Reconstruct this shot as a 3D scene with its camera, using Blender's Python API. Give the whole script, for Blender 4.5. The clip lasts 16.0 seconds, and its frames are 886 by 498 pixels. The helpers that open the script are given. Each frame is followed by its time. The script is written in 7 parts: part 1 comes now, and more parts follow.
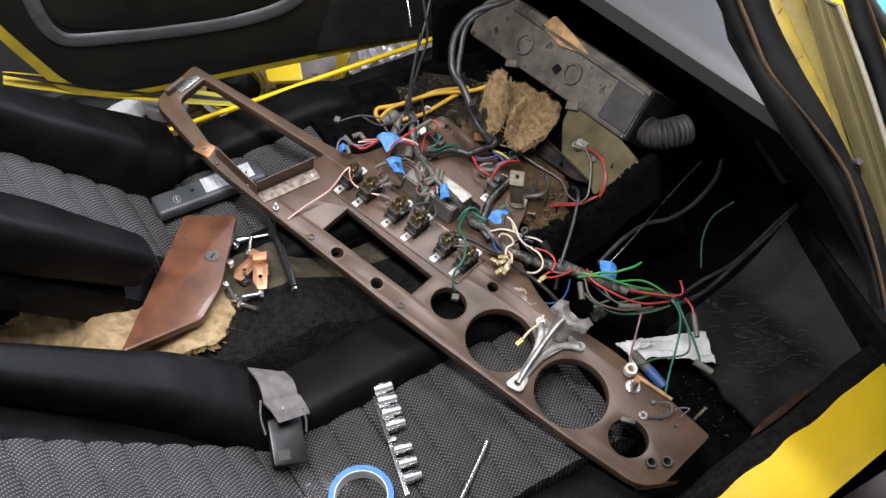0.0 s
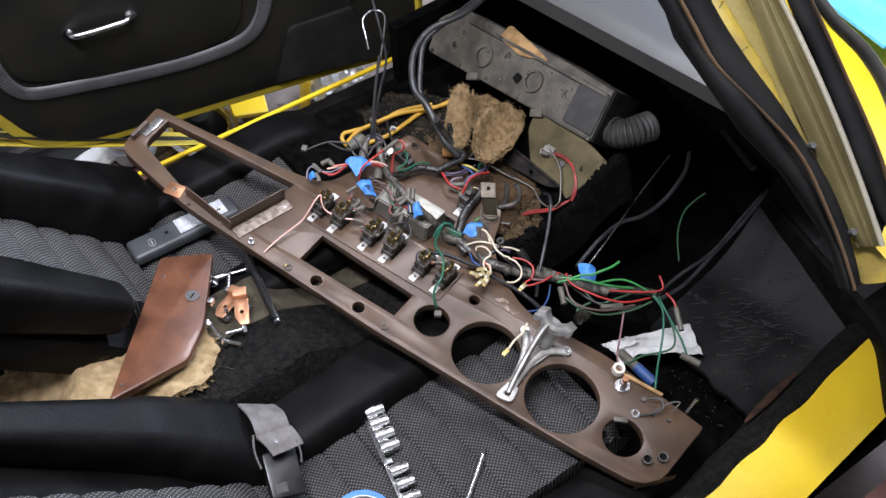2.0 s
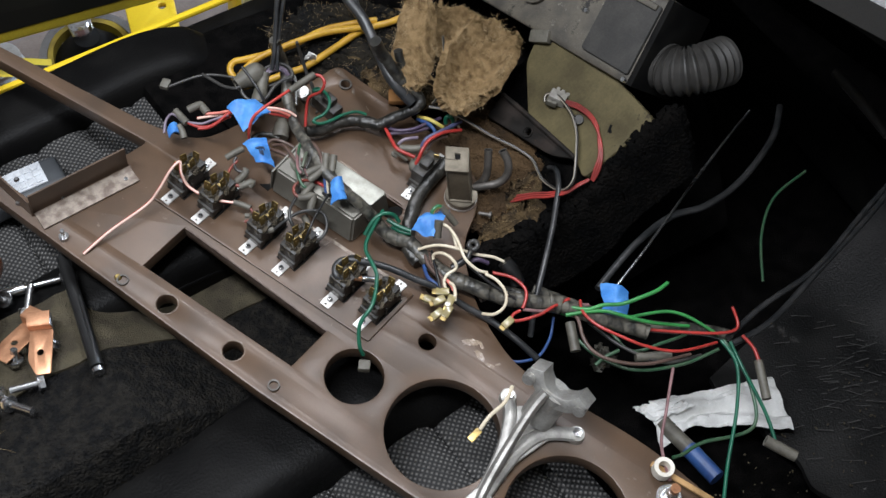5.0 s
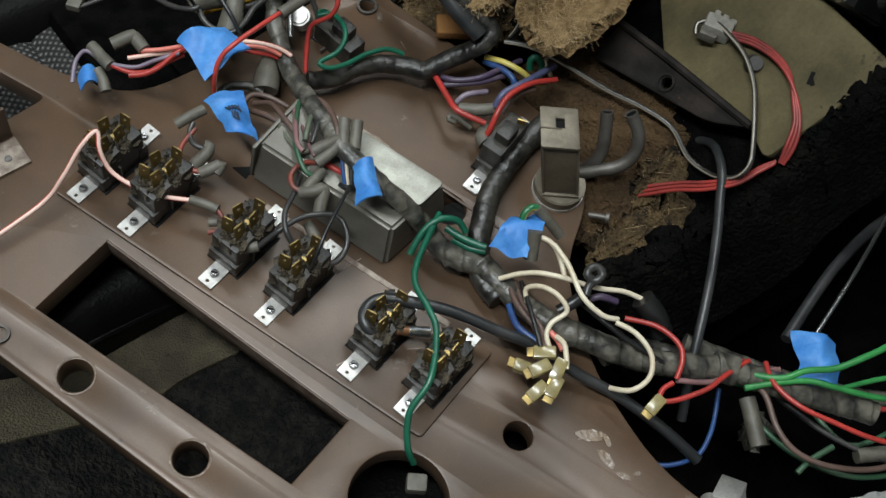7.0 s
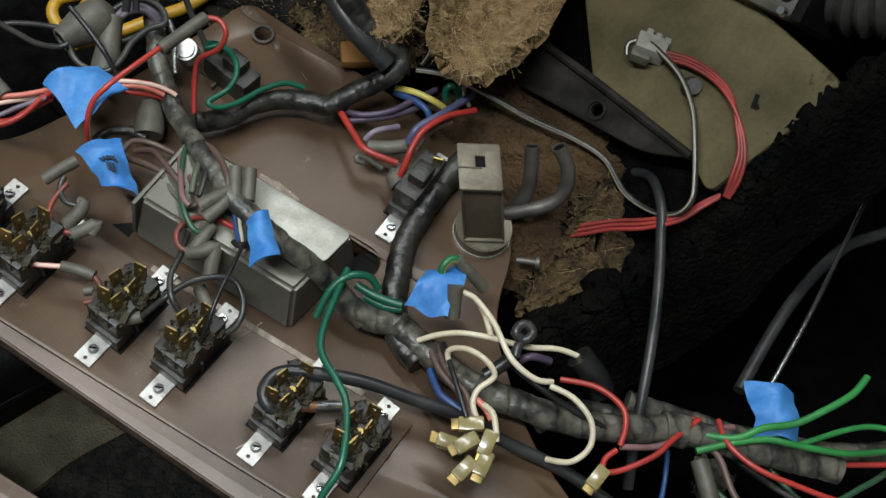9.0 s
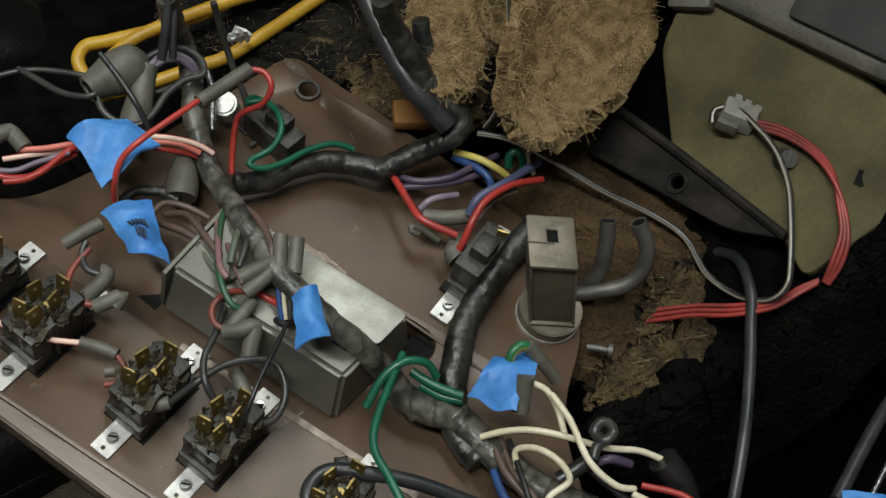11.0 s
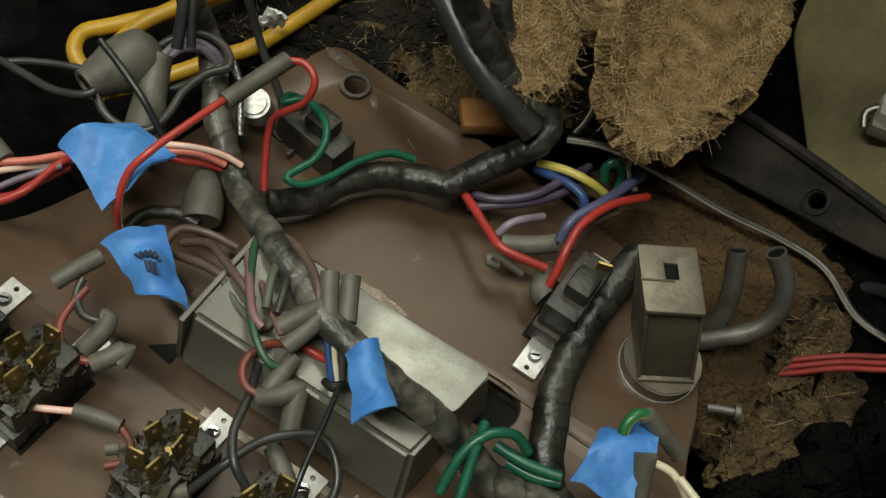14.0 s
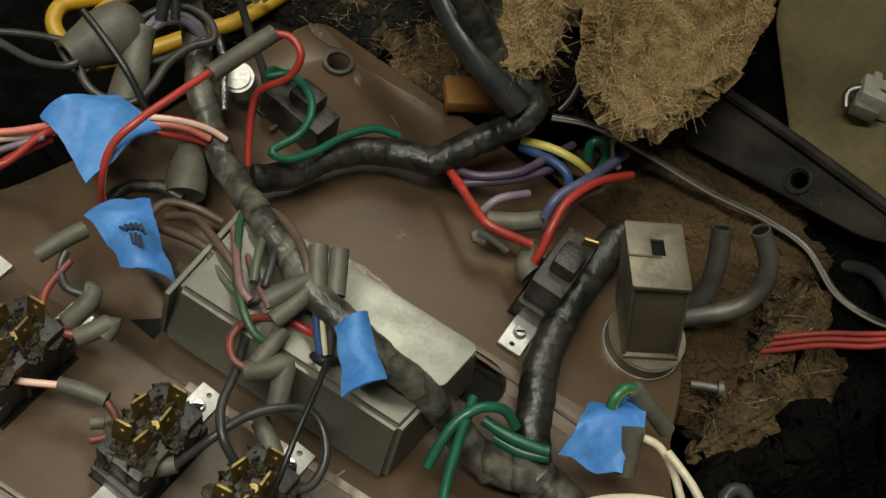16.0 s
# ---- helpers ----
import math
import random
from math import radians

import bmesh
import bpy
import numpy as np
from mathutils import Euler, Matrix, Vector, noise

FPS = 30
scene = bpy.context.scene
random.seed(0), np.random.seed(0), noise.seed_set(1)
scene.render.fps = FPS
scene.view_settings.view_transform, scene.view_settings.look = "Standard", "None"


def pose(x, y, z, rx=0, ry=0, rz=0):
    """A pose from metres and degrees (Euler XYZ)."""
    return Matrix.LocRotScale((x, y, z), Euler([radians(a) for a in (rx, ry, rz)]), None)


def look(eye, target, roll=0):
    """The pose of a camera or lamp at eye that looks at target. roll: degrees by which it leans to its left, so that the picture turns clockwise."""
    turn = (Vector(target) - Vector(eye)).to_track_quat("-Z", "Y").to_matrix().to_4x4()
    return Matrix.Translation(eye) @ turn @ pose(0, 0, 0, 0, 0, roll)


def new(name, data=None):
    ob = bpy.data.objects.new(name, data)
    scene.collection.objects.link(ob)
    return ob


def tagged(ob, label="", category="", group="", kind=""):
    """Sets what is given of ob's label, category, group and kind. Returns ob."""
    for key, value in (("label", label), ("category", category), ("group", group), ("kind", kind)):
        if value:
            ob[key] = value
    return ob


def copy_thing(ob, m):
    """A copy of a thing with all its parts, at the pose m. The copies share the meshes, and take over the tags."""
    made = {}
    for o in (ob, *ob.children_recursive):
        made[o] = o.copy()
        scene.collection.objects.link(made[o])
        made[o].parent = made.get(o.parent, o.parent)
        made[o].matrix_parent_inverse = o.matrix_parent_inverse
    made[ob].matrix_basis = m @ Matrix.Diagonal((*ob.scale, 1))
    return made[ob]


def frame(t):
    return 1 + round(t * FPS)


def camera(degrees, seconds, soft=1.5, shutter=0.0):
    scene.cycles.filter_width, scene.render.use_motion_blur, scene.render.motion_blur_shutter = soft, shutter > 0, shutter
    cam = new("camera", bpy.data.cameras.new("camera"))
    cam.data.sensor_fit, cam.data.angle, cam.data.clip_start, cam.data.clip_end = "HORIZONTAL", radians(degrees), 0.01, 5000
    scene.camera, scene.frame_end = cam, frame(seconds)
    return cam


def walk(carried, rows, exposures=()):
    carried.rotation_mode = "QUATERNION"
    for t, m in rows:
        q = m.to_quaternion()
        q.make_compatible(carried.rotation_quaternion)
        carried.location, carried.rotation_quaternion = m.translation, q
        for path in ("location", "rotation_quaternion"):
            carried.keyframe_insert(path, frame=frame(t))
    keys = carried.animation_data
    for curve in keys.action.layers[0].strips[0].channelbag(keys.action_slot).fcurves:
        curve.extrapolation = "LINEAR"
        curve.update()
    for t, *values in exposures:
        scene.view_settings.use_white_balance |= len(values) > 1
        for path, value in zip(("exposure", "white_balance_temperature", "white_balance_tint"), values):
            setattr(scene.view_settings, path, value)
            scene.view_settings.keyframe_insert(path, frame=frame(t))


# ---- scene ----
cam = camera(40.0, 16.0)
PATH = [
    (0.0, -0.0000, -1.1077, 1.9200, 39.988, -0.008, 0.001),
    (0.5, -0.0031, -1.1112, 1.9267, 40.174, 0.518, -0.498),
    (1.0, -0.0035, -1.1090, 1.9253, 40.450, 1.498, -1.448),
    (1.5, 0.0031, -1.1079, 1.9249, 40.567, 2.456, -3.072),
    (2.0, 0.0109, -1.1088, 1.9251, 40.573, 2.961, -4.590),
    (2.5, 0.0240, -1.1038, 1.9145, 40.539, 1.634, -3.893),
    (3.0, 0.0288, -1.1139, 1.9293, 41.018, 0.920, -4.098),
    (3.5, 0.0680, -1.0167, 1.8294, 40.831, 2.014, -3.764),
    (4.0, 0.1286, -0.8730, 1.6803, 40.276, 3.742, -2.300),
    (6.5, 0.0211, -0.3908, 1.2031, 35.845, 0.459, -4.232),
    (7.0, 0.0203, -0.3362, 1.1376, 35.866, 0.955, -4.226),
    (7.5, 0.0263, -0.2991, 1.0858, 36.174, 1.970, -4.647),
    (8.0, 0.0420, -0.2900, 1.0784, 35.463, 2.790, -5.400),
    (8.5, 0.0543, -0.2794, 1.0896, 34.929, 1.511, -6.833),
    (9.0, 0.0427, -0.2747, 1.0953, 35.868, 0.317, -7.531),
    (9.5, 0.0364, -0.2756, 1.0998, 37.639, -0.438, -7.473),
    (10.0, 0.0285, -0.2753, 1.0956, 38.975, -0.678, -7.061),
    (12.5, 0.0076, -0.1464, 0.9751, 39.117, -0.753, -6.375),
    (13.0, 0.0043, -0.1466, 0.9734, 38.804, -0.525, -6.344),
    (13.5, 0.0019, -0.1459, 0.9744, 38.573, -0.531, -5.950),
    (14.0, -0.0001, -0.1461, 0.9724, 38.775, -0.534, -6.219),
    (14.5, -0.0041, -0.1453, 0.9701, 38.853, -1.302, -6.535),
    (15.0, -0.0042, -0.1458, 0.9690, 38.748, -1.649, -7.109),
    (15.5, -0.0066, -0.1484, 0.9676, 38.609, -2.098, -7.346),
    (16.0, -0.0106, -0.1490, 0.9673, 38.494, -2.280, -7.260),
]
EXPOSURES = [(0.0, 0.78, 5850, 17), (2.6, 0.84, 5550, 18), (3.6, 0.82, 5550, 17), (6.4, 0.22, 5700, 5), (8.0, 0.12, 5700, 3), (10.2, 0.0, 5850, 3), (12.4, -0.14, 6150, -2), (16.0, -0.14, 6750, -1)]
walk(cam, [(t, pose(*row)) for t, *row in PATH], EXPOSURES)

# ---- world and light ----
world = bpy.data.worlds.new("garage_air")
scene.world = world
world.use_nodes = True
world.node_tree.nodes["Background"].inputs[0].default_value = (0.75, 0.85, 1.0, 1)
world.node_tree.nodes["Background"].inputs[1].default_value = 0.04


def area_lamp(name, eye, target, sx, sy, power, colour):
    data = bpy.data.lights.new(name, "AREA")
    data.shape, data.size, data.size_y, data.energy, data.color = "RECTANGLE", sx, sy, power, colour
    ob = new(name, data)
    ob.matrix_world = look(eye, target)
    return ob


area_lamp("tube_lamp", (-0.38, -0.52, 2.66), (-0.1, -0.1, 0.55), 1.3, 0.20, 42, (1.0, 0.95, 0.87))
area_lamp("tube_lamp", (0.58, 0.55, 2.68), (0.15, 0.2, 0.5), 1.3, 0.20, 20, (1.0, 0.95, 0.87))
# Added lamp out of view, placed to brighten the yellow wing.
area_lamp("added_window_light", (1.88, 2.52, 2.26), (0.45, -0.5, 1.3), 1.0, 0.74, 82, (0.88, 0.94, 1.0))

# ---- materials ----
MATS = {}


def links(m):
    return m.node_tree.nodes, m.node_tree.links


def material(name, base, second=None, rough=0.5, metal=0.0, scale=40.0, bump=0.1, fine=400.0, spots=None, coat=0.0, spread=(0.4, 0.62), dist=0.001, spec=None):
    """Two-scale procedural surface: broad stain and fine grain, in metres."""
    m = bpy.data.materials.new(name)
    m.use_nodes = True
    nodes, link = links(m)
    bsdf = nodes["Principled BSDF"]
    bsdf.inputs["Metallic"].default_value = metal
    bsdf.inputs["Coat Weight"].default_value = coat
    bsdf.inputs["Specular IOR Level"].default_value = spec if spec is not None else 0.12 if rough > 0.64 else 0.5
    coord = nodes.new("ShaderNodeTexCoord")
    broad = nodes.new("ShaderNodeTexNoise")
    broad.inputs["Scale"].default_value, broad.inputs["Detail"].default_value = scale, 6
    grain = nodes.new("ShaderNodeTexNoise")
    grain.inputs["Scale"].default_value, grain.inputs["Detail"].default_value = fine, 3
    link.new(coord.outputs["Object"], broad.inputs["Vector"])
    link.new(coord.outputs["Object"], grain.inputs["Vector"])
    ramp = nodes.new("ShaderNodeValToRGB")
    ramp.color_ramp.elements[0].position, ramp.color_ramp.elements[1].position = spread
    ramp.color_ramp.elements[0].color = (*base, 1)
    ramp.color_ramp.elements[1].color = (*(second or [c * 0.78 for c in base]), 1)
    link.new(broad.outputs["Fac"], ramp.inputs["Fac"])
    colour = ramp.outputs["Color"]
    fleck = nodes.new("ShaderNodeMix")
    fleck.data_type, fleck.blend_type = "RGBA", "OVERLAY"
    fleck.inputs["Factor"].default_value = 0.35
    link.new(colour, fleck.inputs[6])
    link.new(grain.outputs["Color"], fleck.inputs[7])
    soft = nodes.new("ShaderNodeHueSaturation")
    soft.inputs["Saturation"].default_value = 0.0
    link.new(grain.outputs["Color"], soft.inputs["Color"])
    link.new(soft.outputs["Color"], fleck.inputs[7])
    colour = fleck.outputs[2]
    if spots:
        worn = nodes.new("ShaderNodeTexNoise")
        worn.inputs["Scale"].default_value, worn.inputs["Detail"].default_value = spots[1], 10
        worn.inputs["Roughness"].default_value = 0.7
        link.new(coord.outputs["Object"], worn.inputs["Vector"])
        cut = nodes.new("ShaderNodeValToRGB")
        cut.color_ramp.elements[0].position, cut.color_ramp.elements[1].position = spots[2], spots[2] + 0.05
        link.new(worn.outputs["Fac"], cut.inputs["Fac"])
        over = nodes.new("ShaderNodeMix")
        over.data_type = "RGBA"
        link.new(cut.outputs["Color"], over.inputs["Factor"])
        link.new(colour, over.inputs[6])
        over.inputs[7].default_value = (*spots[0], 1)
        colour = over.outputs[2]
    link.new(colour, bsdf.inputs["Base Color"])
    shine = nodes.new("ShaderNodeMapRange")
    shine.inputs["To Min"].default_value, shine.inputs["To Max"].default_value = max(rough - 0.12, 0.03), min(rough + 0.12, 1)
    link.new(broad.outputs["Fac"], shine.inputs["Value"])
    link.new(shine.outputs["Result"], bsdf.inputs["Roughness"])
    relief = nodes.new("ShaderNodeBump")
    relief.inputs["Strength"].default_value, relief.inputs["Distance"].default_value = min(1.0, bump), dist
    link.new(grain.outputs["Fac"], relief.inputs["Height"])
    link.new(relief.outputs["Normal"], bsdf.inputs["Normal"])
    MATS[name] = m
    return m


def specks(m, colour, scale, cut, stretch=(1, 1, 1)):
    """Scatters small chips, dust or drawn-out scuffs over a surface."""
    nodes, link = links(m)
    bsdf = nodes["Principled BSDF"]
    coord = nodes.new("ShaderNodeTexCoord")
    mapping = nodes.new("ShaderNodeMapping")
    mapping.inputs["Scale"].default_value = stretch
    mapping.inputs["Rotation"].default_value = (0, 0, 0.5 if stretch[0] != stretch[1] else 0)
    link.new(coord.outputs["Object"], mapping.inputs["Vector"])
    chip = nodes.new("ShaderNodeTexNoise")
    chip.inputs["Scale"].default_value, chip.inputs["Detail"].default_value, chip.inputs["Roughness"].default_value = scale, 5, 0.75
    link.new(mapping.outputs["Vector"], chip.inputs["Vector"])
    ramp = nodes.new("ShaderNodeValToRGB")
    ramp.color_ramp.elements[0].position, ramp.color_ramp.elements[1].position = cut, cut + 0.04
    link.new(chip.outputs["Fac"], ramp.inputs["Fac"])
    over = nodes.new("ShaderNodeMix")
    over.data_type = "RGBA"
    link.new(ramp.outputs["Color"], over.inputs["Factor"])
    link.new(bsdf.inputs["Base Color"].links[0].from_socket, over.inputs[6])
    over.inputs[7].default_value = (*colour, 1)
    link.new(over.outputs[2], bsdf.inputs["Base Color"])
    return m


def weave(m, scale, strength=0.8, dist=0.0012):
    """Adds an embossed basket weave to a vinyl, the shade of its grooves put into the colour."""
    nodes, link = links(m)
    bsdf = nodes["Principled BSDF"]
    coord = nodes.new("ShaderNodeTexCoord")
    rows = []
    for turn in (0.9, -0.68):
        mapping = nodes.new("ShaderNodeMapping")
        mapping.inputs["Rotation"].default_value = (0, 0, turn)
        link.new(coord.outputs["Object"], mapping.inputs["Vector"])
        wave = nodes.new("ShaderNodeTexWave")
        wave.inputs["Scale"].default_value, wave.inputs["Distortion"].default_value = scale, 0.3
        link.new(mapping.outputs["Vector"], wave.inputs["Vector"])
        rows.append(wave)
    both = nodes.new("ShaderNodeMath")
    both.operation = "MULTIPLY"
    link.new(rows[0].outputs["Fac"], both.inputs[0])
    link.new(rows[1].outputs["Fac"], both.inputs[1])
    relief = nodes.new("ShaderNodeBump")
    relief.inputs["Strength"].default_value, relief.inputs["Distance"].default_value = strength, dist
    link.new(both.outputs[0], relief.inputs["Height"])
    link.new(relief.outputs["Normal"], bsdf.inputs["Normal"])
    shine = nodes.new("ShaderNodeMapRange")
    shine.inputs["To Min"].default_value, shine.inputs["To Max"].default_value = 0.75, 0.34
    link.new(both.outputs[0], shine.inputs["Value"])
    link.new(shine.outputs["Result"], bsdf.inputs["Roughness"])
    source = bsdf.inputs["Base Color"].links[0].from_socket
    groove_shade = nodes.new("ShaderNodeMix")
    groove_shade.data_type = "RGBA"
    link.new(both.outputs[0], groove_shade.inputs["Factor"])
    groove_shade.inputs[6].default_value = (0.006, 0.006, 0.006, 1)
    link.new(source, groove_shade.inputs[7])
    link.new(groove_shade.outputs[2], bsdf.inputs["Base Color"])
    return m


def stripe(m, colour, scale, axis="Z", cut=0.5):
    """Runs a tracer stripe of a second colour along a wire (by its own length parameter)."""
    nodes, link = links(m)
    bsdf = nodes["Principled BSDF"]
    source = bsdf.inputs["Base Color"].links[0].from_socket
    uv = nodes.new("ShaderNodeUVMap")
    split = nodes.new("ShaderNodeSeparateXYZ")
    link.new(uv.outputs["UV"], split.inputs["Vector"])
    step = nodes.new("ShaderNodeMath")
    step.operation, step.inputs[1].default_value = "LESS_THAN", cut
    link.new(split.outputs["X"], step.inputs[0])
    over = nodes.new("ShaderNodeMix")
    over.data_type = "RGBA"
    link.new(step.outputs[0], over.inputs["Factor"])
    link.new(source, over.inputs[6])
    over.inputs[7].default_value = (*colour, 1)
    link.new(over.outputs[2], bsdf.inputs["Base Color"])
    return m


def wraps(m, scale=85.0, strength=1.0):
    """Spiral laps of wrapped tape, along the length of a cable."""
    nodes, link = links(m)
    bsdf = nodes["Principled BSDF"]
    uv = nodes.new("ShaderNodeUVMap")
    split = nodes.new("ShaderNodeSeparateXYZ")
    link.new(uv.outputs["UV"], split.inputs["Vector"])
    lead = nodes.new("ShaderNodeMath")
    lead.operation = "MULTIPLY_ADD"
    lead.inputs[1].default_value = scale
    link.new(split.outputs["Y"], lead.inputs[0])
    link.new(split.outputs["X"], lead.inputs[2])
    wobble = nodes.new("ShaderNodeTexNoise")
    wobble.inputs["Scale"].default_value = 70
    coord = nodes.new("ShaderNodeTexCoord")
    link.new(coord.outputs["Object"], wobble.inputs["Vector"])
    add = nodes.new("ShaderNodeMath")
    link.new(lead.outputs[0], add.inputs[0])
    link.new(wobble.outputs["Fac"], add.inputs[1])
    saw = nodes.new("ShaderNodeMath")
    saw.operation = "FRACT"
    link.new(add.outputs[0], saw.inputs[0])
    relief = nodes.new("ShaderNodeBump")
    relief.inputs["Strength"].default_value, relief.inputs["Distance"].default_value = strength, 0.0022
    link.new(saw.outputs[0], relief.inputs["Height"])
    crinkle = nodes.new("ShaderNodeTexNoise")
    crinkle.inputs["Scale"].default_value, crinkle.inputs["Detail"].default_value, crinkle.inputs["Distortion"].default_value = 210, 4, 1.2
    link.new(coord.outputs["Object"], crinkle.inputs["Vector"])
    creases = nodes.new("ShaderNodeBump")
    creases.inputs["Strength"].default_value, creases.inputs["Distance"].default_value = 0.38, 0.0014
    link.new(crinkle.outputs["Fac"], creases.inputs["Height"])
    link.new(relief.outputs["Normal"], creases.inputs["Normal"])
    link.new(creases.outputs["Normal"], bsdf.inputs["Normal"])
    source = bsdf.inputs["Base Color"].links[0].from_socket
    # Base colour drops to about a third at the start of each lap.
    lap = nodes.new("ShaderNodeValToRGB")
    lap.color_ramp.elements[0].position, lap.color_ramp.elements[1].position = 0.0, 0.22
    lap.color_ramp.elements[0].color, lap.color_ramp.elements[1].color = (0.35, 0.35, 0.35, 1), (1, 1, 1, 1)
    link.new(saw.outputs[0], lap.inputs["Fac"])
    lap_tint = nodes.new("ShaderNodeMix")
    lap_tint.data_type, lap_tint.blend_type = "RGBA", "MULTIPLY"
    lap_tint.inputs["Factor"].default_value = 1.0
    link.new(source, lap_tint.inputs[6])
    link.new(lap.outputs["Color"], lap_tint.inputs[7])
    link.new(lap_tint.outputs[2], bsdf.inputs["Base Color"])
    return m


specks(specks(material("dash_brown", (0.092, 0.057, 0.034), (0.056, 0.035, 0.021), 0.37, 0.08, 16, 0.06, 1200, ((0.135, 0.105, 0.080), 70, 0.635)), (0.30, 0.27, 0.23), 330, 0.685), (0.030, 0.020, 0.013), 48, 0.67)
material("dash_bare", (0.27, 0.23, 0.19), (0.13, 0.10, 0.08), 0.45, 0.5, 120, 0.2, 900)
material("dash_edge", (0.060, 0.038, 0.028), (0.11, 0.08, 0.06), 0.6, 0.0, 160, 0.5, 700)
material("black_vinyl", (0.0038, 0.0037, 0.0037), (0.0065, 0.0063, 0.006), 0.44, 0.0, 22, 0.5, 420, dist=0.0012, spec=0.08)
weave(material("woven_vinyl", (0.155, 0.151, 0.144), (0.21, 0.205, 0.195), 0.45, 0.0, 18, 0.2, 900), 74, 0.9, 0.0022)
material("black_carpet", (0.006, 0.006, 0.006), (0.017, 0.0155, 0.013), 0.95, 0.0, 120, 1.0, 330, ((0.070, 0.062, 0.046), 260, 0.68), dist=0.008)
material("grey_carpet", (0.088, 0.076, 0.050), (0.050, 0.043, 0.030), 0.95, 0.0, 40, 1.0, 800, ((0.03, 0.028, 0.024), 50, 0.62), dist=0.003)
specks(specks(material("rubber_mat", (0.005, 0.005, 0.005), (0.014, 0.0135, 0.013), 0.55, 0.0, 16, 0.5, 500, ((0.045, 0.045, 0.042), 150, 0.63), dist=0.002, spec=0.25), (0.11, 0.11, 0.104), 45, 0.68, (0.45, 1.3, 1)), (0.05, 0.049, 0.046), 9, 0.66)
material("yellow_paint", (0.80, 0.56, 0.015), (0.70, 0.47, 0.012), 0.30, 0.0, 6, 0.03, 500, ((0.25, 0.17, 0.02), 26, 0.68), coat=0.3)
# Dirty yellow, cut further so the pillar's shading sits in the base colour.
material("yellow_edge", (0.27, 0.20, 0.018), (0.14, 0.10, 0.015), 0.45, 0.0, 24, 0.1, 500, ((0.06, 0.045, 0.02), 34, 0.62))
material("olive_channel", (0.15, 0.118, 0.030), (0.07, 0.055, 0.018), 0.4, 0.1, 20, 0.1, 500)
material("gutter_metal", (0.135, 0.115, 0.050), (0.085, 0.070, 0.030), 0.34, 0.45, 12, 0.05, 500)
material("door_trim", (0.013, 0.013, 0.011), (0.019, 0.018, 0.014), 0.46, 0.0, 9, 0.3, 1200, spec=0.2)
material("ribbed_grey", (0.085, 0.085, 0.088), (0.065, 0.065, 0.067), 0.42, 0.0, 30, 0.2, 700)
material("silver_vinyl", (0.058, 0.058, 0.056), (0.046, 0.046, 0.044), 0.34, 0.2, 8, 0.2, 700)
specks(specks(material("heater_plastic", (0.050, 0.045, 0.037), (0.105, 0.093, 0.070), 0.6, 0.0, 30, 0.3, 500, ((0.012, 0.011, 0.010), 30, 0.565)), (0.17, 0.155, 0.13), 110, 0.625), (0.11, 0.085, 0.05), 14, 0.64)
material("heater_panel", (0.045, 0.044, 0.042), (0.06, 0.058, 0.054), 0.7, 0.0, 40, 0.2, 500)
material("dash_wear_glint", (0.098, 0.069, 0.042), (0.16, 0.13, 0.11), 0.33, 0.4, 60, 0.3, 500, ((0.25, 0.22, 0.19), 210, 0.56))
# Near-black variant of black_carpet: deep shade of footwell and recesses in its colour.
material("shaded_carpet", (0.002, 0.002, 0.002), (0.0055, 0.005, 0.0048), 0.95, 0.0, 60, 1.0, 700, dist=0.004, spec=0.03)
material("black_rubber", (0.003, 0.003, 0.003), (0.007, 0.0068, 0.0062), 0.68, 0.0, 40, 0.2, 500)
material("hose_rubber", (0.036, 0.034, 0.031), (0.022, 0.021, 0.019), 0.55, 0.0, 60, 0.3, 500)
# Shaded copy of the tan felt: the heater's shadow is in its colour.
material("jute", (0.30, 0.205, 0.100), (0.16, 0.105, 0.048), 0.95, 0.0, 110, 1.0, 900, ((0.07, 0.05, 0.025), 110, 0.63), dist=0.004)
material("jute_dark", (0.105, 0.072, 0.035), (0.042, 0.030, 0.017), 0.95, 0.0, 60, 1.0, 500, ((0.02, 0.016, 0.012), 50, 0.55), dist=0.005)
material("jute_brown", (0.078, 0.049, 0.024), (0.034, 0.022, 0.012), 0.9, 0.0, 26, 1.0, 420, ((0.022, 0.017, 0.012), 34, 0.60), dist=0.004)
material("fibre_dull", (0.085, 0.058, 0.030), (0.05, 0.034, 0.018), 0.9, 0.0, 50, 0.0, 300)
# Lit copy of the same tan felt, for pieces out on the tunnel.
material("jute_lit", (0.50, 0.37, 0.20), (0.33, 0.235, 0.115), 0.95, 0.0, 60, 1.0, 700, ((0.14, 0.10, 0.055), 70, 0.62), dist=0.004)
material("fibre", (0.46, 0.35, 0.20), (0.30, 0.21, 0.10), 0.8, 0.0, 50, 0.0, 300)
# Grimy khaki, its base lowered to carry the shadow of the heater above.
material("khaki_plate", (0.105, 0.088, 0.044), (0.060, 0.050, 0.026), 0.65, 0.0, 22, 0.3, 400, ((0.035, 0.028, 0.018), 38, 0.63))
material("black_steel", (0.010, 0.009, 0.008), (0.024, 0.019, 0.016), 0.7, 0.1, 50, 0.3, 500, ((0.09, 0.05, 0.03), 60, 0.66))
specks(material("grey_box", (0.150, 0.144, 0.120), (0.115, 0.108, 0.09), 0.38, 0.3, 30, 0.05, 900, ((0.09, 0.08, 0.06), 40, 0.64)), (0.33, 0.32, 0.28), 260, 0.71)
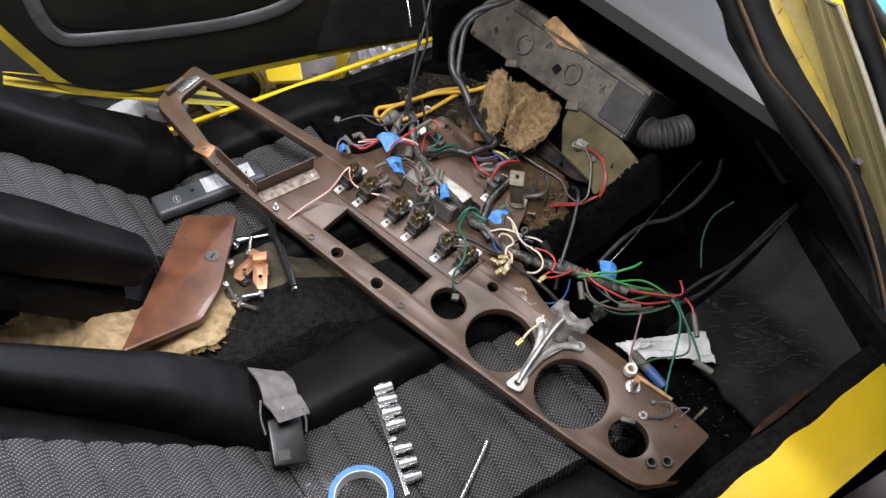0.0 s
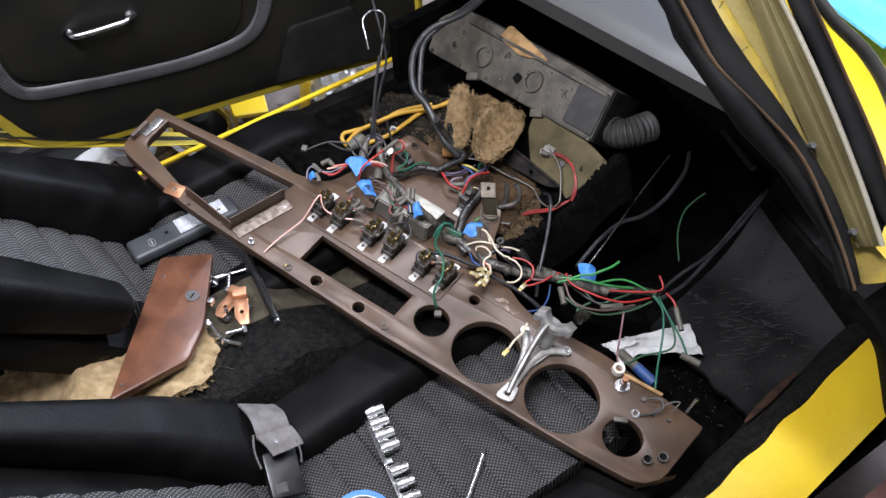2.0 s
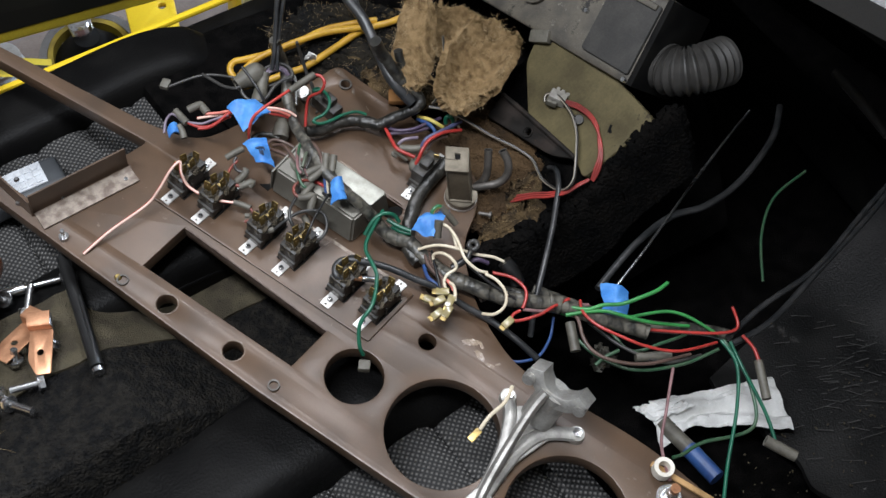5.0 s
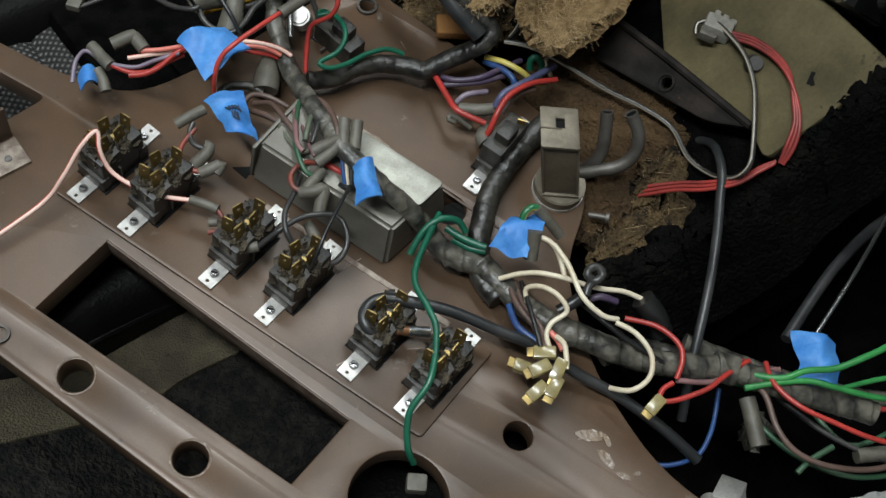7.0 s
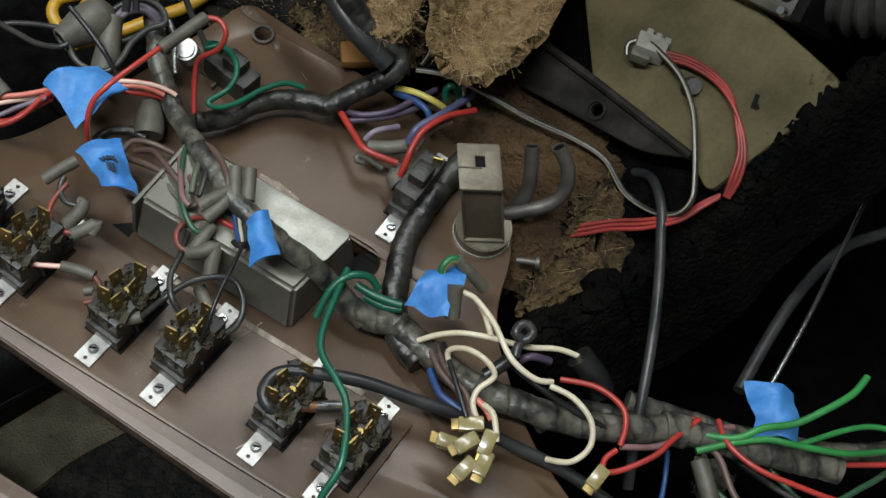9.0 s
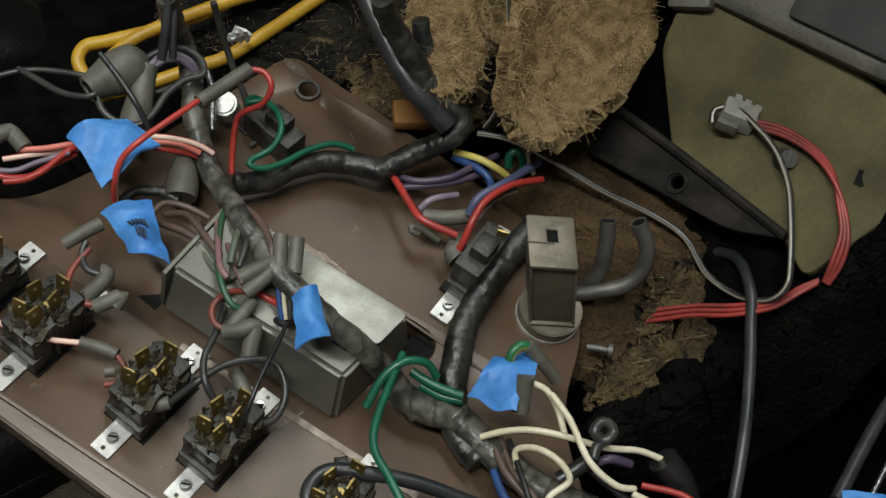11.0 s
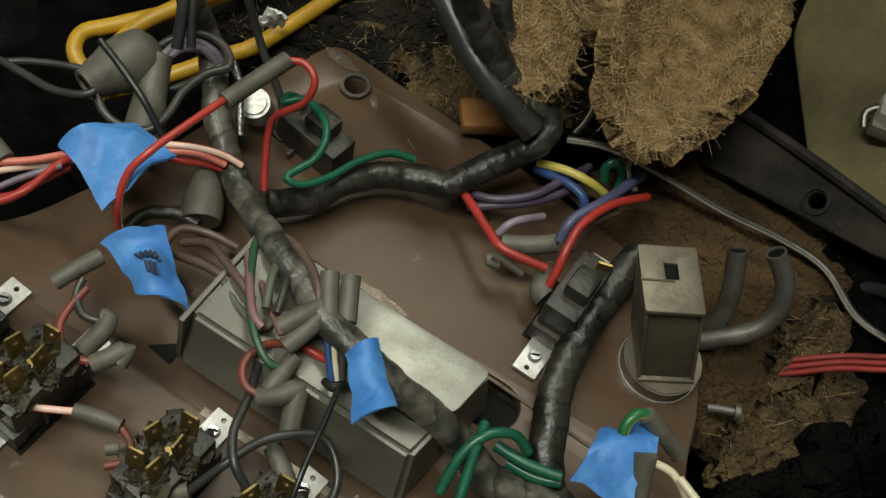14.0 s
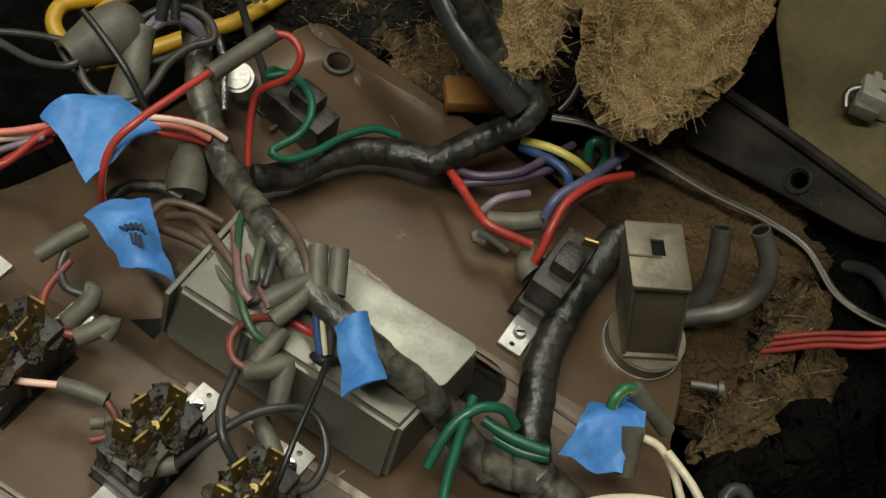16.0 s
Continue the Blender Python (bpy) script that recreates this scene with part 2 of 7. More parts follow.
specks(material("box_lid", (0.36, 0.355, 0.31), (0.27, 0.265, 0.225), 0.45, 0.35, 90, 0.06, 900, ((0.20, 0.19, 0.15), 60, 0.62)), (0.62, 0.61, 0.57), 300, 0.70)
material("zinc", (0.52, 0.51, 0.49), (0.38, 0.37, 0.35), 0.42, 0.7, 60, 0.15, 600)
material("relay_can", (0.19, 0.165, 0.125), (0.12, 0.105, 0.078), 0.5, 0.6, 50, 0.2, 500)
material("relay_side", (0.085, 0.068, 0.045), (0.06, 0.046, 0.03), 0.6, 0.2, 40, 0.3, 500)
material("pipe_grey", (0.105, 0.097, 0.087), (0.065, 0.058, 0.050), 0.5, 0.45, 90, 0.2, 600)
material("cast_alloy", (0.46, 0.45, 0.42), (0.30, 0.29, 0.27), 0.52, 0.75, 60, 0.4, 500)
material("steel", (0.50, 0.50, 0.50), (0.36, 0.36, 0.36), 0.25, 0.95, 60, 0.05, 500)
material("chrome", (0.82, 0.82, 0.82), (0.7, 0.7, 0.7), 0.22, 1.0, 60, 0.0, 500)
material("brass", (0.36, 0.27, 0.10), (0.17, 0.125, 0.055), 0.45, 0.95, 90, 0.1, 500)
material("copper", (0.36, 0.19, 0.10), (0.25, 0.12, 0.06), 0.35, 0.8, 90, 0.1, 500)
material("copper_bracket", (0.46, 0.24, 0.13), (0.34, 0.17, 0.09), 0.42, 0.6, 60, 0.1, 500)
material("switch_plastic", (0.012, 0.0115, 0.010), (0.040, 0.035, 0.028), 0.45, 0.0, 140, 0.3, 600)
material("switch_dirt", (0.040, 0.034, 0.025), (0.105, 0.088, 0.062), 0.9, 0.0, 300, 1.0, 900, dist=0.003)
material("grey_sleeve", (0.105, 0.098, 0.078), (0.07, 0.064, 0.05), 0.55, 0.0, 90, 0.25, 500)
material("plug_grey", (0.24, 0.23, 0.20), (0.17, 0.16, 0.14), 0.5, 0.0, 90, 0.2, 500)
material("clear_sleeve", (0.24, 0.20, 0.085), (0.15, 0.12, 0.045), 0.25, 0.0, 90, 0.1, 500, coat=0.5)
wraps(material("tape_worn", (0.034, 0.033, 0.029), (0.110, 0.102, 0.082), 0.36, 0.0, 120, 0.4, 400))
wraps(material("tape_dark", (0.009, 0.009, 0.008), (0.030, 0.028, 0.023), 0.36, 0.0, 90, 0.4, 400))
material("cable_black", (0.016, 0.017, 0.018), (0.032, 0.032, 0.032), 0.35, 0.0, 60, 0.1, 500)
material("black_plastic", (0.009, 0.009, 0.009), (0.014, 0.014, 0.014), 0.35, 0.0, 60, 0.1, 500)
material("dark_wire", (0.024, 0.024, 0.023), (0.045, 0.043, 0.040), 0.36, 0.0, 60, 0.1, 500)
material("red", (0.36, 0.034, 0.027), (0.26, 0.026, 0.02), 0.35, 0.0, 60, 0.05, 500)
material("aged_red", (0.25, 0.028, 0.022), (0.13, 0.020, 0.017), 0.45, 0.0, 40, 0.1, 500)
material("pink", (0.62, 0.20, 0.15), (0.50, 0.13, 0.10), 0.4, 0.0, 60, 0.05, 500)
material("brown_red", (0.20, 0.045, 0.030), (0.11, 0.04, 0.03), 0.4, 0.0, 90, 0.05, 500)
stripe(material("red_white", (0.40, 0.045, 0.034), (0.33, 0.036, 0.028), 0.36, 0.0, 60, 0.05, 500), (0.72, 0.50, 0.42), 1, cut=0.3)
# Mostly black wire; the narrow pale stripe paints highlights along it.
stripe(material("black_highlit", (0.022, 0.02, 0.018), (0.03, 0.028, 0.024), 0.3, 0.0, 60, 0.05, 500), (0.26, 0.23, 0.18), 1, cut=0.10)
stripe(material("green_yellow", (0.022, 0.12, 0.045), (0.015, 0.09, 0.03), 0.36, 0.0, 60, 0.05, 500), (0.40, 0.38, 0.06), 1, cut=0.2)
stripe(material("blue_yellow", (0.045, 0.09, 0.26), (0.04, 0.07, 0.2), 0.36, 0.0, 60, 0.05, 500), (0.52, 0.44, 0.10), 1, cut=0.4)
material("green", (0.012, 0.095, 0.052), (0.009, 0.07, 0.04), 0.34, 0.0, 60, 0.05, 500)
material("green_bright", (0.045, 0.22, 0.055), (0.03, 0.16, 0.04), 0.36, 0.0, 60, 0.05, 500)
material("green_dark", (0.025, 0.072, 0.035), (0.04, 0.075, 0.04), 0.38, 0.0, 60, 0.05, 500)
material("grey_green", (0.085, 0.10, 0.07), (0.11, 0.10, 0.08), 0.4, 0.0, 60, 0.05, 500)
material("lavender", (0.20, 0.165, 0.205), (0.12, 0.095, 0.135), 0.4, 0.0, 60, 0.05, 500)
material("purple", (0.051, 0.036, 0.069), (0.072, 0.054, 0.078), 0.4, 0.0, 60, 0.05, 500)
material("slate_wire", (0.075, 0.085, 0.16), (0.06, 0.06, 0.12), 0.4, 0.0, 60, 0.05, 500)
material("blue_wire", (0.028, 0.070, 0.20), (0.022, 0.045, 0.14), 0.4, 0.0, 60, 0.05, 500)
material("brown_wire", (0.105, 0.068, 0.055), (0.075, 0.048, 0.038), 0.42, 0.0, 60, 0.05, 500)
material("pink_brown", (0.20, 0.11, 0.11), (0.14, 0.075, 0.075), 0.42, 0.0, 60, 0.05, 500)
material("cream", (0.64, 0.57, 0.43), (0.50, 0.43, 0.31), 0.4, 0.0, 60, 0.05, 500)
material("orange_cable", (0.46, 0.27, 0.02), (0.36, 0.20, 0.015), 0.42, 0.0, 60, 0.05, 500)
material("silver_chain", (0.30, 0.30, 0.29), (0.08, 0.08, 0.08), 0.3, 0.9, 900, 0.3, 900)
material("blue_tape", (0.050, 0.180, 0.50), (0.075, 0.235, 0.57), 0.55, 0.0, 70, 0.12, 520)
material("scuff_grey", (0.075, 0.075, 0.072), (0.05, 0.05, 0.048), 0.8, 0.0, 60, 0.1, 400)
material("rust", (0.042, 0.022, 0.014), (0.020, 0.013, 0.010), 0.9, 0.0, 60, 0.5, 500, dist=0.002)
specks(material("carpet_fold", (0.006, 0.006, 0.006), (0.020, 0.017, 0.012), 0.95, 0.0, 45, 1.0, 330, ((0.085, 0.062, 0.030), 70, 0.60), dist=0.006), (0.16, 0.13, 0.08), 330, 0.68)
# Darker than carpet_fold; the unlit flank of the fold is put into the colour.
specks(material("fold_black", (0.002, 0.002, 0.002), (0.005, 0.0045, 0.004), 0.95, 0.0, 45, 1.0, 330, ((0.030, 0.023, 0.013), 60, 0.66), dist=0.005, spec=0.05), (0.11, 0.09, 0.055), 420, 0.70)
material("seal_brown", (0.075, 0.045, 0.022), (0.035, 0.022, 0.012), 0.5, 0.0, 30, 0.2, 400)
material("bead_metal", (0.42, 0.39, 0.30), (0.33, 0.30, 0.22), 0.34, 0.6, 20, 0.05, 500)
material("door_yellow", (0.60, 0.46, 0.03), (0.42, 0.32, 0.03), 0.4, 0.0, 12, 0.05, 500, ((0.16, 0.12, 0.03), 20, 0.64))
material("kick_black", (0.010, 0.0098, 0.0092), (0.016, 0.015, 0.014), 0.7, 0.0, 30, 0.3, 700)
material("ink", (0.03, 0.05, 0.10), None, 0.6, 0.0, 60, 0.0, 400)
material("walnut", (0.115, 0.047, 0.023), (0.07, 0.026, 0.013), 0.36, 0.0, 26, 0.02, 300, coat=0.15)
material("paper", (0.72, 0.72, 0.70), (0.60, 0.60, 0.58), 0.8, 0.0, 60, 0.3, 400)
material("lamp_grey", (0.055, 0.06, 0.065), (0.045, 0.048, 0.052), 0.42, 0.0, 30, 0.1, 900)
material("led_window", (0.62, 0.65, 0.68), (0.48, 0.50, 0.53), 0.25, 0.2, 80, 0.1, 500)
material("webbing", (0.16, 0.15, 0.145), (0.12, 0.112, 0.105), 0.7, 0.0, 60, 0.6, 1500)
material("concrete", (0.20, 0.17, 0.15), (0.13, 0.105, 0.09), 0.85, 0.0, 8, 0.3, 200, ((0.07, 0.055, 0.045), 12, 0.6))
material("red_floor", (0.13, 0.055, 0.045), (0.10, 0.045, 0.036), 0.6, 0.0, 10, 0.2, 200)
material("white_wall", (0.42, 0.41, 0.39), (0.36, 0.35, 0.33), 0.8, 0.0, 4, 0.2, 120)
material("blue_cloth", (0.10, 0.36, 0.62), (0.08, 0.30, 0.55), 0.8, 0.0, 30, 0.4, 500)
material("bulb_holder", (0.75, 0.71, 0.62), (0.60, 0.56, 0.48), 0.5, 0.0, 60, 0.1, 500)
material("wood_orange", (0.20, 0.10, 0.035), (0.13, 0.06, 0.02), 0.8, 0.0, 60, 0.3, 500)
material("balsa", (0.40, 0.25, 0.11), (0.24, 0.15, 0.065), 0.7, 0.0, 60, 0.2, 500)


def glass(name, tint, rough=0.02):
    m = bpy.data.materials.new(name)
    m.use_nodes = True
    b = m.node_tree.nodes["Principled BSDF"]
    b.inputs["Base Color"].default_value = (*tint, 1)
    b.inputs["Transmission Weight"].default_value, b.inputs["Roughness"].default_value, b.inputs["IOR"].default_value = 1.0, rough, 1.12
    MATS[name] = m


glass("window_glass", (0.9, 0.95, 0.93))
glass("clear_plastic", (0.92, 0.92, 0.94), 0.12)

# ---- shape helpers ----
DASH = Matrix(((0.79297, 0.59363, 0.13715, 0.0), (-0.57514, 0.80362, -0.15301, 0.0), (-0.20105, 0.04245, 0.97866, 0.6), (0, 0, 0, 1)))
CAR = pose(0, 0, 0, 0, 0, 32)
ONE = Matrix.Identity(4)


def thing(name, m, label, category, group="", kind=""):
    ob = new(name)
    ob.empty_display_size = 0.02
    ob.matrix_basis = m
    return tagged(ob, label, category, group, kind)


def part(name, bm, mat, parent, label="", smooth=True):
    mesh = bpy.data.meshes.new(name)
    if smooth:
        for f in bm.faces:
            f.smooth = True
    bm.to_mesh(mesh)
    bm.free()
    if smooth:
        mesh.set_sharp_from_angle(angle=radians(38))
    mesh.materials.append(MATS[mat])
    ob = new(name, mesh)
    ob.parent = parent
    if label:
        tagged(ob, label)
    return ob


def lone(name, bm, mat, m, label, category, group="", kind="", smooth=True):
    ob = part(name, bm, mat, None, "", smooth)
    ob.matrix_basis = m
    return tagged(ob, label, category, group, kind)


def at(x, y, z, rx=0, ry=0, rz=0):
    return pose(x, y, z, rx, ry, rz)


def box(sx, sy, sz, m=ONE, bevel=0.0, bm=None, seg=2):
    """A box centred in x and y that stands on z = 0 of m."""
    own = bmesh.new()
    bmesh.ops.create_cube(own, size=1, matrix=Matrix.Translation((0, 0, 0.5)))
    bmesh.ops.scale(own, vec=(sx, sy, sz), verts=own.verts)
    if bevel:
        bmesh.ops.bevel(own, geom=own.edges[:], offset=bevel, segments=seg, affect="EDGES", profile=0.6)
    own.transform(m)
    return join(bm, own)


def join(bm, own):
    if bm is None:
        return own
    mesh = bpy.data.meshes.new("tmp")
    own.to_mesh(mesh)
    own.free()
    bm.from_mesh(mesh)
    bpy.data.meshes.remove(mesh)
    return bm


def rod(r, length, m=ONE, r2=None, seg=20, bm=None, bevel=0.0):
    own = bmesh.new()
    bmesh.ops.create_cone(own, cap_ends=True, segments=seg, radius1=r, radius2=r if r2 is None else r2, depth=length, matrix=Matrix.Translation((0, 0, length / 2)))
    if bevel:
        rims = [e for e in own.edges if abs(e.verts[0].co.z - e.verts[1].co.z) < 1e-6]
        bmesh.ops.bevel(own, geom=rims, offset=bevel, segments=2, affect="EDGES")
    own.transform(m)
    return join(bm, own)


def pipe(r_out, r_in, length, m=ONE, seg=24, bm=None):
    """A straight open pipe or washer along z."""
    own = bmesh.new()
    rings = []
    for r, z in ((r_out, 0), (r_out, length), (r_in, length), (r_in, 0)):
        rings.append([own.verts.new((r * math.cos(i * math.tau / seg), r * math.sin(i * math.tau / seg), z)) for i in range(seg)])
    for k in range(4):
        a, b = rings[k], rings[(k + 1) % 4]
        for i in range(seg):
            own.faces.new((a[i], a[(i + 1) % seg], b[(i + 1) % seg], b[i]))
    own.transform(m)
    return join(bm, own)


def smooth_path(points, step):
    pts = [Vector(p) for p in points]
    out = []
    n = len(pts)
    for i in range(n - 1):
        p0, p1, p2, p3 = pts[max(i - 1, 0)], pts[i], pts[i + 1], pts[min(i + 2, n - 1)]
        k = max(2, int((p2 - p1).length / step))
        for j in range(k):
            t = j / k
            out.append(0.5 * (2 * p1 + (p2 - p0) * t + (2 * p0 - 5 * p1 + 4 * p2 - p3) * t * t + (3 * p1 - p0 - 3 * p2 + p3) * t ** 3))
    out.append(pts[-1])
    return out


def sweep(points, r, seg=8, step=0.004, flat=1.0, profile=None, bm=None, wander=0.0, square=1.0):
    """A round (or flattened, or profiled) bar along a smooth path, with a length-wise UV."""
    path = smooth_path(points, step)
    if wander:
        path = [p + wander * Vector((noise.noise(p * 90), noise.noise(p * 90 + Vector((7, 0, 0))), noise.noise(p * 90 + Vector((0, 9, 0))))) for p in path]
    own = bmesh.new()
    layer = own.loops.layers.uv.new("UVMap")
    side = None
    rings, dist = [], [0.0]
    for i, p in enumerate(path):
        way = (path[min(i + 1, len(path) - 1)] - path[max(i - 1, 0)]).normalized()
        if side is None:
            side = way.cross(Vector((0, 0, 1)))
            if side.length < 0.1:
                side = way.cross(Vector((1, 0, 0)))
        side = (side - way * side.dot(way)).normalized()
        up = side.cross(way)
        k = profile(i / (len(path) - 1)) if profile else 1.0
        ring = []
        for a in range(seg):
            c, s = math.cos(a * math.tau / seg), math.sin(a * math.tau / seg)
            c, s = math.copysign(abs(c) ** square, c), math.copysign(abs(s) ** square, s)
            ring.append(own.verts.new(p + r * k * (side * c + up * flat * s)))
        rings.append(ring)
        if i:
            dist.append(dist[-1] + (p - path[i - 1]).length)
    for i in range(len(rings) - 1):
        for a in range(seg):
            f = own.faces.new((rings[i][a], rings[i][(a + 1) % seg], rings[i + 1][(a + 1) % seg], rings[i + 1][a]))
            for loop, (u, v) in zip(f.loops, ((a, i), (a + 1, i), (a + 1, i + 1), (a, i + 1))):
                loop[layer].uv = (u / seg, dist[v])
    own.faces.new(rings[0][::-1])
    own.faces.new(rings[-1])
    return join(bm, own)


def rounded(points):
    """Polygon with rounded corners from rows of x, y, radius."""
    out, n = [], len(points)
    for i, (x, y, r) in enumerate(points):
        p, a, b = Vector((x, y)), Vector(points[i - 1][:2]), Vector(points[(i + 1) % n][:2])
        if r <= 0:
            out.append((x, y))
            continue
        da, db = (a - p).normalized(), (b - p).normalized()
        for k in range(7):
            t = k / 6
            q = (p + da * r) * (1 - t) ** 2 + p * 2 * t * (1 - t) + (p + db * r) * t ** 2
            out.append((q.x, q.y))
    return out


def circle(x, y, r, seg=48):
    return [(x + r * math.cos(i * math.tau / seg), y + r * math.sin(i * math.tau / seg)) for i in range(seg)]


def plate(outlines, thick, bevel=0.0, m=ONE):
    """A flat plate with holes; its upper face lies at z = 0 of m."""
    data = bpy.data.curves.new("tmp", "CURVE")
    data.dimensions, data.fill_mode, data.extrude, data.bevel_depth, data.bevel_resolution = "2D", "BOTH", thick / 2 - bevel, bevel, 1
    for points in outlines:
        s = data.splines.new("POLY")
        s.points.add(len(points) - 1)
        for p, (x, y) in zip(s.points, points):
            p.co = (x, y, 0, 1)
        s.use_cyclic_u = True
    ob = bpy.data.objects.new("tmp", data)
    mesh = bpy.data.meshes.new_from_object(ob)
    own = bmesh.new()
    own.from_mesh(mesh)
    bmesh.ops.remove_doubles(own, verts=own.verts, dist=1e-6)
    own.transform(m @ Matrix.Translation((0, 0, -thick / 2)))
    bpy.data.objects.remove(ob)
    bpy.data.curves.remove(data)
    bpy.data.meshes.remove(mesh)
    return own


def sheet(fn, nu, nv, thick, bm=None):
    """A curved slab: fn(s, t) for s, t in 0..1 gives its upper side."""
    own = bmesh.new()
    grid = [[Vector(fn(i / nu, j / nv)) for j in range(nv + 1)] for i in range(nu + 1)]
    top = [[own.verts.new(p) for p in row] for row in grid]
    low = []
    for i in range(nu + 1):
        row = []
        for j in range(nv + 1):
            du = grid[min(i + 1, nu)][j] - grid[max(i - 1, 0)][j]
            dv = grid[i][min(j + 1, nv)] - grid[i][max(j - 1, 0)]
            row.append(own.verts.new(grid[i][j] - du.cross(dv).normalized() * thick))
        low.append(row)
    for i in range(nu):
        for j in range(nv):
            own.faces.new((top[i][j], top[i + 1][j], top[i + 1][j + 1], top[i][j + 1]))
            own.faces.new((low[i][j], low[i][j + 1], low[i + 1][j + 1], low[i + 1][j]))
    for i in range(nu):
        own.faces.new((top[i][0], low[i][0], low[i + 1][0], top[i + 1][0]))
        own.faces.new((top[i][nv], top[i + 1][nv], low[i + 1][nv], low[i][nv]))
    for j in range(nv):
        own.faces.new((top[0][j], top[0][j + 1], low[0][j + 1], low[0][j]))
        own.faces.new((top[nu][j], low[nu][j], low[nu][j + 1], top[nu][j + 1]))
    return join(bm, own)


def fibres(spots, length, r, rng, lift=0.4):
    """Loose hairs that stand out of a fibrous sheet, as one mesh."""
    own = bmesh.new()
    r *= 0.6
    for p, normal in spots:
        p, normal = Vector(p), Vector(normal)
        way = (Vector((rng.uniform(-1, 1), rng.uniform(-1, 1), rng.uniform(-0.3, 0.5))) + normal * lift).normalized()
        bend = Vector((rng.uniform(-1, 1), rng.uniform(-1, 1), rng.uniform(-1, 0.6))) * 1.5
        k = length * rng.uniform(0.4, 1.3)
        side = way.cross(bend).normalized() * r
        other = way.cross(side).normalized() * r
        ring = None
        for i in range(5):
            t = i / 4
            c = p + way * k * t + bend * k * t * t
            now = [own.verts.new(c + q) for q in (side, other * 0.8 - side * 0.5, -other * 0.8 - side * 0.5)]
            if ring:
                for a in range(3):
                    own.faces.new((ring[a], ring[(a + 1) % 3], now[(a + 1) % 3], now[a]))
            ring = now
    return own

# ---- the garage ----
lone("ground", box(9, 9, 0.1, at(0, 0, 0.0)), "concrete", ONE, "stained grey-brown concrete garage floor", "floor", kind="structure")
for nm, sx, sy, x, y in (("wall_south", 5.2, 0.12, 0, -2.56), ("wall_west", 0.12, 5.0, -2.54, 0), ("wall_east", 0.12, 5.0, 2.54, 0)):
    lone(nm, box(sx, sy, 2.7, at(x, y, 0.1)), "white_wall", ONE, "painted pale garage wall", "wall", kind="structure")
north = box(3.84, 0.12, 2.7, at(-0.68, 2.56, 0.1))
box(0.22, 0.12, 2.7, at(2.49, 2.56, 0.1), 0.0, north)
box(1.14, 0.12, 1.76, at(1.81, 2.56, 0.1), 0.0, north)
box(1.14, 0.12, 0.14, at(1.81, 2.56, 2.66), 0.0, north)
lone("wall_north", north, "white_wall", ONE, "painted pale garage wall with a window opening", "wall", kind="structure")
# Unseen window, built only to house the added lamp in this wall.
window = thing("added_window", at(1.81, 2.60, 1.86), "white framed window added out of view around a lamp", "window", kind="structure")
for x, z, sx, sz in ((-0.555, 0.0, 0.03, 0.80), (0.555, 0.0, 0.03, 0.80), (0, 0.0, 1.08, 0.03), (0, 0.77, 1.08, 0.03)):
    part("window_frame", box(sx, 0.04, sz, at(x, 0, z), 0.003), "paper", window)
for x, y in ((-0.38, -0.52), (0.58, 0.55)):
    tube = thing("ceiling_light", at(x, y, 2.69), "white strip light fixed to the garage ceiling", "ceiling light", "strip lights")
    part("housing", box(1.34, 0.16, 0.11, ONE, 0.004), "paper", tube)
lone("ceiling", box(5.4, 5.4, 0.1, at(0, 0, 2.8)), "white_wall", ONE, "plain white garage ceiling", "ceiling", kind="structure")

# ---- the car's shell, in the car's own axes: x forward, y to the passenger's side ----
car = thing("car", CAR, "yellow sports car with a stripped black interior", "car")
part("floor_pan", box(1.84, 1.04, 0.04, at(-0.10, 0.0, 0.34)), "shaded_carpet", car)
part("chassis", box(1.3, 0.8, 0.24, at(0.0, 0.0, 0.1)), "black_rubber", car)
part("bulkhead", box(0.04, 1.0, 0.62, at(0.78, 0.0, 0.36)), "shaded_carpet", car)


# The mat covers only the lit floor; unlit floor around it is near-black carpet.
def toe(s, t):
    x = 0.285 + 0.33 * s + 0.012 * noise.noise(Vector((t * 7, 0, 2))) * (1 - s)
    return (x, -0.412 + (0.225 + 0.05 * s) * t, 0.415 + max(0, s - 0.45) ** 1.6 * 0.30 + 0.004 * noise.noise(Vector((x * 9, t * 4, 0))))


part("footwell_mat", sheet(toe, 40, 24, 0.008), "rubber_mat", car, "scuffed black rubber footwell mat")


def near_lip(s, t):
    x = -0.2 + 0.95 * s
    a = t * math.pi
    return (x, -0.434 + 0.110 * (x - 0.28) + 0.030 * math.cos(a) + 0.005 * noise.noise(Vector((x * 12, 0, 0))), 0.427 + 0.045 * math.sin(a) + 0.005 * noise.noise(Vector((x * 14, 3, 0))))


part("door_seal", sheet(lambda s, t: near_lip(s, 1 - t), 60, 10, 0.006), "black_carpet", car, "worn black carpeted door seal")
part("seal_rust", sweep([(0.24, -0.418, 0.4735), (0.30, -0.411, 0.4745), (0.36, -0.404, 0.4735)], 0.006, 10, 0.01, 0.35, lambda k: 0.25 + 0.75 * math.sin(math.pi * min(1, max(0, k)))), "rust", car, "rusty patch on the door seal")


def near_sill(s, t):
    front = 0.503 - 0.090 * t + 0.012 * math.sin(math.pi * t)
    x = -0.1 + (front + 0.1) * s
    return (x, -0.4205 - (0.501 - x) * 0.117 - (0.094 - 0.008 * (0.5 - x)) * t, 0.466 - 0.012 * t ** 3 - 0.004 * t)


part("near_sill", sheet(lambda s, t: near_sill(s, 1 - t), 24, 10, 0.03), "yellow_paint", car, "yellow painted door sill")
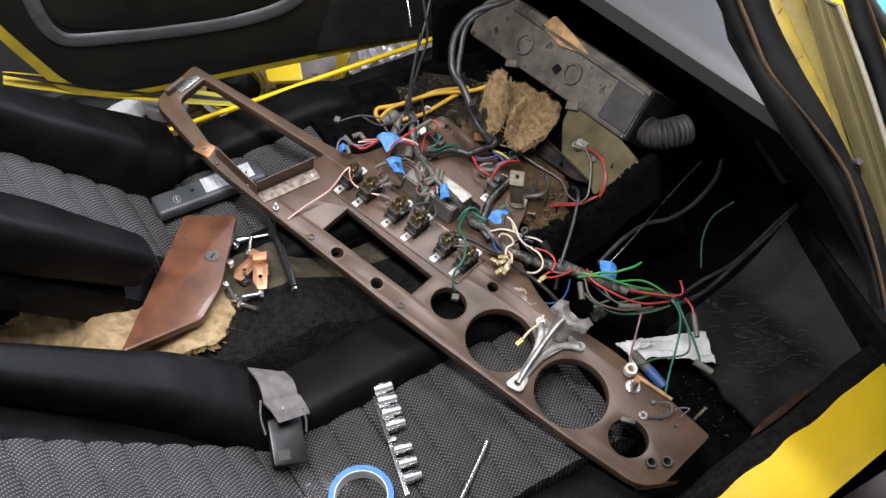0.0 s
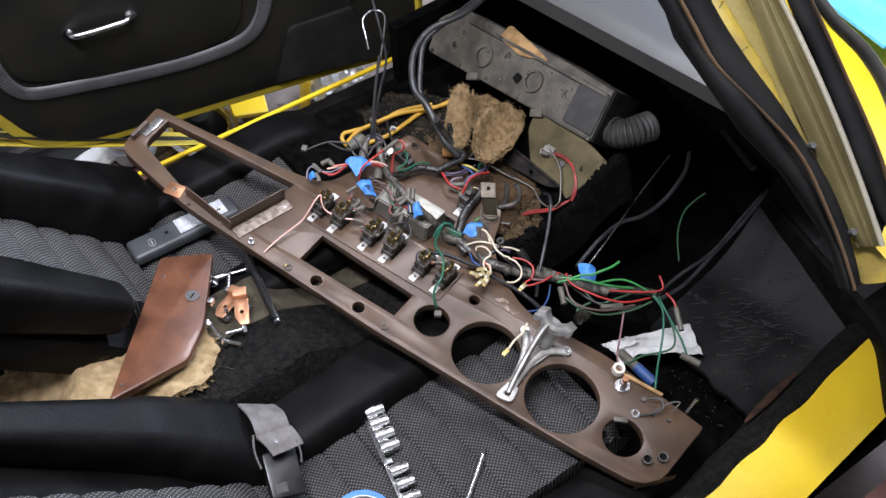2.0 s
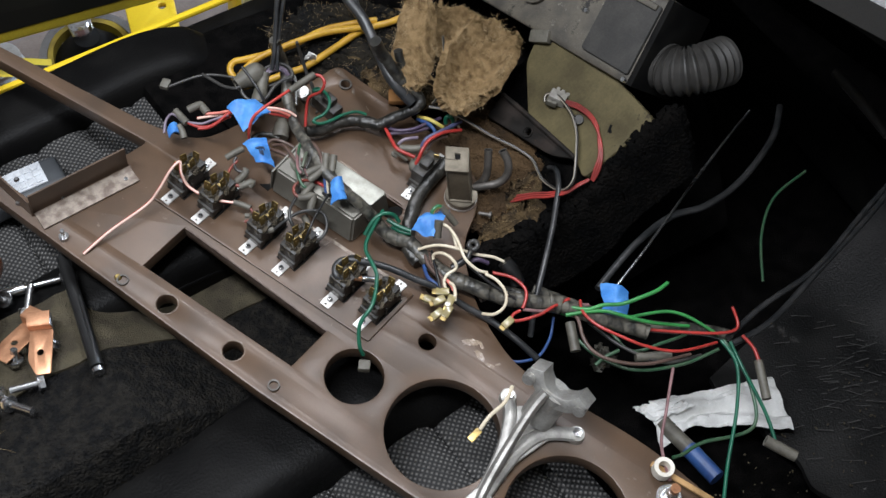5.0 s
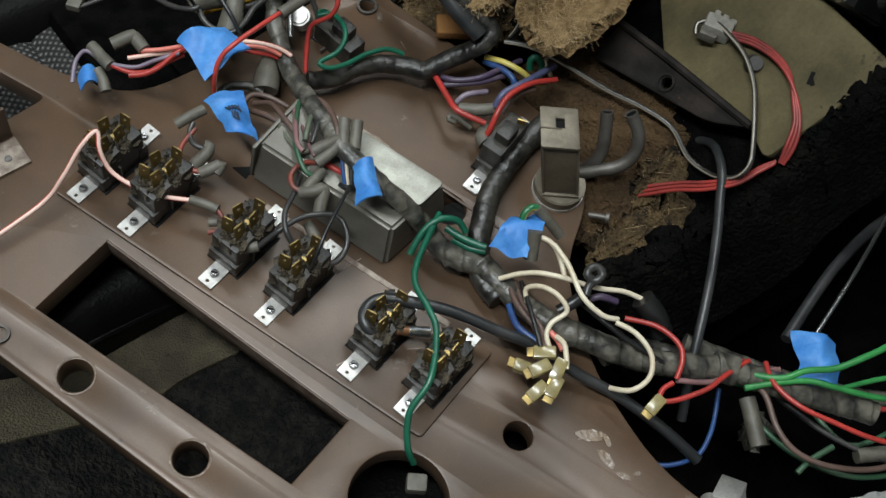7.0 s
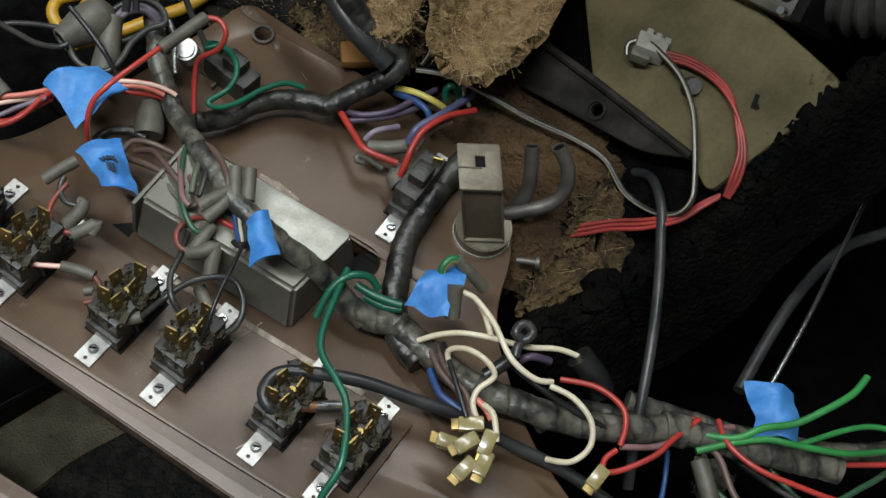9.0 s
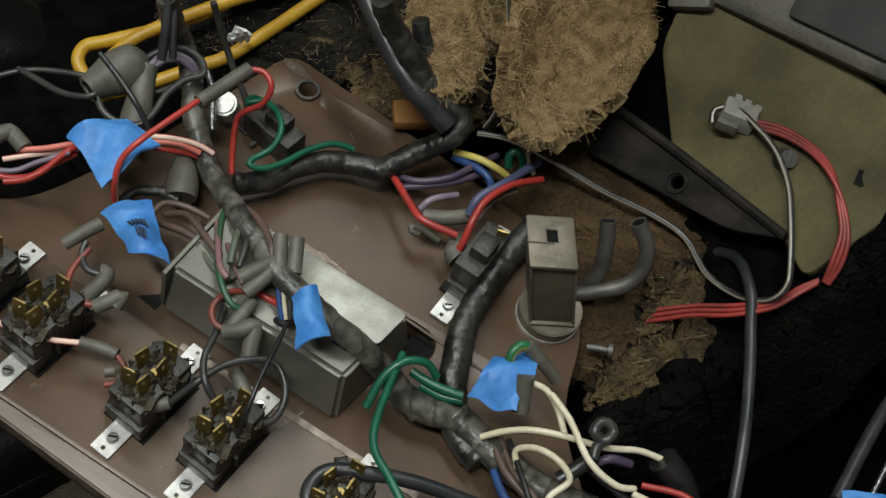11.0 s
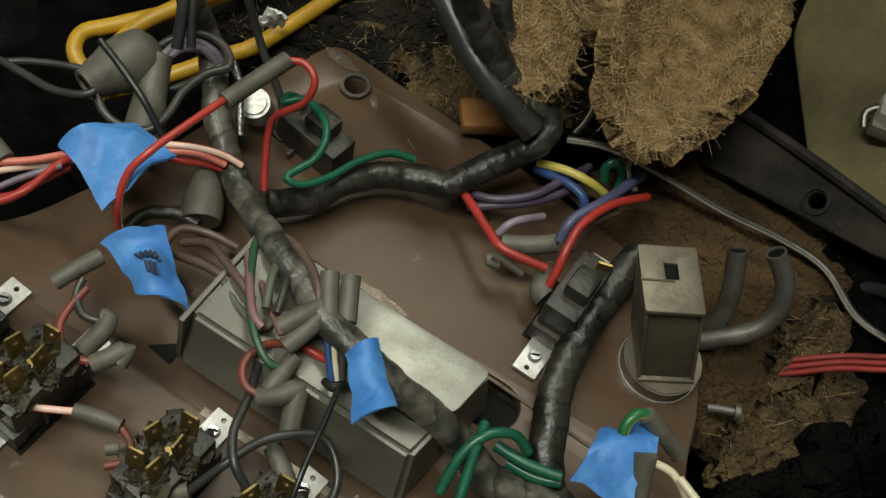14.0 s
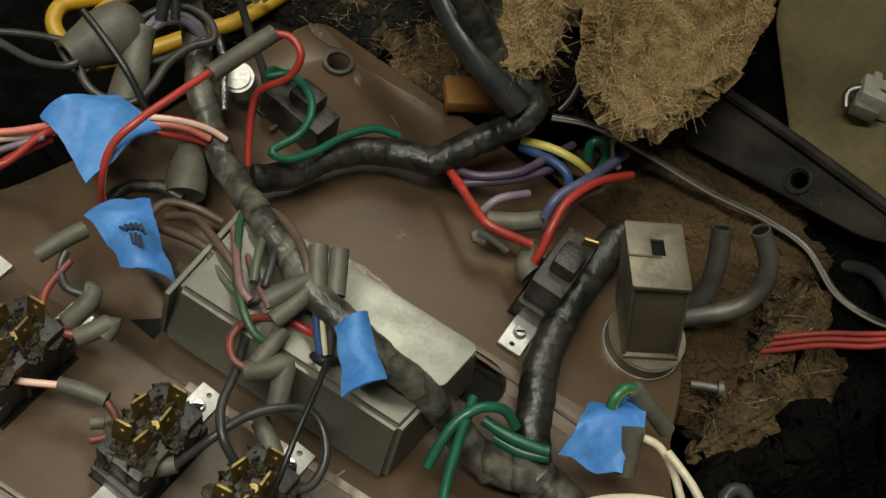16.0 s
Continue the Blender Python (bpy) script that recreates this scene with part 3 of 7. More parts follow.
part("rear_post_seal", plate([rounded([(0.508, -0.395, 0.02), (0.500, -0.440, 0.03), (0.418, -0.535, 0.02), (0.450, -0.600, 0.03), (0.62, -0.60, 0.05), (0.70, -0.40, 0.02)])], 0.10, 0.014, at(0, 0, 0.500)), "black_rubber", car, "black rubber post seal")
part("sill_face", box(0.9, 0.02, 0.2, at(0.0, -0.60, 0.25)), "red_floor", car)
part("far_sill", box(0.86, 0.008, 0.006, at(0.125, 0.453, 0.547, 0, 0, -4), 0.002), "yellow_paint", car, "yellow painted sill edge")
part("far_sill_side", box(1.15, 0.03, 0.19, at(-0.02, 0.442, 0.352, 0, 0, -4), 0.006), "black_vinyl", car)
part("far_kick_panel", box(0.45, 0.02, 0.30, at(0.46, 0.40, 0.36)), "shaded_carpet", car)


def tunnel(s, t):
    x = -0.62 + 0.74 * s
    a = (t - 0.5) * 2
    drop = max(0, abs(a) - 0.62) / 0.38
    return (x, 0.055 - 0.105 * a * (1 - 0.1 * drop), 0.588 - 0.05 * min(1, max(0, (x + 0.20) / 0.08)) - 0.17 * drop ** 1.7 + 0.002 * noise.noise(Vector((x * 20, t * 9, 2))))


part("tunnel_carpet", sheet(lambda s, t: tunnel(s, 1 - t), 90, 24, 0.01), "black_carpet", car, "worn black carpet over the tunnel")


def grey_strip(s, t):
    x = -0.34 + 0.36 * s
    return (x, 0.072 + 0.078 * t + 0.004 * noise.noise(Vector((x * 30, 0, 5))), 0.5905 - 0.05 * min(1, max(0, (x + 0.20) / 0.08)) + 0.0015 * noise.noise(Vector((x * 40, t * 20, 1))))


part("tunnel_strip", sheet(grey_strip, 30, 8, 0.006), "grey_carpet", car, "faded grey-brown carpet strip")


def fore_tunnel(s, t):
    x = 0.02 + 0.40 * s
    a = (t - 0.5) * 2
    drop = max(0, -a - 0.55) / 0.45
    return (x, 0.115 + 0.16 * a - 0.02 * s, 0.574 - 0.14 * drop ** 1.5 + 0.006 * noise.noise(Vector((x * 14, t * 6, 4))))


part("fore_tunnel_carpet", sheet(fore_tunnel, 30, 16, 0.014), "shaded_carpet", car, "torn black carpet on the front tunnel")
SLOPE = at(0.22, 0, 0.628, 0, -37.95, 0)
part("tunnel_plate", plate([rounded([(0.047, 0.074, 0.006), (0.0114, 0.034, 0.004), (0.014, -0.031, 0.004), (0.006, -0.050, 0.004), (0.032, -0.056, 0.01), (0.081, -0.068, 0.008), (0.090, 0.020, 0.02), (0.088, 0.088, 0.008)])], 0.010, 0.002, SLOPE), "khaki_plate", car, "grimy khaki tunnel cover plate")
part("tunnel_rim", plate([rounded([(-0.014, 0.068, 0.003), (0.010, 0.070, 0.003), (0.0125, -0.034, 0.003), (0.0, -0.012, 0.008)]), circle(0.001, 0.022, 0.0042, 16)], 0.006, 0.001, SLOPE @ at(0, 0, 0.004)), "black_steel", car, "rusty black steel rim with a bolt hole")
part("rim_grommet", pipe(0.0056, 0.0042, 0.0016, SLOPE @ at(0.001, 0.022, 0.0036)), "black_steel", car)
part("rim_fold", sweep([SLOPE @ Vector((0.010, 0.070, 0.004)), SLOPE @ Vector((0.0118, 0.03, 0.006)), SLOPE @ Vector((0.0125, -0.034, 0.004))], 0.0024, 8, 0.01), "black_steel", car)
part("tunnel_lump", sheet(lambda s, t: (0.20 + 0.10 * s, 0.088 - 0.145 * t, 0.575 + 0.076 * s - 0.004), 4, 4, 0.02), "shaded_carpet", car)
for x, y, rz, l in ((0.052, -0.040, 20, 0.007), (0.051, -0.0415, 55, 0.005)):
    part("tear", box(l, 0.0022, 0.0006, SLOPE @ at(x, y, 0.0001, 0, 0, rz)), "black_rubber", car)


CREST = smooth_path([(0.300, -0.080, 0.682), (0.283, -0.074, 0.668), (0.245, -0.063, 0.634), (0.222, -0.062, 0.612), (0.190, -0.052, 0.588), (0.150, -0.044, 0.580), (0.118, -0.040, 0.574)], 0.004)


def torn_edge(s, t):
    p = CREST[min(int(s * (len(CREST) - 1)), len(CREST) - 1)]
    roll = math.sin(min(1, t * 3.2) * math.pi / 2)
    rag = 0.010 * noise.noise(Vector((s * 19, 0, 8))) + 0.004 * noise.noise(Vector((s * 60, 1, 8)))
    fuzz = 0.004 * noise.noise(Vector((s * 40, t * 9, 3))) + 0.0025 * noise.noise(Vector((s * 120, t * 30, 5)))
    return (p.x + 0.010 * t, p.y + 0.008 + rag * (1 - t) - 0.026 * t, p.z + 0.002 + 0.005 * roll - 0.085 * max(0, t - 0.2) ** 1.2 + fuzz)


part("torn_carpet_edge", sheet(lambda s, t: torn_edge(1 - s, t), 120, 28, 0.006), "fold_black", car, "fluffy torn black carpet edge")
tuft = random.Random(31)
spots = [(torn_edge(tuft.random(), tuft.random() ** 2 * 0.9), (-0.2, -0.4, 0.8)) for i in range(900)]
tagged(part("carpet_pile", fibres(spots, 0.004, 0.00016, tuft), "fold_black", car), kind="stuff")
part("far_carpet", box(0.42, 0.22, 0.05, at(0.18, 0.30, 0.50, 0, 6, 0), 0.01), "shaded_carpet", car)


def shelf(s, t):
    y = 0.50 - 1.10 * s
    x0 = 0.300 + 0.05 * (0.041 - y) / 0.288
    roll = min(1, t / 0.18)
    return (x0 + 0.42 * max(0, t - 0.10) - 0.0 + 0.012 * (1 - roll) ** 2 * 0, y, 0.880 - 0.028 * (1 - roll) ** 2 - 0.01 * s + 0.03 * t)


part("scuttle_shelf", sheet(shelf, 24, 30, 0.02), "silver_vinyl", car, "silver-grey vinyl scuttle top")
part("scuttle_underside", box(0.34, 0.95, 0.05, at(0.55, 0.02, 0.80), 0.01), "black_rubber", car)

part("near_kick_panel", box(0.26, 0.03, 0.50, at(0.67, -0.475, 0.37), 0.004), "shaded_carpet", car, "dark carpeted kick panel")

# ---- the driver's windscreen pillar: a leaning frame close to the eye ----
PILLAR = Matrix(((1.0, 0.0, 0.0, 0.0), (0.0, 0.76604, -0.64279, -0.62557), (0.0, 0.64279, 0.76604, 1.34546), (0, 0, 0, 1))) @ at(0.28, 0, 0, 0, 0, -3.8) @ at(-0.28, 0, 0)
pillar = thing("windscreen_pillar", PILLAR, "yellow windscreen pillar with black rubber seals", "car pillar")


def strip(name, rows, mat, label="", flat=0.35, z=0.0):
    """A moulded strip along the pillar: rows of y, left edge, right edge."""
    mids = [((a + b) / 2, y, z) for y, a, b in rows]
    halves = [(b - a) / 2 for y, a, b in rows]
    n = len(rows) - 1

    def width(k):
        i = min(int(k * n), n - 1)
        return (halves[i] + (halves[i + 1] - halves[i]) * (k * n - i)) / halves[0]

    return part(name, sweep(mids, halves[0], 16, 0.008, flat * 0.012 / max(halves), width), mat, pillar, label)


part("pillar_web", plate([[(0.150, 0.20), (0.172, 0.125), (0.212, 0.064), (0.238, 0.036), (0.268, -0.012), (0.272, -0.036), (0.284, -0.030), (0.300, 0.004), (0.280, 0.064), (0.262, 0.120), (0.236, 0.20)]], 0.010, 0.001, at(0, 0, -0.008)), "black_rubber", pillar)
part("pillar_body", plate([[(0.186, 0.20), (0.222, 0.20), (0.246, 0.135), (0.212, 0.135), (0.188, 0.160)]], 0.004, 0.001, at(0, 0, -0.002)), "yellow_paint", pillar, "yellow painted pillar top")
strip("door_seal", [(0.200, 0.1370, 0.1530), (0.166, 0.1477, 0.1620), (0.129, 0.1668, 0.1780), (0.103, 0.1840, 0.1915), (0.0656, 0.2074, 0.2230), (0.035, 0.2330, 0.2455), (0.009, 0.2493, 0.2575), (-0.0167, 0.2635, 0.2665), (-0.038, 0.2690, 0.2722)], "black_rubber", "black rubber door seal", 0.9, 0.004)
strip("inner_seal", [(0.200, 0.1540, 0.1780), (0.157, 0.1640, 0.1880), (0.129, 0.1780, 0.1970), (0.103, 0.1915, 0.2130), (0.0656, 0.2220, 0.2400), (0.035, 0.2440, 0.2570), (0.009, 0.2570, 0.2690), (-0.0167, 0.2660, 0.2760), (-0.036, 0.2722, 0.2790)], "black_rubber", "black rubber inner seal", 0.8, 0.003)
# Thin brown strip paints the highlight that runs along the black seals.
strip("seal_highlight", [(0.200, 0.1520, 0.1535), (0.158, 0.1633, 0.1650), (0.1246, 0.1782, 0.1806), (0.1005, 0.1910, 0.1935), (0.0721, 0.2178, 0.2200), (0.0438, 0.2410, 0.2432), (0.0088, 0.2566, 0.2588), (-0.0169, 0.2658, 0.2676), (-0.0387, 0.2716, 0.2732)], "seal_brown", "", 0.3, 0.0105)
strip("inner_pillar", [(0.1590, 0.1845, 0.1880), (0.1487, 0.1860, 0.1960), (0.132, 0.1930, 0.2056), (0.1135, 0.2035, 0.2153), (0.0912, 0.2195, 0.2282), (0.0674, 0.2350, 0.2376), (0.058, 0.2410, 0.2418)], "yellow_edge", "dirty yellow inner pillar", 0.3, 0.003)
for x, y, rz, l in ((0.1965, 0.1400, 60, 0.005), (0.2100, 0.1120, 35, 0.006)):
    part("scratch", box(l, 0.0004, 0.0004, at(x, y, 0.0060, 0, 0, rz)), "black_rubber", pillar)
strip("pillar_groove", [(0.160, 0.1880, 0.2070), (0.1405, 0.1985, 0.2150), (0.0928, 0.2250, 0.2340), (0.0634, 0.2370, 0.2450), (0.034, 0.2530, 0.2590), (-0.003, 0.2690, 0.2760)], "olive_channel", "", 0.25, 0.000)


def gutter(s, t):
    """The folded gutter: a shallow channel with a rib, turned up at its outer lip."""
    y = -0.012 + 0.170 * t
    a = 0.2747 - 0.425 * (y + 0.003) + 0.12 * max(0, y - 0.10) ** 1.2
    b = 0.2904 - 0.29 * (y + 0.0113) - 0.35 * max(0, y + 0.0113) ** 2
    cut_back = max(0, t - 0.925) * (1 - s) * 0.05
    rib = math.exp(-((s - 0.58) / 0.05) ** 2) * 0.0022
    return (a + (b - a) * s, y - (0.013 * s * t * t) + cut_back, 0.0035 - 0.0035 * math.sin(min(1, s * 1.15) * math.pi) + rib + 0.006 * max(0, s - 0.8) / 0.2)


part("gutter_channel", sheet(gutter, 40, 40, 0.0016), "gutter_metal", pillar, "pale olive-tinted metal gutter channel")
part("gutter_lip", sweep([gutter(k / 12, 1.0) for k in range(13)], 0.0011, 8, 0.002), "steel", pillar, "bright bare metal gutter end")
part("gutter_bead", sweep([gutter(1.0, k / 14) for k in range(15)], 0.0019, 10, 0.004), "bead_metal", pillar, "bright metal gutter bead")
strip("glass_seal", [(0.200, 0.2090, 0.2280), (0.1600, 0.2330, 0.2450), (0.1418, 0.2405, 0.2524), (0.1159, 0.2520, 0.2650), (0.0901, 0.2620, 0.2759), (0.0643, 0.2705, 0.2867), (0.0421, 0.2770, 0.2950), (0.0150, 0.2880, 0.3020), (-0.002, 0.2985, 0.3030)], "black_rubber", "black windscreen rubber", 0.7, 0)
strip("glass_bead", [(0.150, 0.2478, 0.2492), (0.1159, 0.2622, 0.2638), (0.0901, 0.2728, 0.2744), (0.0643, 0.2832, 0.2850), (0.0421, 0.2912, 0.2930), (0.0150, 0.2985, 0.3005)], "seal_brown", "", 0.3, 0.0075)
for x, y, m in ((0.2500, 0.0510, "steel"), (0.2735, -0.003, "steel")):
    part("screw", rod(0.0028, 0.004, at(x, y, 0.006), 0.0018, 14), m, pillar)


def wing_skin(s, t):
    x = 0.2885 + 0.34 * s
    low = -0.0113 - 1.34 * (min(x, 0.3086) - 0.2904) - 0.28 * max(0, x - 0.3086)
    return (x - 0.08 * t, low + 0.50 * t, -0.013 - 0.40 * t - 0.03 * s)


part("front_wing", sheet(wing_skin, 30, 24, 0.006), "yellow_paint", pillar, "glossy yellow front wing")
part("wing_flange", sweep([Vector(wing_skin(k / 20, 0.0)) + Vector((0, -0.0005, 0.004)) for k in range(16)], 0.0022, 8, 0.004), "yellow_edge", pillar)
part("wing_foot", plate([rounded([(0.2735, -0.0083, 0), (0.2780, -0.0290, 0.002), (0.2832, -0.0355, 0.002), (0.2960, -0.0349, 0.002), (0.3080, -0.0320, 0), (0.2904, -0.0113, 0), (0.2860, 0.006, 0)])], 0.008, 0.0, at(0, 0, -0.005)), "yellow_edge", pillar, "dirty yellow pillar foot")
strip("screen_corner_seal", [(0.180, 0.2330, 0.2370), (0.143, 0.2590, 0.2640), (0.1279, 0.2695, 0.2752), (0.1126, 0.2840, 0.2905), (0.092, 0.2970, 0.3036), (0.070, 0.3043, 0.3110), (0.0482, 0.3070, 0.3138), (0.0339, 0.3068, 0.3136), (0.0205, 0.3030, 0.3090), (0.010, 0.3000, 0.3045)], "hose_rubber", "grey weathered screen rubber", 0.8, -0.006)
strip("corner_seal_line", [(0.143, 0.2618, 0.2626), (0.1279, 0.2728, 0.2737), (0.1126, 0.2878, 0.2888), (0.092, 0.3008, 0.3018), (0.070, 0.3082, 0.3092), (0.0482, 0.3110, 0.3120), (0.0339, 0.3108, 0.3118), (0.0205, 0.3066, 0.3076)], "bead_metal", "", 0.3, 0.0015)
pane = part("windscreen", plate([rounded([(0.240, 0.17, 0), (0.268, 0.130, 0.01), (0.288, 0.110, 0.01), (0.300, 0.090, 0.01), (0.3065, 0.068, 0.01), (0.3085, 0.045, 0.01), (0.304, 0.012, 0.004), (0.294, 0.040, 0), (0.270, 0.10, 0)])], 0.003, 0, at(0, 0, -0.008)), "window_glass", pillar, "windscreen glass corner")
pane.visible_shadow = False


def cloth(s, t):
    x = 0.270 + 0.36 * s
    low = 0.240 - 1.29 * max(0, min(x, 0.351) - 0.270) + 0.22 * max(0, min(x, 0.3815) - 0.351) - 0.97 * max(0, min(x, 0.42) - 0.3815)
    return (x, low + 0.20 * t, -0.028 - 0.8 * (low + 0.20 * t) + 0.003 * math.sin(s * 9 + t * 5))


lone("fender_cover", sheet(cloth, 40, 12, 0.003), "blue_cloth", PILLAR, "blue cloth cover spread over the yellow wing", "cloth")
lone("paper_towel", sheet(lambda s, t: (0.3590 + 0.024 * s + 0.008 * t, 0.155 - 0.014 * s + 0.013 * t, -0.022 - 0.8 * (0.155 - 0.014 * s + 0.013 * t) + 0.002 * math.sin(s * 9)), 16, 6, 0.0012), "paper", PILLAR, "white folded paper on the blue cover", "paper")
part("bonnet_seal", sweep([(0.330, 0.222, -0.190), (0.366, 0.1916, -0.165), (0.405, 0.160, -0.140), (0.46, 0.11, -0.10)], 0.0075, 12, 0.01, 0.6), "black_rubber", pillar, "black rubber bonnet seal")

# ---- the passenger's door, standing open: x along it from the hinge, y up, z into the car ----
DOOR = Matrix(((-0.97417, 0.0, 0.22582, 0.006), (-0.22582, 0.0, -0.97417, 0.558), (0.0, 1.0, 0.0, 0.5), (0, 0, 0, 1)))
door = new("door")
door.matrix_basis = CAR.inverted() @ DOOR
door.parent = car
tagged(door, "open yellow car door with a black vinyl trim panel")
edge = [(-0.032, 0.030, 0.01), (0.10, 0.0275, 0.0), (0.30, 0.0145, 0.0), (0.46, 0.0035, 0.0), (0.575, -0.003, 0.05), (0.658, 0.026, 0.04), (0.76, 0.22, 0.1), (0.80, 0.46, 0.03), (-0.034, 0.46, 0.03)]
part("door_shell", plate([rounded(edge)], 0.04, 0.004, at(0, 0, 0.0085)), "door_yellow", door, "yellow painted door shell")
inner = [(-0.018, 0.047, 0.01), (0.10, 0.0430, 0.0), (0.30, 0.0305, 0.0), (0.46, 0.0195, 0.0), (0.568, 0.013, 0.05), (0.640, 0.040, 0.04), (0.742, 0.23, 0.1), (0.78, 0.445, 0.03), (-0.020, 0.445, 0.03)]
part("trim_panel", plate([rounded(inner)], 0.014, 0.005, at(0, 0, 0.011)), "door_trim", door, "black vinyl door trim")
pocket = [(0.668, 0.30), (0.660, 0.200), (0.645, 0.155), (0.615, 0.1365), (0.532, 0.1300), (0.42, 0.1260), (0.345, 0.1290), (0.282, 0.1415), (0.2465, 0.167), (0.224, 0.22), (0.213, 0.33)]
part("armrest_rim", sweep([(x, y, 0.012) for x, y in pocket], 0.0125, 12, 0.006, 0.4), "ribbed_grey", door, "grey ribbed armrest rim")
ribs = None
ridge = smooth_path([(x, y, 0.0165) for x, y in pocket[1:10]], 0.0042)
for p, q in zip(ridge, ridge[1:]):
    ribs = box(0.0017, 0.019, 0.0010, Matrix.Translation(p) @ pose(0, 0, 0, 0, 0, math.degrees(math.atan2(q.y - p.y, q.x - p.x))), 0.0, ribs)
part("armrest_ribs", ribs, "ribbed_grey", door)
part("pocket_pad", plate([rounded([(0.635, 0.17, 0.03), (0.52, 0.146, 0.03), (0.36, 0.144, 0.04), (0.276, 0.17, 0.04), (0.238, 0.40, 0.02), (0.65, 0.40, 0.02)])], 0.010, 0.004, at(0, 0, 0.0165)), "door_trim", door)
part("kick_board", plate([rounded([(0.232, 0.042, 0.002), (0.197, 0.148, 0.012), (0.088, 0.160, 0.006), (0.072, 0.112, 0.01), (0.030, 0.046, 0.004)])], 0.008, 0.0015, at(0, 0, 0.0185)), "kick_black", door, "black triangular door pocket board")
for x, y in ((0.085, 0.17), (0.045, 0.14), (0.030, 0.09)):
    part("clip_hole", rod(0.004, 0.0006, at(x, y, 0.0112)), "black_rubber", door)
pull = sweep([(0.535, 0.240, 0.010), (0.531, 0.242, 0.028), (0.515, 0.243, 0.033), (0.455, 0.248, 0.033), (0.441, 0.249, 0.028), (0.436, 0.249, 0.010)], 0.0048, 12, 0.004)
for x, y in ((0.535, 0.240), (0.436, 0.249)):
    rod(0.009, 0.004, at(x, y, 0.0165), None, 20, pull)
part("pull_handle", pull, "chrome", door, "chrome pull handle")
part("weather_seal", sweep([(-0.025, 0.045, 0.010), (-0.026, 0.15, 0.012), (-0.028, 0.40, 0.012)], 0.005, 10, 0.01), "door_yellow", door)

# ---- seats, in the car's axes ----
def seat(name, label, x0, z0, y_in, y_out, rim, lean, back_top, gap=0.0, outer_sink=0.0, swell=0.0, lift=0.012, outer_gap=0.0, outer_lift=0.012, outer_swell=0.0, taper=0.0):
    """A low sports seat: lateral-fluted woven panels between rolled vinyl bolsters. y_in: the tunnel side."""
    ob = thing(name, CAR, label, "car seat", "car seats")
    sign = 1 if y_out > y_in else -1
    pa, pb = y_in + sign * rim, y_out - sign * rim

    def cushion(s, t):
        x = x0 - 0.02 + 0.40 * s
        flute = abs(math.sin((x - 0.012) * math.pi / 0.053)) ** 0.38
        return (x, pa + (pb - pa) * t, z0 - 0.004 + 0.0085 * flute - 0.05 * max(0, s - 0.86) ** 1.2)

    def backrest(s, t):
        d = 0.02 + back_top * s
        flute = abs(math.sin(d * math.pi / 0.053)) ** 0.38
        high = -0.004 + 0.0085 * flute + min(0, lift) * 0.7
        return (x0 - d * math.cos(lean) + high * math.sin(lean), pa + (pb - pa) * t, z0 + d * math.sin(lean) + high * math.cos(lean))

    turn = sign > 0
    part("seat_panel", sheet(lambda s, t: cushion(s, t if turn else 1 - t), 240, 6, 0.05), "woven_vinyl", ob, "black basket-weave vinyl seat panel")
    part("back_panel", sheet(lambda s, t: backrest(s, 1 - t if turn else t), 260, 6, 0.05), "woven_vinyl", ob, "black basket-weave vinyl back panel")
    for y, tag in ((y_in + sign * rim * 0.5, ""), (y_out - sign * rim * 0.5, "")):
        sink = 0.0 if abs(y - y_in) < rim else outer_sink
        pts = [(x0 - 0.03, y, z0 - 0.012 - sink), (x0 + 0.06, y, z0 - 0.002 - sink), (x0 + 0.20, y, z0 - sink), (x0 + 0.32, y, z0 - 0.006 - sink), (x0 + 0.38, y - (y - (pa + pb) / 2) * 0.25, z0 - 0.03 - sink)]
        part("cushion_bolster", sweep(pts, rim * 0.52, 28, 0.012, 0.80, lambda k: min(1.0, 0.62 + 6 * k, 0.35 + 5.5 * (1 - k)), None, 0.0, 0.55), "black_vinyl", ob, "black leathery seat bolster")
        c, s_ = math.cos(lean), math.sin(lean)
        raise_by, fat = (lift, swell) if abs(y - y_in) < rim else (outer_lift, outer_swell)
        pts = [(x0 - d * c + raise_by * s_, y, z0 + d * s_ + raise_by * c) for d in ((gap, gap + 0.05, gap + 0.12, gap + 0.2, back_top) if abs(y - y_in) < rim else (outer_gap, 0.06, 0.2, 0.3, back_top))]
        if taper and abs(y - y_in) < rim:
            pts = [(px + 0.5 * rim * taper * i / 4 * s_, py - sign * 0.5 * rim * taper * i / 4, pz + 0.5 * rim * taper * i / 4 * c) for i, (px, py, pz) in enumerate(pts)]
        part("back_bolster", sweep(pts, rim * 0.54, 28, 0.012, 0.95, lambda k, fat=fat: min(1.0, 0.93 + 4 * k) * (1 - taper * k) * (1 + fat * max(0, 1 - k * 2.2)), None, 0.0, 0.5), "black_vinyl", ob, "black leathery backrest bolster")
        pipe_y = y - sign * (rim * 0.5) if tag == "" and abs(y - y_in) < rim else y + sign * rim * 0.5
        part("piping", sweep([(x0 + 0.0, pipe_y, z0 + 0.0), (x0 + 0.15, pipe_y, z0 + 0.006), (x0 + 0.32, pipe_y, z0 - 0.01)], 0.0028, 8, 0.02), "black_vinyl", ob)
    part("seat_base", box(0.36, abs(y_out - y_in) * 0.9, z0 - 0.44, at(x0 + 0.16, (y_in + y_out) / 2, 0.385), 0.02), "black_vinyl", ob)
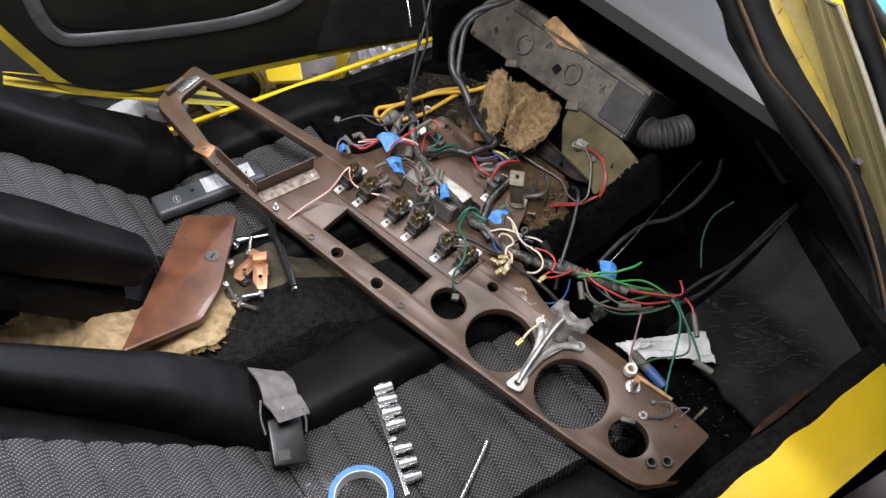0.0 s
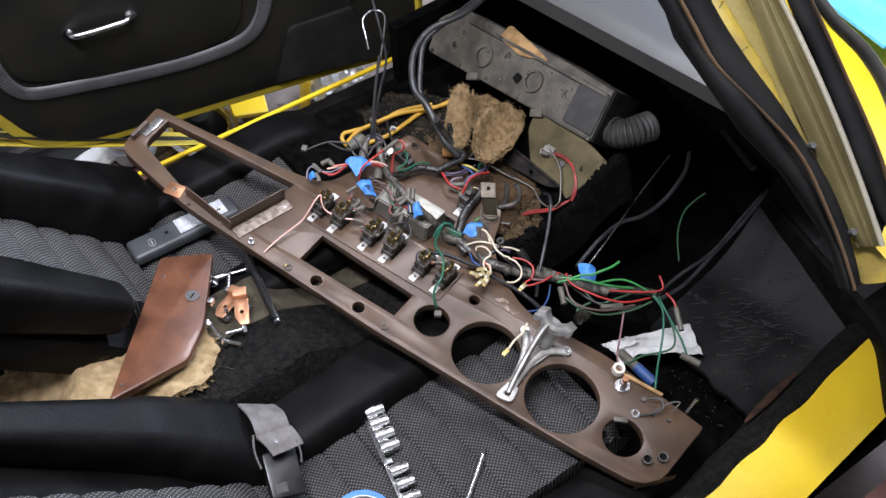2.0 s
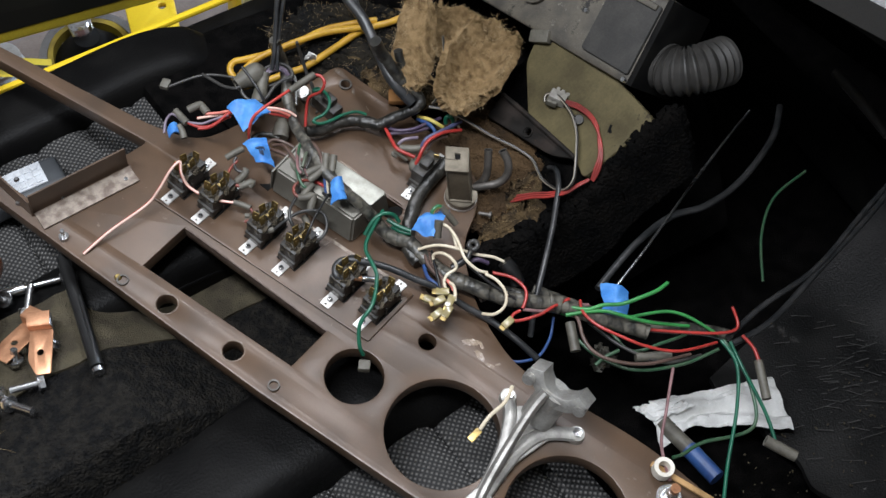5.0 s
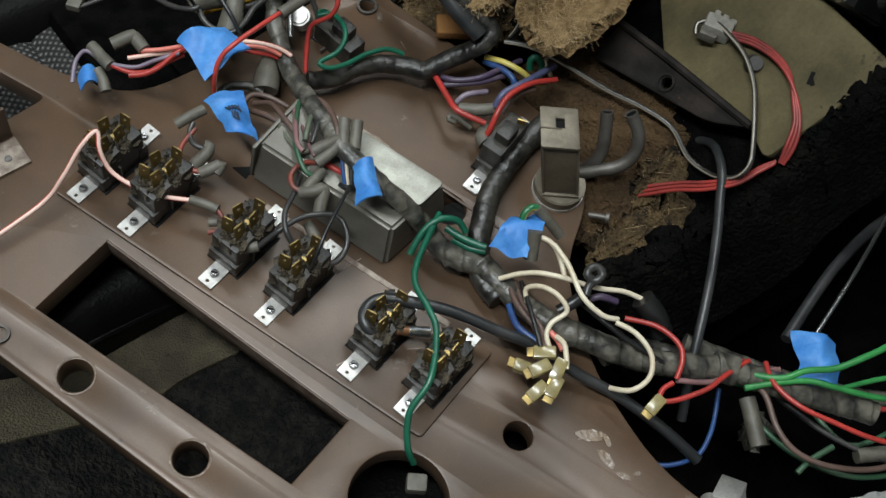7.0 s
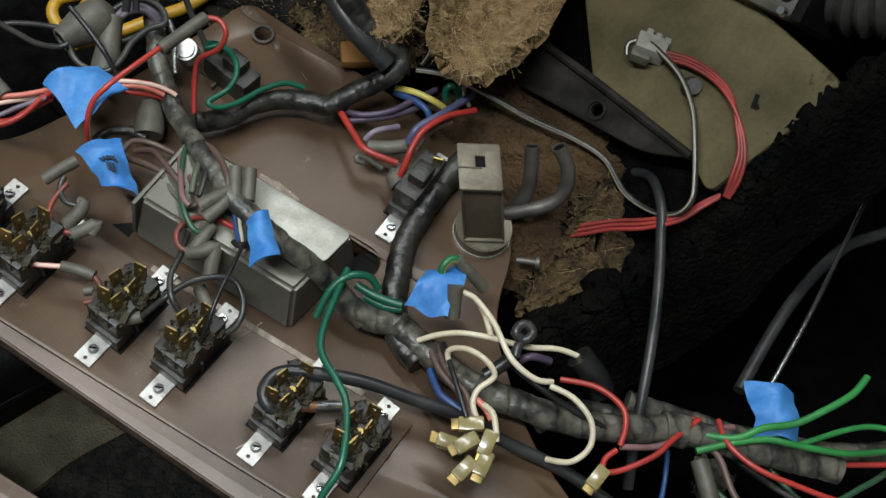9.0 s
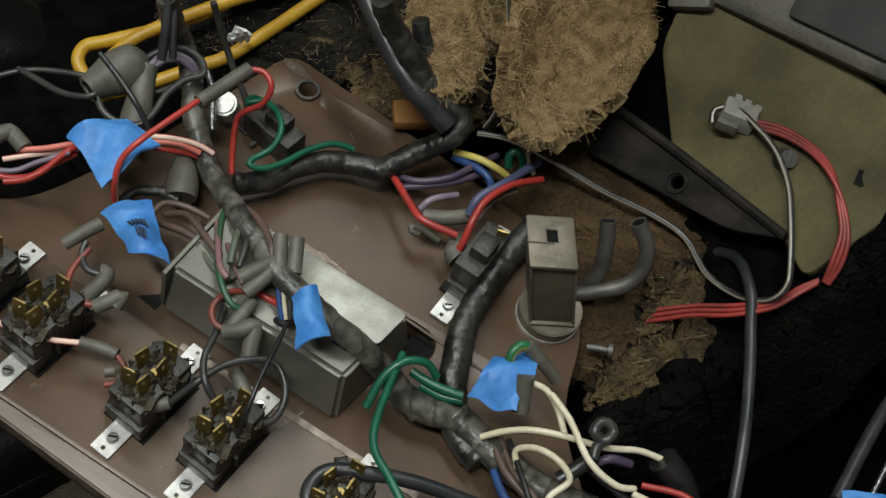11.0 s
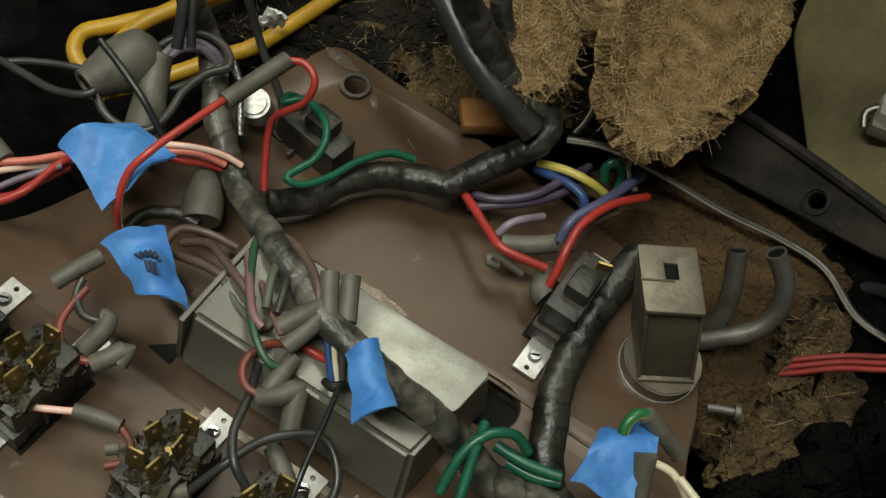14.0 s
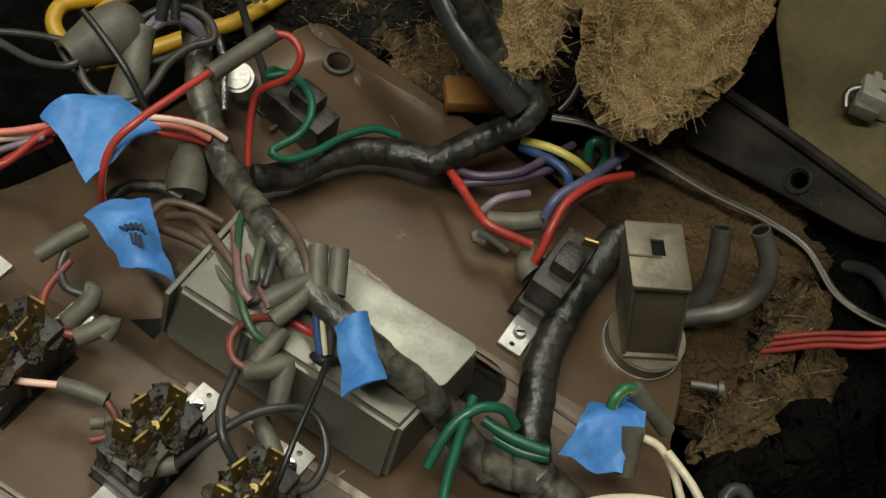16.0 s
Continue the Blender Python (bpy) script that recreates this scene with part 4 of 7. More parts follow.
    part("back_shell", box(back_top, abs(y_out - y_in) * 0.96, 0.06, at(x0, 0, z0) @ pose(-back_top * 0.5 * math.cos(lean) - 0.085 * math.sin(lean), (y_in + y_out) / 2, back_top * 0.5 * math.sin(lean) - 0.085 * math.cos(lean), 0, math.degrees(lean), 0), 0.02), "black_vinyl", ob)
    return ob


seat("driver_seat", "black vinyl sports seat with woven fluted panels under the dash panel", -0.31, 0.50, -0.004, -0.44, 0.104, radians(44), 0.50, 0.0, 0.045, 0.20, -0.022, 0.0, 0.012, 0.0, 0.62)
seat("passenger_seat", "black vinyl sports seat with woven fluted panels beyond the tunnel", -0.30, 0.555, 0.114, 0.435, 0.076, radians(46), 0.50, 0.135, 0.0, -0.26, 0.014, -0.012, 0.030, 0.50)

# ---- the removed dash panel, face down; its own axes: x along it, y up the console, z out of its back ----
dash = thing("dash_panel", DASH, "brown-painted dash panel lying face down across the seats", "dashboard")
outline = rounded([(-0.476, 0.006, 0.006), (-0.472, -0.082, 0.02), (-0.340, -0.1085, 0.05), (0.0, -0.1215, 0.0), (0.30, -0.1215, 0.05), (0.410, -0.1165, 0.022), (0.432, -0.092, 0.012), (0.446, 0.0055, 0.004),
                   (0.29, 0.0265, 0.03), (0.165, 0.020, 0.03), (0.105, 0.050, 0.022), (0.0618, 0.094, 0.02), (0.0540, 0.130, 0.01), (0.0400, 0.158, 0.010), (0.010, 0.172, 0.01), (-0.050, 0.182, 0.02), (-0.142, 0.190, 0.01), (-0.166, 0.095, 0.03), (-0.190, 0.040, 0.022), (-0.238, 0.028, 0.01)])
holes = [rounded([(-0.449, -0.002, 0.004), (-0.449, -0.058, 0.014), (-0.335, -0.0935, 0.03), (-0.256, -0.096, 0.006), (-0.226, 0.0135, 0.006)]),
         rounded([(-0.148, -0.088, 0.001), (0.012, -0.089, 0.001), (0.0165, -0.044, 0.001), (-0.144, -0.0355, 0.001)]),
         circle(-0.1077, -0.104, 0.0095), circle(-0.0360, -0.1055, 0.0095), circle(0.0588, -0.065, 0.0258), circle(0.1465, -0.064, 0.0490),
         circle(0.2668, -0.0652, 0.0525), circle(0.362, -0.069, 0.0285), circle(0.0905, -0.0028, 0.0085), circle(-0.1228, 0.175, 0.0052), rounded([(-0.030, 0.077, 0.004), (0.002, 0.077, 0.012), (0.002, 0.098, 0.012), (-0.030, 0.098, 0.004)])]
part("panel", plate([outline] + holes, 0.0165, 0.0008), "dash_brown", dash, "brown metallic painted panel")
for x, y, r in ((-0.1077, -0.104, 0.0095), (-0.0360, -0.1055, 0.0095)):
    part("hole_rim", pipe(r + 0.0007, r, 0.0006, at(x, y, -0.0002)), "dash_wear_glint", dash)
for x, y, r in ((-0.1513, -0.1085, 0.0042), (0.0103, -0.111, 0.0042), (-0.1228, 0.175, 0.0052)):
    part("eyelet", pipe(r + 0.0010, r - 0.0005, 0.0030, at(x, y, -0.001)), "pipe_grey", dash, "grey metal eyelet")
part("switch_plate", plate([rounded([(-0.1825, -0.0305, 0.002), (0.0500, -0.0325, 0.002), (0.0555, 0.0270, 0.002), (-0.180, 0.0275, 0.002)])], 0.0028, 0.0006, at(0, 0, 0.0026)), "dash_brown", dash, "thin brown switch mounting plate")
part("worn_edge", box(0.118, 0.0030, 0.0006, at(-0.030, 0.0275, 0.0024, 0, 0, -0.3)), "dash_bare", dash)
part("saw_cut", box(0.160, 0.0016, 0.009, at(-0.064, -0.0405, -0.0096, 0, 0, -2.9)), "dash_edge", dash)
part("console_seam", box(0.155, 0.0012, 0.0008, at(-0.045, 0.097, -0.0002, 0, 0, -3)), "dash_edge", dash)
for x, y, rz, l, w in ((-0.090, 0.165, -30, 0.006, 0.0003), (-0.020, 0.150, 35, 0.005, 0.0003), (0.005, -0.006, 62, 0.045, 0.0007), (-0.035, 0.018, 70, 0.03, 0.0006), (0.03, 0.012, 40, 0.03, 0.0006)):
    part("scratch", box(l, w, 0.0003, at(x, y, 0.0001 if abs(x) > 0.06 or y > 0.03 else 0.0026, 0, 0, rz)), "dash_bare", dash)
# Worn patches; the cluster beyond x = 0.12 paints glossy glints as pale plates.
for cx, cy, a, b, rz, seed in ((-0.1345, 0.1835, 0.0085, 0.0028, -8, 2), (-0.1125, 0.1735, 0.0040, 0.0016, -50, 5), (-0.064, 0.100, 0.012, 0.0022, -4, 7), (0.121, 0.0185, 0.0075, 0.0032, 32, 9), (0.134, 0.0125, 0.0060, 0.0026, -20, 12), (0.146, 0.0100, 0.0040, 0.0016, 10, 15), (0.130, 0.0215, 0.0035, 0.0014, -35, 18), (0.151, 0.0150, 0.0022, 0.0011, 50, 21)):
    ragged = [(a * (1 + 0.45 * noise.noise(Vector((math.cos(k * 0.35) * 2, math.sin(k * 0.35) * 2, seed)))) * math.cos(k * math.tau / 18), b * (1 + 0.6 * noise.noise(Vector((k * 1.3, seed, 0)))) * math.sin(k * math.tau / 18)) for k in range(18)]
    part("scuff", plate([ragged], 0.0005, 0, at(cx, cy, 0.0003, 0, 0, rz)), "dash_wear_glint", dash, "worn pale scuff and painted glint")
# glovebox frame fittings
part("hinge_flange", box(0.092, 0.018, 0.0022, at(-0.229, -0.064, 0.0, 0, 0, 70)), "dash_bare", dash, "bare metal hinge flange")
part("hinge_web", box(0.092, 0.0016, 0.030, at(-0.2405, -0.0600, -0.004, 0, 0, 70)), "dash_brown", dash)
part("lower_web", box(0.090, 0.0016, 0.026, at(-0.298, -0.0995, -0.004, 0, 0, -8)), "dash_brown", dash)
clip = part("clip_plate", box(0.026, 0.022, 0.0016, at(-0.361, -0.0965, 0.0005, 0, 0, 10), 0.0005), "copper", dash, "rusty tan clip plate")
part("screw", rod(0.003, 0.002, at(-0.361, -0.0965, 0.002), 0.002, 14), "steel", clip)
part("latch_plate", box(0.012, 0.040, 0.003, at(-0.4585, -0.026, 0.0, 0, 0, -2), 0.001), "steel", dash, "bright steel latch plate")
part("latch_slot", box(0.006, 0.034, 0.012, at(-0.4660, -0.045, 0.0, 0, 0, -2), 0.001), "dash_edge", dash)
for x, y in ((-0.272, -0.104), (-0.2475, -0.0765), (-0.215, -0.030), (-0.330, -0.1045), (-0.290, -0.087)):
    part("screw", rod(0.0026, 0.0022, at(x, y, 0.001), 0.0018, 14), "steel", dash)
pin = part("stud", rod(0.0042, 0.004, at(-0.2178, -0.1065, 0)), "steel", dash)
part("pin", rod(0.0018, 0.010, at(-0.2178, -0.1065, 0.003)), "steel", pin)
part("brass_eyelet", rod(0.0035, 0.002, at(-0.1565, -0.1085, 0), 0.002), "brass", dash)
for x, y in ((0.4035, -0.081), (0.4195, -0.0665)):
    part("socket", pipe(0.0072, 0.0052, 0.008, at(x, y, -0.001)), "pipe_grey", dash, "dull metal socket")
    part("socket_floor", rod(0.0052, 0.001, at(x, y, 0.0)), "black_rubber", dash)
# dimmer and bulb holder at the driver's end
part("washer", pipe(0.0105, 0.0045, 0.003, at(0.3265, -0.003, 0.0)), "steel", dash)
part("post", rod(0.0062, 0.016, at(0.3265, -0.003, 0.002), 0.005, 18, None, 0.001), "steel", dash)
part("post_cap", rod(0.0042, 0.006, at(0.3265, -0.003, 0.018)), "copper", dash)
part("ring_terminal", pipe(0.0062, 0.0032, 0.0014, at(0.3600, -0.0295, 0.001)), "steel", dash)
part("terminal_lead", sweep([(0.366, -0.029, 0.002), (0.378, -0.020, 0.006), (0.388, -0.008, 0.012), (0.380, 0.002, 0.016), (0.366, -0.004, 0.010)], 0.0016, 8), "dark_wire", dash)
part("spring_clip", sweep([(0.380, -0.012, 0.002), (0.392, 0.004, 0.014), (0.404, 0.010, 0.020), (0.400, -0.002, 0.008)], 0.0012, 8), "steel", dash)
for x, y, r in ((0.3605, -0.0040, 0.0045), (0.4030, -0.0120, 0.0032), (0.381, -0.0165, 0.0036)):
    part("screw", rod(r, 0.003, at(x, y, 0), r * 0.7, 16), "pipe_grey", dash)
part("stud", sweep([(0.4177, 0.0140, -0.002), (0.4190, 0.0200, 0.010), (0.4205, 0.0270, 0.021)], 0.0024, 12), "steel", dash)
part("lead_stub", box(0.02, 0.007, 0.006, at(0.348, -0.048, -0.004, 0, 0, 25), 0.002), "grey_sleeve", dash)


# ---- rocker switches ----
def rocker_switch(plain=False):
    ob = thing("rocker_switch", ONE, "black plastic rocker switch plugged into the harness" if plain else "black plastic rocker switch with brass blades on a zinc bracket", "switch", "switches on the dash panel")
    wide = 0.0130 if plain else 0.0176
    part("body", box(wide, 0.0290, 0.0235, at(0, 0, 0.0005), 0.0014), "switch_plastic", ob)
    part("cutout", box(wide + 0.004, 0.0330, 0.0006, at(0, 0, 0.0)), "black_rubber", ob)
    part("shoulder", box(wide + 0.0014, 0.0060, 0.0095, at(0, -0.0135, 0.001), 0.0012), "switch_plastic", ob)
    part("shoulder", box(wide + 0.0014, 0.0060, 0.0095, at(0, 0.0135, 0.001), 0.0012), "switch_plastic", ob)
    if plain:
        part("plug", box(0.0095, 0.0120, 0.008, at(0.001, -0.002, 0.0235), 0.002), "switch_plastic", ob)
        part("blade", box(0.005, 0.0008, 0.006, at(0.003, 0.0105, 0.0235, 10, 0, 20)), "brass", ob, "brass blade terminal")
    else:
        part("terminal_base", sheet(lambda a, b: (-0.0075 + 0.015 * a, -0.0125 + 0.025 * b, 0.0252 + 0.0046 * noise.noise(Vector((a * 5, b * 7, 2))) + 0.0026 * noise.noise(Vector((a * 13, b * 17, 5))) - 0.002 * (abs(2 * a - 1) ** 4 + abs(2 * b - 1) ** 4)), 22, 32, 0.006), "switch_dirt", ob, "dusty terminal base")
    for x, y, rz in () if plain else ((-0.0040, -0.0085, 12), (0.0042, -0.006, 84), (0.0005, 0.0100, 8), (-0.0042, 0.0020, 78), (0.0050, 0.0040, 95)):
        blade = part("blade", plate([rounded([(-0.0031, 0, 0.0004), (0.0031, 0, 0.0004), (0.0031, 0.0110, 0.0012), (-0.0031, 0.0110, 0.0012)]), circle(0, 0.0076, 0.0010, 12)], 0.0008, 0, at(x, y, 0.0235, 80, 0, rz)), "brass", ob, "brass blade terminal")
    if not plain:
        part("bead", rod(0.0024, 0.0014, at(0.0005, 0.0015, 0.0245), 0.0016, 12), "brass", ob)
    for s in (-1, 1):
        tab = part("bracket", plate([rounded([(-0.0046, 0.0140, 0.0004), (0.0046, 0.0140, 0.0004), (0.0046, 0.0300, 0.0005), (-0.0046, 0.0300, 0.0005)]), circle(0.0, 0.0275, 0.0010, 12)], 0.0012, 0, at(0, 0, 0.0016, 0, 0, 0 if s > 0 else 180)), "zinc", ob, "bright zinc bracket")
        part("screw", rod(0.0026, 0.0018, at(0, s * 0.0222, 0.0016), 0.0019, 14), "steel", tab)
        part("screw_slot", box(0.0034, 0.0007, 0.0003, at(0, s * 0.0222, 0.0033, 0, 0, 30)), "black_rubber", tab)
        part("spring_clip", box(0.0030, 0.0012, 0.0085, at(s * 0.0092, s * -0.004, 0.004)), "pipe_grey", ob)
    return ob


rocker = rocker_switch()
spots = [(-0.1690, 0.0005, -6), (-0.1355, 0.0005, -6), (-0.0835, 0.0010, -6), (-0.0480, 0.0010, -6), (0.0040, 0.0010, -6), (0.0390, 0.0005, -7)]
rocker.matrix_basis = DASH @ at(spots[0][0], spots[0][1], 0.0026, 0, 0, spots[0][2])
for x, y, rz in spots[1:]:
    copy_thing(rocker, DASH @ at(x, y, 0.0026, 0, 0, rz))
plugged = rocker_switch(True)
plugged.matrix_basis = DASH @ at(-0.0040, 0.1335, 0.0004, 0, 0, -3)
copy_thing(plugged, DASH @ at(-0.1190, 0.1400, -0.0090, 0, 0, 80))


# ---- grey control box, relay and pipes ----
control = thing("control_box", DASH, "grey metal control box on the dash panel", "metal box")
own = bmesh.new()
low = [own.verts.new(p) for p in ((-0.107, 0.0385, 0), (-0.0175, 0.0365, 0), (-0.0095, 0.0865, 0), (-0.105, 0.0870, 0))]
top = [own.verts.new(p) for p in ((-0.105, 0.0440, 0.030), (-0.0200, 0.0425, 0.030), (-0.0130, 0.0825, 0.030), (-0.103, 0.0840, 0.030))]
own.faces.new(low[::-1])
own.faces.new(top)
for i in range(4):
    own.faces.new((low[i], low[(i + 1) % 4], top[(i + 1) % 4], top[i]))
bmesh.ops.bevel(own, geom=own.edges[:], offset=0.0018, segments=3, affect="EDGES")
part("case", own, "grey_box", control)
part("lid", plate([rounded([(-0.072, 0.0635, 0.002), (-0.0165, 0.0620, 0.003), (-0.0135, 0.0815, 0.003), (-0.072, 0.0825, 0.002)])], 0.0012, 0.0004, at(0, 0, 0.0316)), "box_lid", control, "bright worn metal lid")
part("end_tab", box(0.002, 0.040, 0.030, at(-0.1075, 0.060, 0.0, 0, 4, -2), 0.0005), "grey_box", control)
part("tab_slot", plate([rounded([(-0.1190, 0.0375, 0.0006), (-0.1085, 0.0360, 0.0006), (-0.1085, 0.0460, 0.0006)])], 0.0008, 0, at(0, 0, 0.0004)), "black_rubber", control)
part("end_socket", rod(0.0105, 0.0012, at(-0.003, 0.0865, -0.0060)), "black_rubber", control, "dark round slot beside the box")

RELAY = DASH @ at(0.0345, 0.1350, 0, 0, 0, 32)
TIP = Matrix(((1, 0, -0.203, 0), (0, 1, 0.240, 0), (0, 0, 1.0, 0), (0, 0, 0, 1)))
relay = thing("relay", RELAY, "tarnished metal relay can leaning on a round base", "relay")
part("base", rod(0.0146, 0.0085, ONE, None, 40, None, 0.0006), "relay_can", relay, "round metal base")
part("collar", pipe(0.0150, 0.0140, 0.0022, ONE), "zinc", relay)
part("can", box(0.0188, 0.0225, 0.0345, TIP @ at(0.0012, 0.0005, 0.0095), 0.0010), "relay_side", relay, "brown inner can")
for s in (-1, 1):
    part("frame_side", box(0.0012, 0.0245, 0.0360, TIP @ at(0.0012 + s * 0.0098, 0.0005, 0.0088), 0.0004), "relay_can", relay)
part("frame_foot", box(0.0208, 0.0245, 0.0014, TIP @ at(0.0012, 0, 0.0088), 0.0004), "relay_can", relay)
part("frame_top", plate([rounded([(-0.0092, -0.0126, 0.001), (0.0114, -0.0126, 0.001), (0.0114, 0.0128, 0.001), (-0.0092, 0.0128, 0.001)]), [(-0.0012, -0.0005), (0.0042, -0.0005), (0.0042, 0.0065), (-0.0012, 0.0065)]], 0.0016, 0.0003, TIP @ at(0, 0, 0.0462)), "relay_can", relay, "folded metal top with a square hole")
part("slot", box(0.0052, 0.0068, 0.0003, TIP @ at(0.0015, 0.003, 0.0441)), "black_rubber", relay)
part("fold_line", box(0.0120, 0.0006, 0.0004, TIP @ at(-0.0038, -0.001, 0.0462)), "relay_side", relay)

for k, pts in enumerate(([(0.0372, 0.1691, 0.039), (0.0416, 0.1638, 0.030), (0.0445, 0.1597, 0.020), (0.0440, 0.1559, 0.012), (0.040, 0.152, 0.004)], [(0.0492, 0.1738, 0.043), (0.0572, 0.1723, 0.034), (0.0609, 0.1675, 0.024), (0.0575, 0.1602, 0.016), (0.0478, 0.1527, 0.011), (0.040, 0.147, 0.008)])):
    stub = thing("pipe_stub", DASH, "dull grey bent metal pipe stub, open ended", "pipe", "pipe stubs")
    part("pipe", sweep(pts, 0.0037, 14, 0.002), "pipe_grey", stub)
    way = (Vector(pts[0]) - Vector(pts[1])).normalized()
    tip = Matrix.Translation(pts[0]) @ way.to_track_quat("Z", "Y").to_matrix().to_4x4()
    part("mouth", pipe(0.0038, 0.0031, 0.0012, tip), "pipe_grey", stub)
    part("bore", rod(0.0029, 0.0003, tip @ at(0, 0, 0.0002)), "black_rubber", stub)
bolt = thing("side_screw", DASH, "small bright screw in the console edge", "screw")
part("shank", sweep([(0.057, 0.131, 0.001), (0.062, 0.133, 0.002), (0.066, 0.134, 0.003)], 0.0017, 10, 0.002), "pipe_grey", bolt)
part("head", rod(0.0032, 0.002, at(0.066, 0.134, 0.003, 0, 80, 20)), "pipe_grey", bolt)

# ---- cast alloy column bracket ----
cast = thing("column_bracket", DASH, "raw cast aluminium steering column bracket bolted between the gauge holes", "bracket")
part("rib", sweep([(0.203, -0.103, 0.004), (0.2000, -0.080, 0.010), (0.1985, -0.050, 0.022), (0.1985, -0.020, 0.036), (0.201, -0.004, 0.046)], 0.0042, 10, 0.004, 1.6), "cast_alloy", cast)
part("foot", plate([rounded([(0.190, -0.116, 0.008), (0.214, -0.112, 0.008), (0.211, -0.088, 0.008), (0.196, -0.086, 0.006)]), [(x * 1.0, y) for x, y in circle(0.2025, -0.1035, 0.0052, 20)]], 0.006, 0.001, at(0, 0, 0.0066)), "cast_alloy", cast, "slotted alloy foot")
part("arm", sweep([(0.2025, -0.094, 0.004), (0.2030, -0.070, 0.005), (0.206, -0.040, 0.006), (0.216, -0.018, 0.006), (0.237, -0.003, 0.005)], 0.0062, 10, 0.004, 0.7), "cast_alloy", cast)
part("arm", sweep([(0.2015, -0.094, 0.004), (0.1985, -0.070, 0.005), (0.194, -0.045, 0.006), (0.184, -0.020, 0.006), (0.1745, -0.008, 0.005)], 0.0058, 10, 0.004, 0.7), "cast_alloy", cast)
part("web", plate([rounded([(0.201, -0.075, 0.002), (0.224, -0.010, 0.006), (0.205, 0.004, 0.008), (0.182, -0.013, 0.006)])], 0.004, 0.001, at(0, 0, 0.0065)), "cast_alloy", cast)
for x, y in ((0.2377, -0.0022), (0.1738, -0.0069)):
    boss = part("boss", rod(0.0075, 0.007, at(x, y, 0), 0.0066), "cast_alloy", cast)
    part("bolt_head", rod(0.0042, 0.005, at(x, y, 0.006), None, 6), "steel", boss)
cradle = [(0.0275 * math.cos(radians(a)), 0.0275 * math.sin(radians(a))) for a in range(200, 341, 10)] + [(0.0185 * math.cos(radians(a)), 0.0185 * math.sin(radians(a))) for a in range(340, 199, -10)]
part("cradle", plate([cradle], 0.020, 0.0015, at(0.2085, 0.008, 0.046, 60, 0, -4) @ at(0, 0.012, 0.01)), "cast_alloy", cast, "half-round alloy cradle")
part("column_body", sweep([(0.203, -0.012, 0.008), (0.205, -0.002, 0.024), (0.207, 0.004, 0.042)], 0.0145, 16, 0.004, 0.8), "cast_alloy", cast)
for s in (-1, 1):
    part("ear", rod(0.0055, 0.012, at(0.207 + s * 0.0235, 0.006, 0.042, 62, 0, 0), None, 18, None, 0.001), "cast_alloy", cast)
lead = thing("spade_lead", DASH, "short cream lead with a brass spade end", "wire")
part("wire", sweep([(0.1735, -0.004, 0.020), (0.176, -0.020, 0.022), (0.172, -0.036, 0.018), (0.171, -0.048, 0.012)], 0.0017, 8), "cream", lead)
part("spade", box(0.006, 0.012, 0.0012, at(0.170, -0.054, 0.010, 10, 0, -10), 0.0004), "brass", lead)

# ---- the wiring harness: every lead in the dash panel's axes, in millimetres ----
harness = thing("wiring_harness", DASH, "tangled taped wiring harness with coloured leads and grey sleeves", "wiring harness")


def cable(name, radius, mat, points):
    taped = mat.startswith("tape")
    spine = [Vector((x / 1000, y / 1000, z / 1000)) for x, y, z in points]
    length = sum((b - a).length for a, b in zip(spine, spine[1:]))

    def laps(k):
        d = k * length / 0.0078 + 0.9 * noise.noise(Vector((k * length * 60, radius, 0)))
        return 0.95 + 0.065 * (d % 1.0) ** 2 + 0.05 * noise.noise(Vector((k * length * 45, 3, radius)))

    bm = sweep(spine, radius / 1000, 18 if taped else 16 if radius > 2.4 else 12, 0.0013 if taped else 0.0016, 1.0, laps if taped else None, None, 0.0006 if taped else 0.0)
    if taped:
        for v in bm.verts:
            v.co += 0.0004 * noise.noise_vector(v.co * 90) + 0.00028 * noise.noise_vector(v.co * 420)
    return part(name, bm, mat, harness)


cable("wire", 1.3, "red_white", [(-194, -109, 1), (-188, -82, 8), (-177.6, -44.7, 14), (-173.7, -30.4, 26), (-172.4, -15.9, 38), (-170.1, -5.9, 42), (-164.6, -11.2, 36), (-157.1, -13.3, 26), (-145.4, -12.1, 22), (-131.2, -8.1, 20), (-115.5, -0, 20)])
cable("sleeve", 2.6, "grey_sleeve", [(-116.9, -0.5, 20), (-109.4, 2.1, 20), (-101.7, 3.6, 20)])
cable("wire", 1.3, "brown_red", [(-101.5, 3.2, 20), (-96.1, 0.9, 18), (-95.2, -4, 16), (-99, -8.7, 16)])
cable("wire", 1.2, "lavender", [(-212.1, 20.5, 18), (-217.1, 29.7, 22), (-216.1, 36.5, 26), (-210, 37.6, 26), (-200.2, 35.7, 26)])
cable("wire", 1.4, "red", [(-200, 38.2, 26), (-187.9, 40.7, 26), (-178, 48.8, 28), (-175, 63, 30), (-172, 71.1, 30)])
cable("wire", 1.3, "pink", [(-190.5, 53.1, 30), (-181.8, 59.9, 31), (-173.9, 70.5, 30)])
cable("wire", 1.2, "lavender", [(-201.7, 37.5, 26), (-187.5, 43.4, 28), (-181.2, 53, 29), (-173.6, 64.1, 30)])
cable("sleeve", 3.4, "grey_sleeve", [(-215.6, 41.5, 26), (-207.5, 39.4, 26), (-198.8, 37.4, 26)])
cable("sleeve", 3.6, "grey_sleeve", [(-205.2, 46.9, 30), (-200.2, 55.5, 32), (-198.2, 57.1, 31), (-189.3, 54.6, 30)])
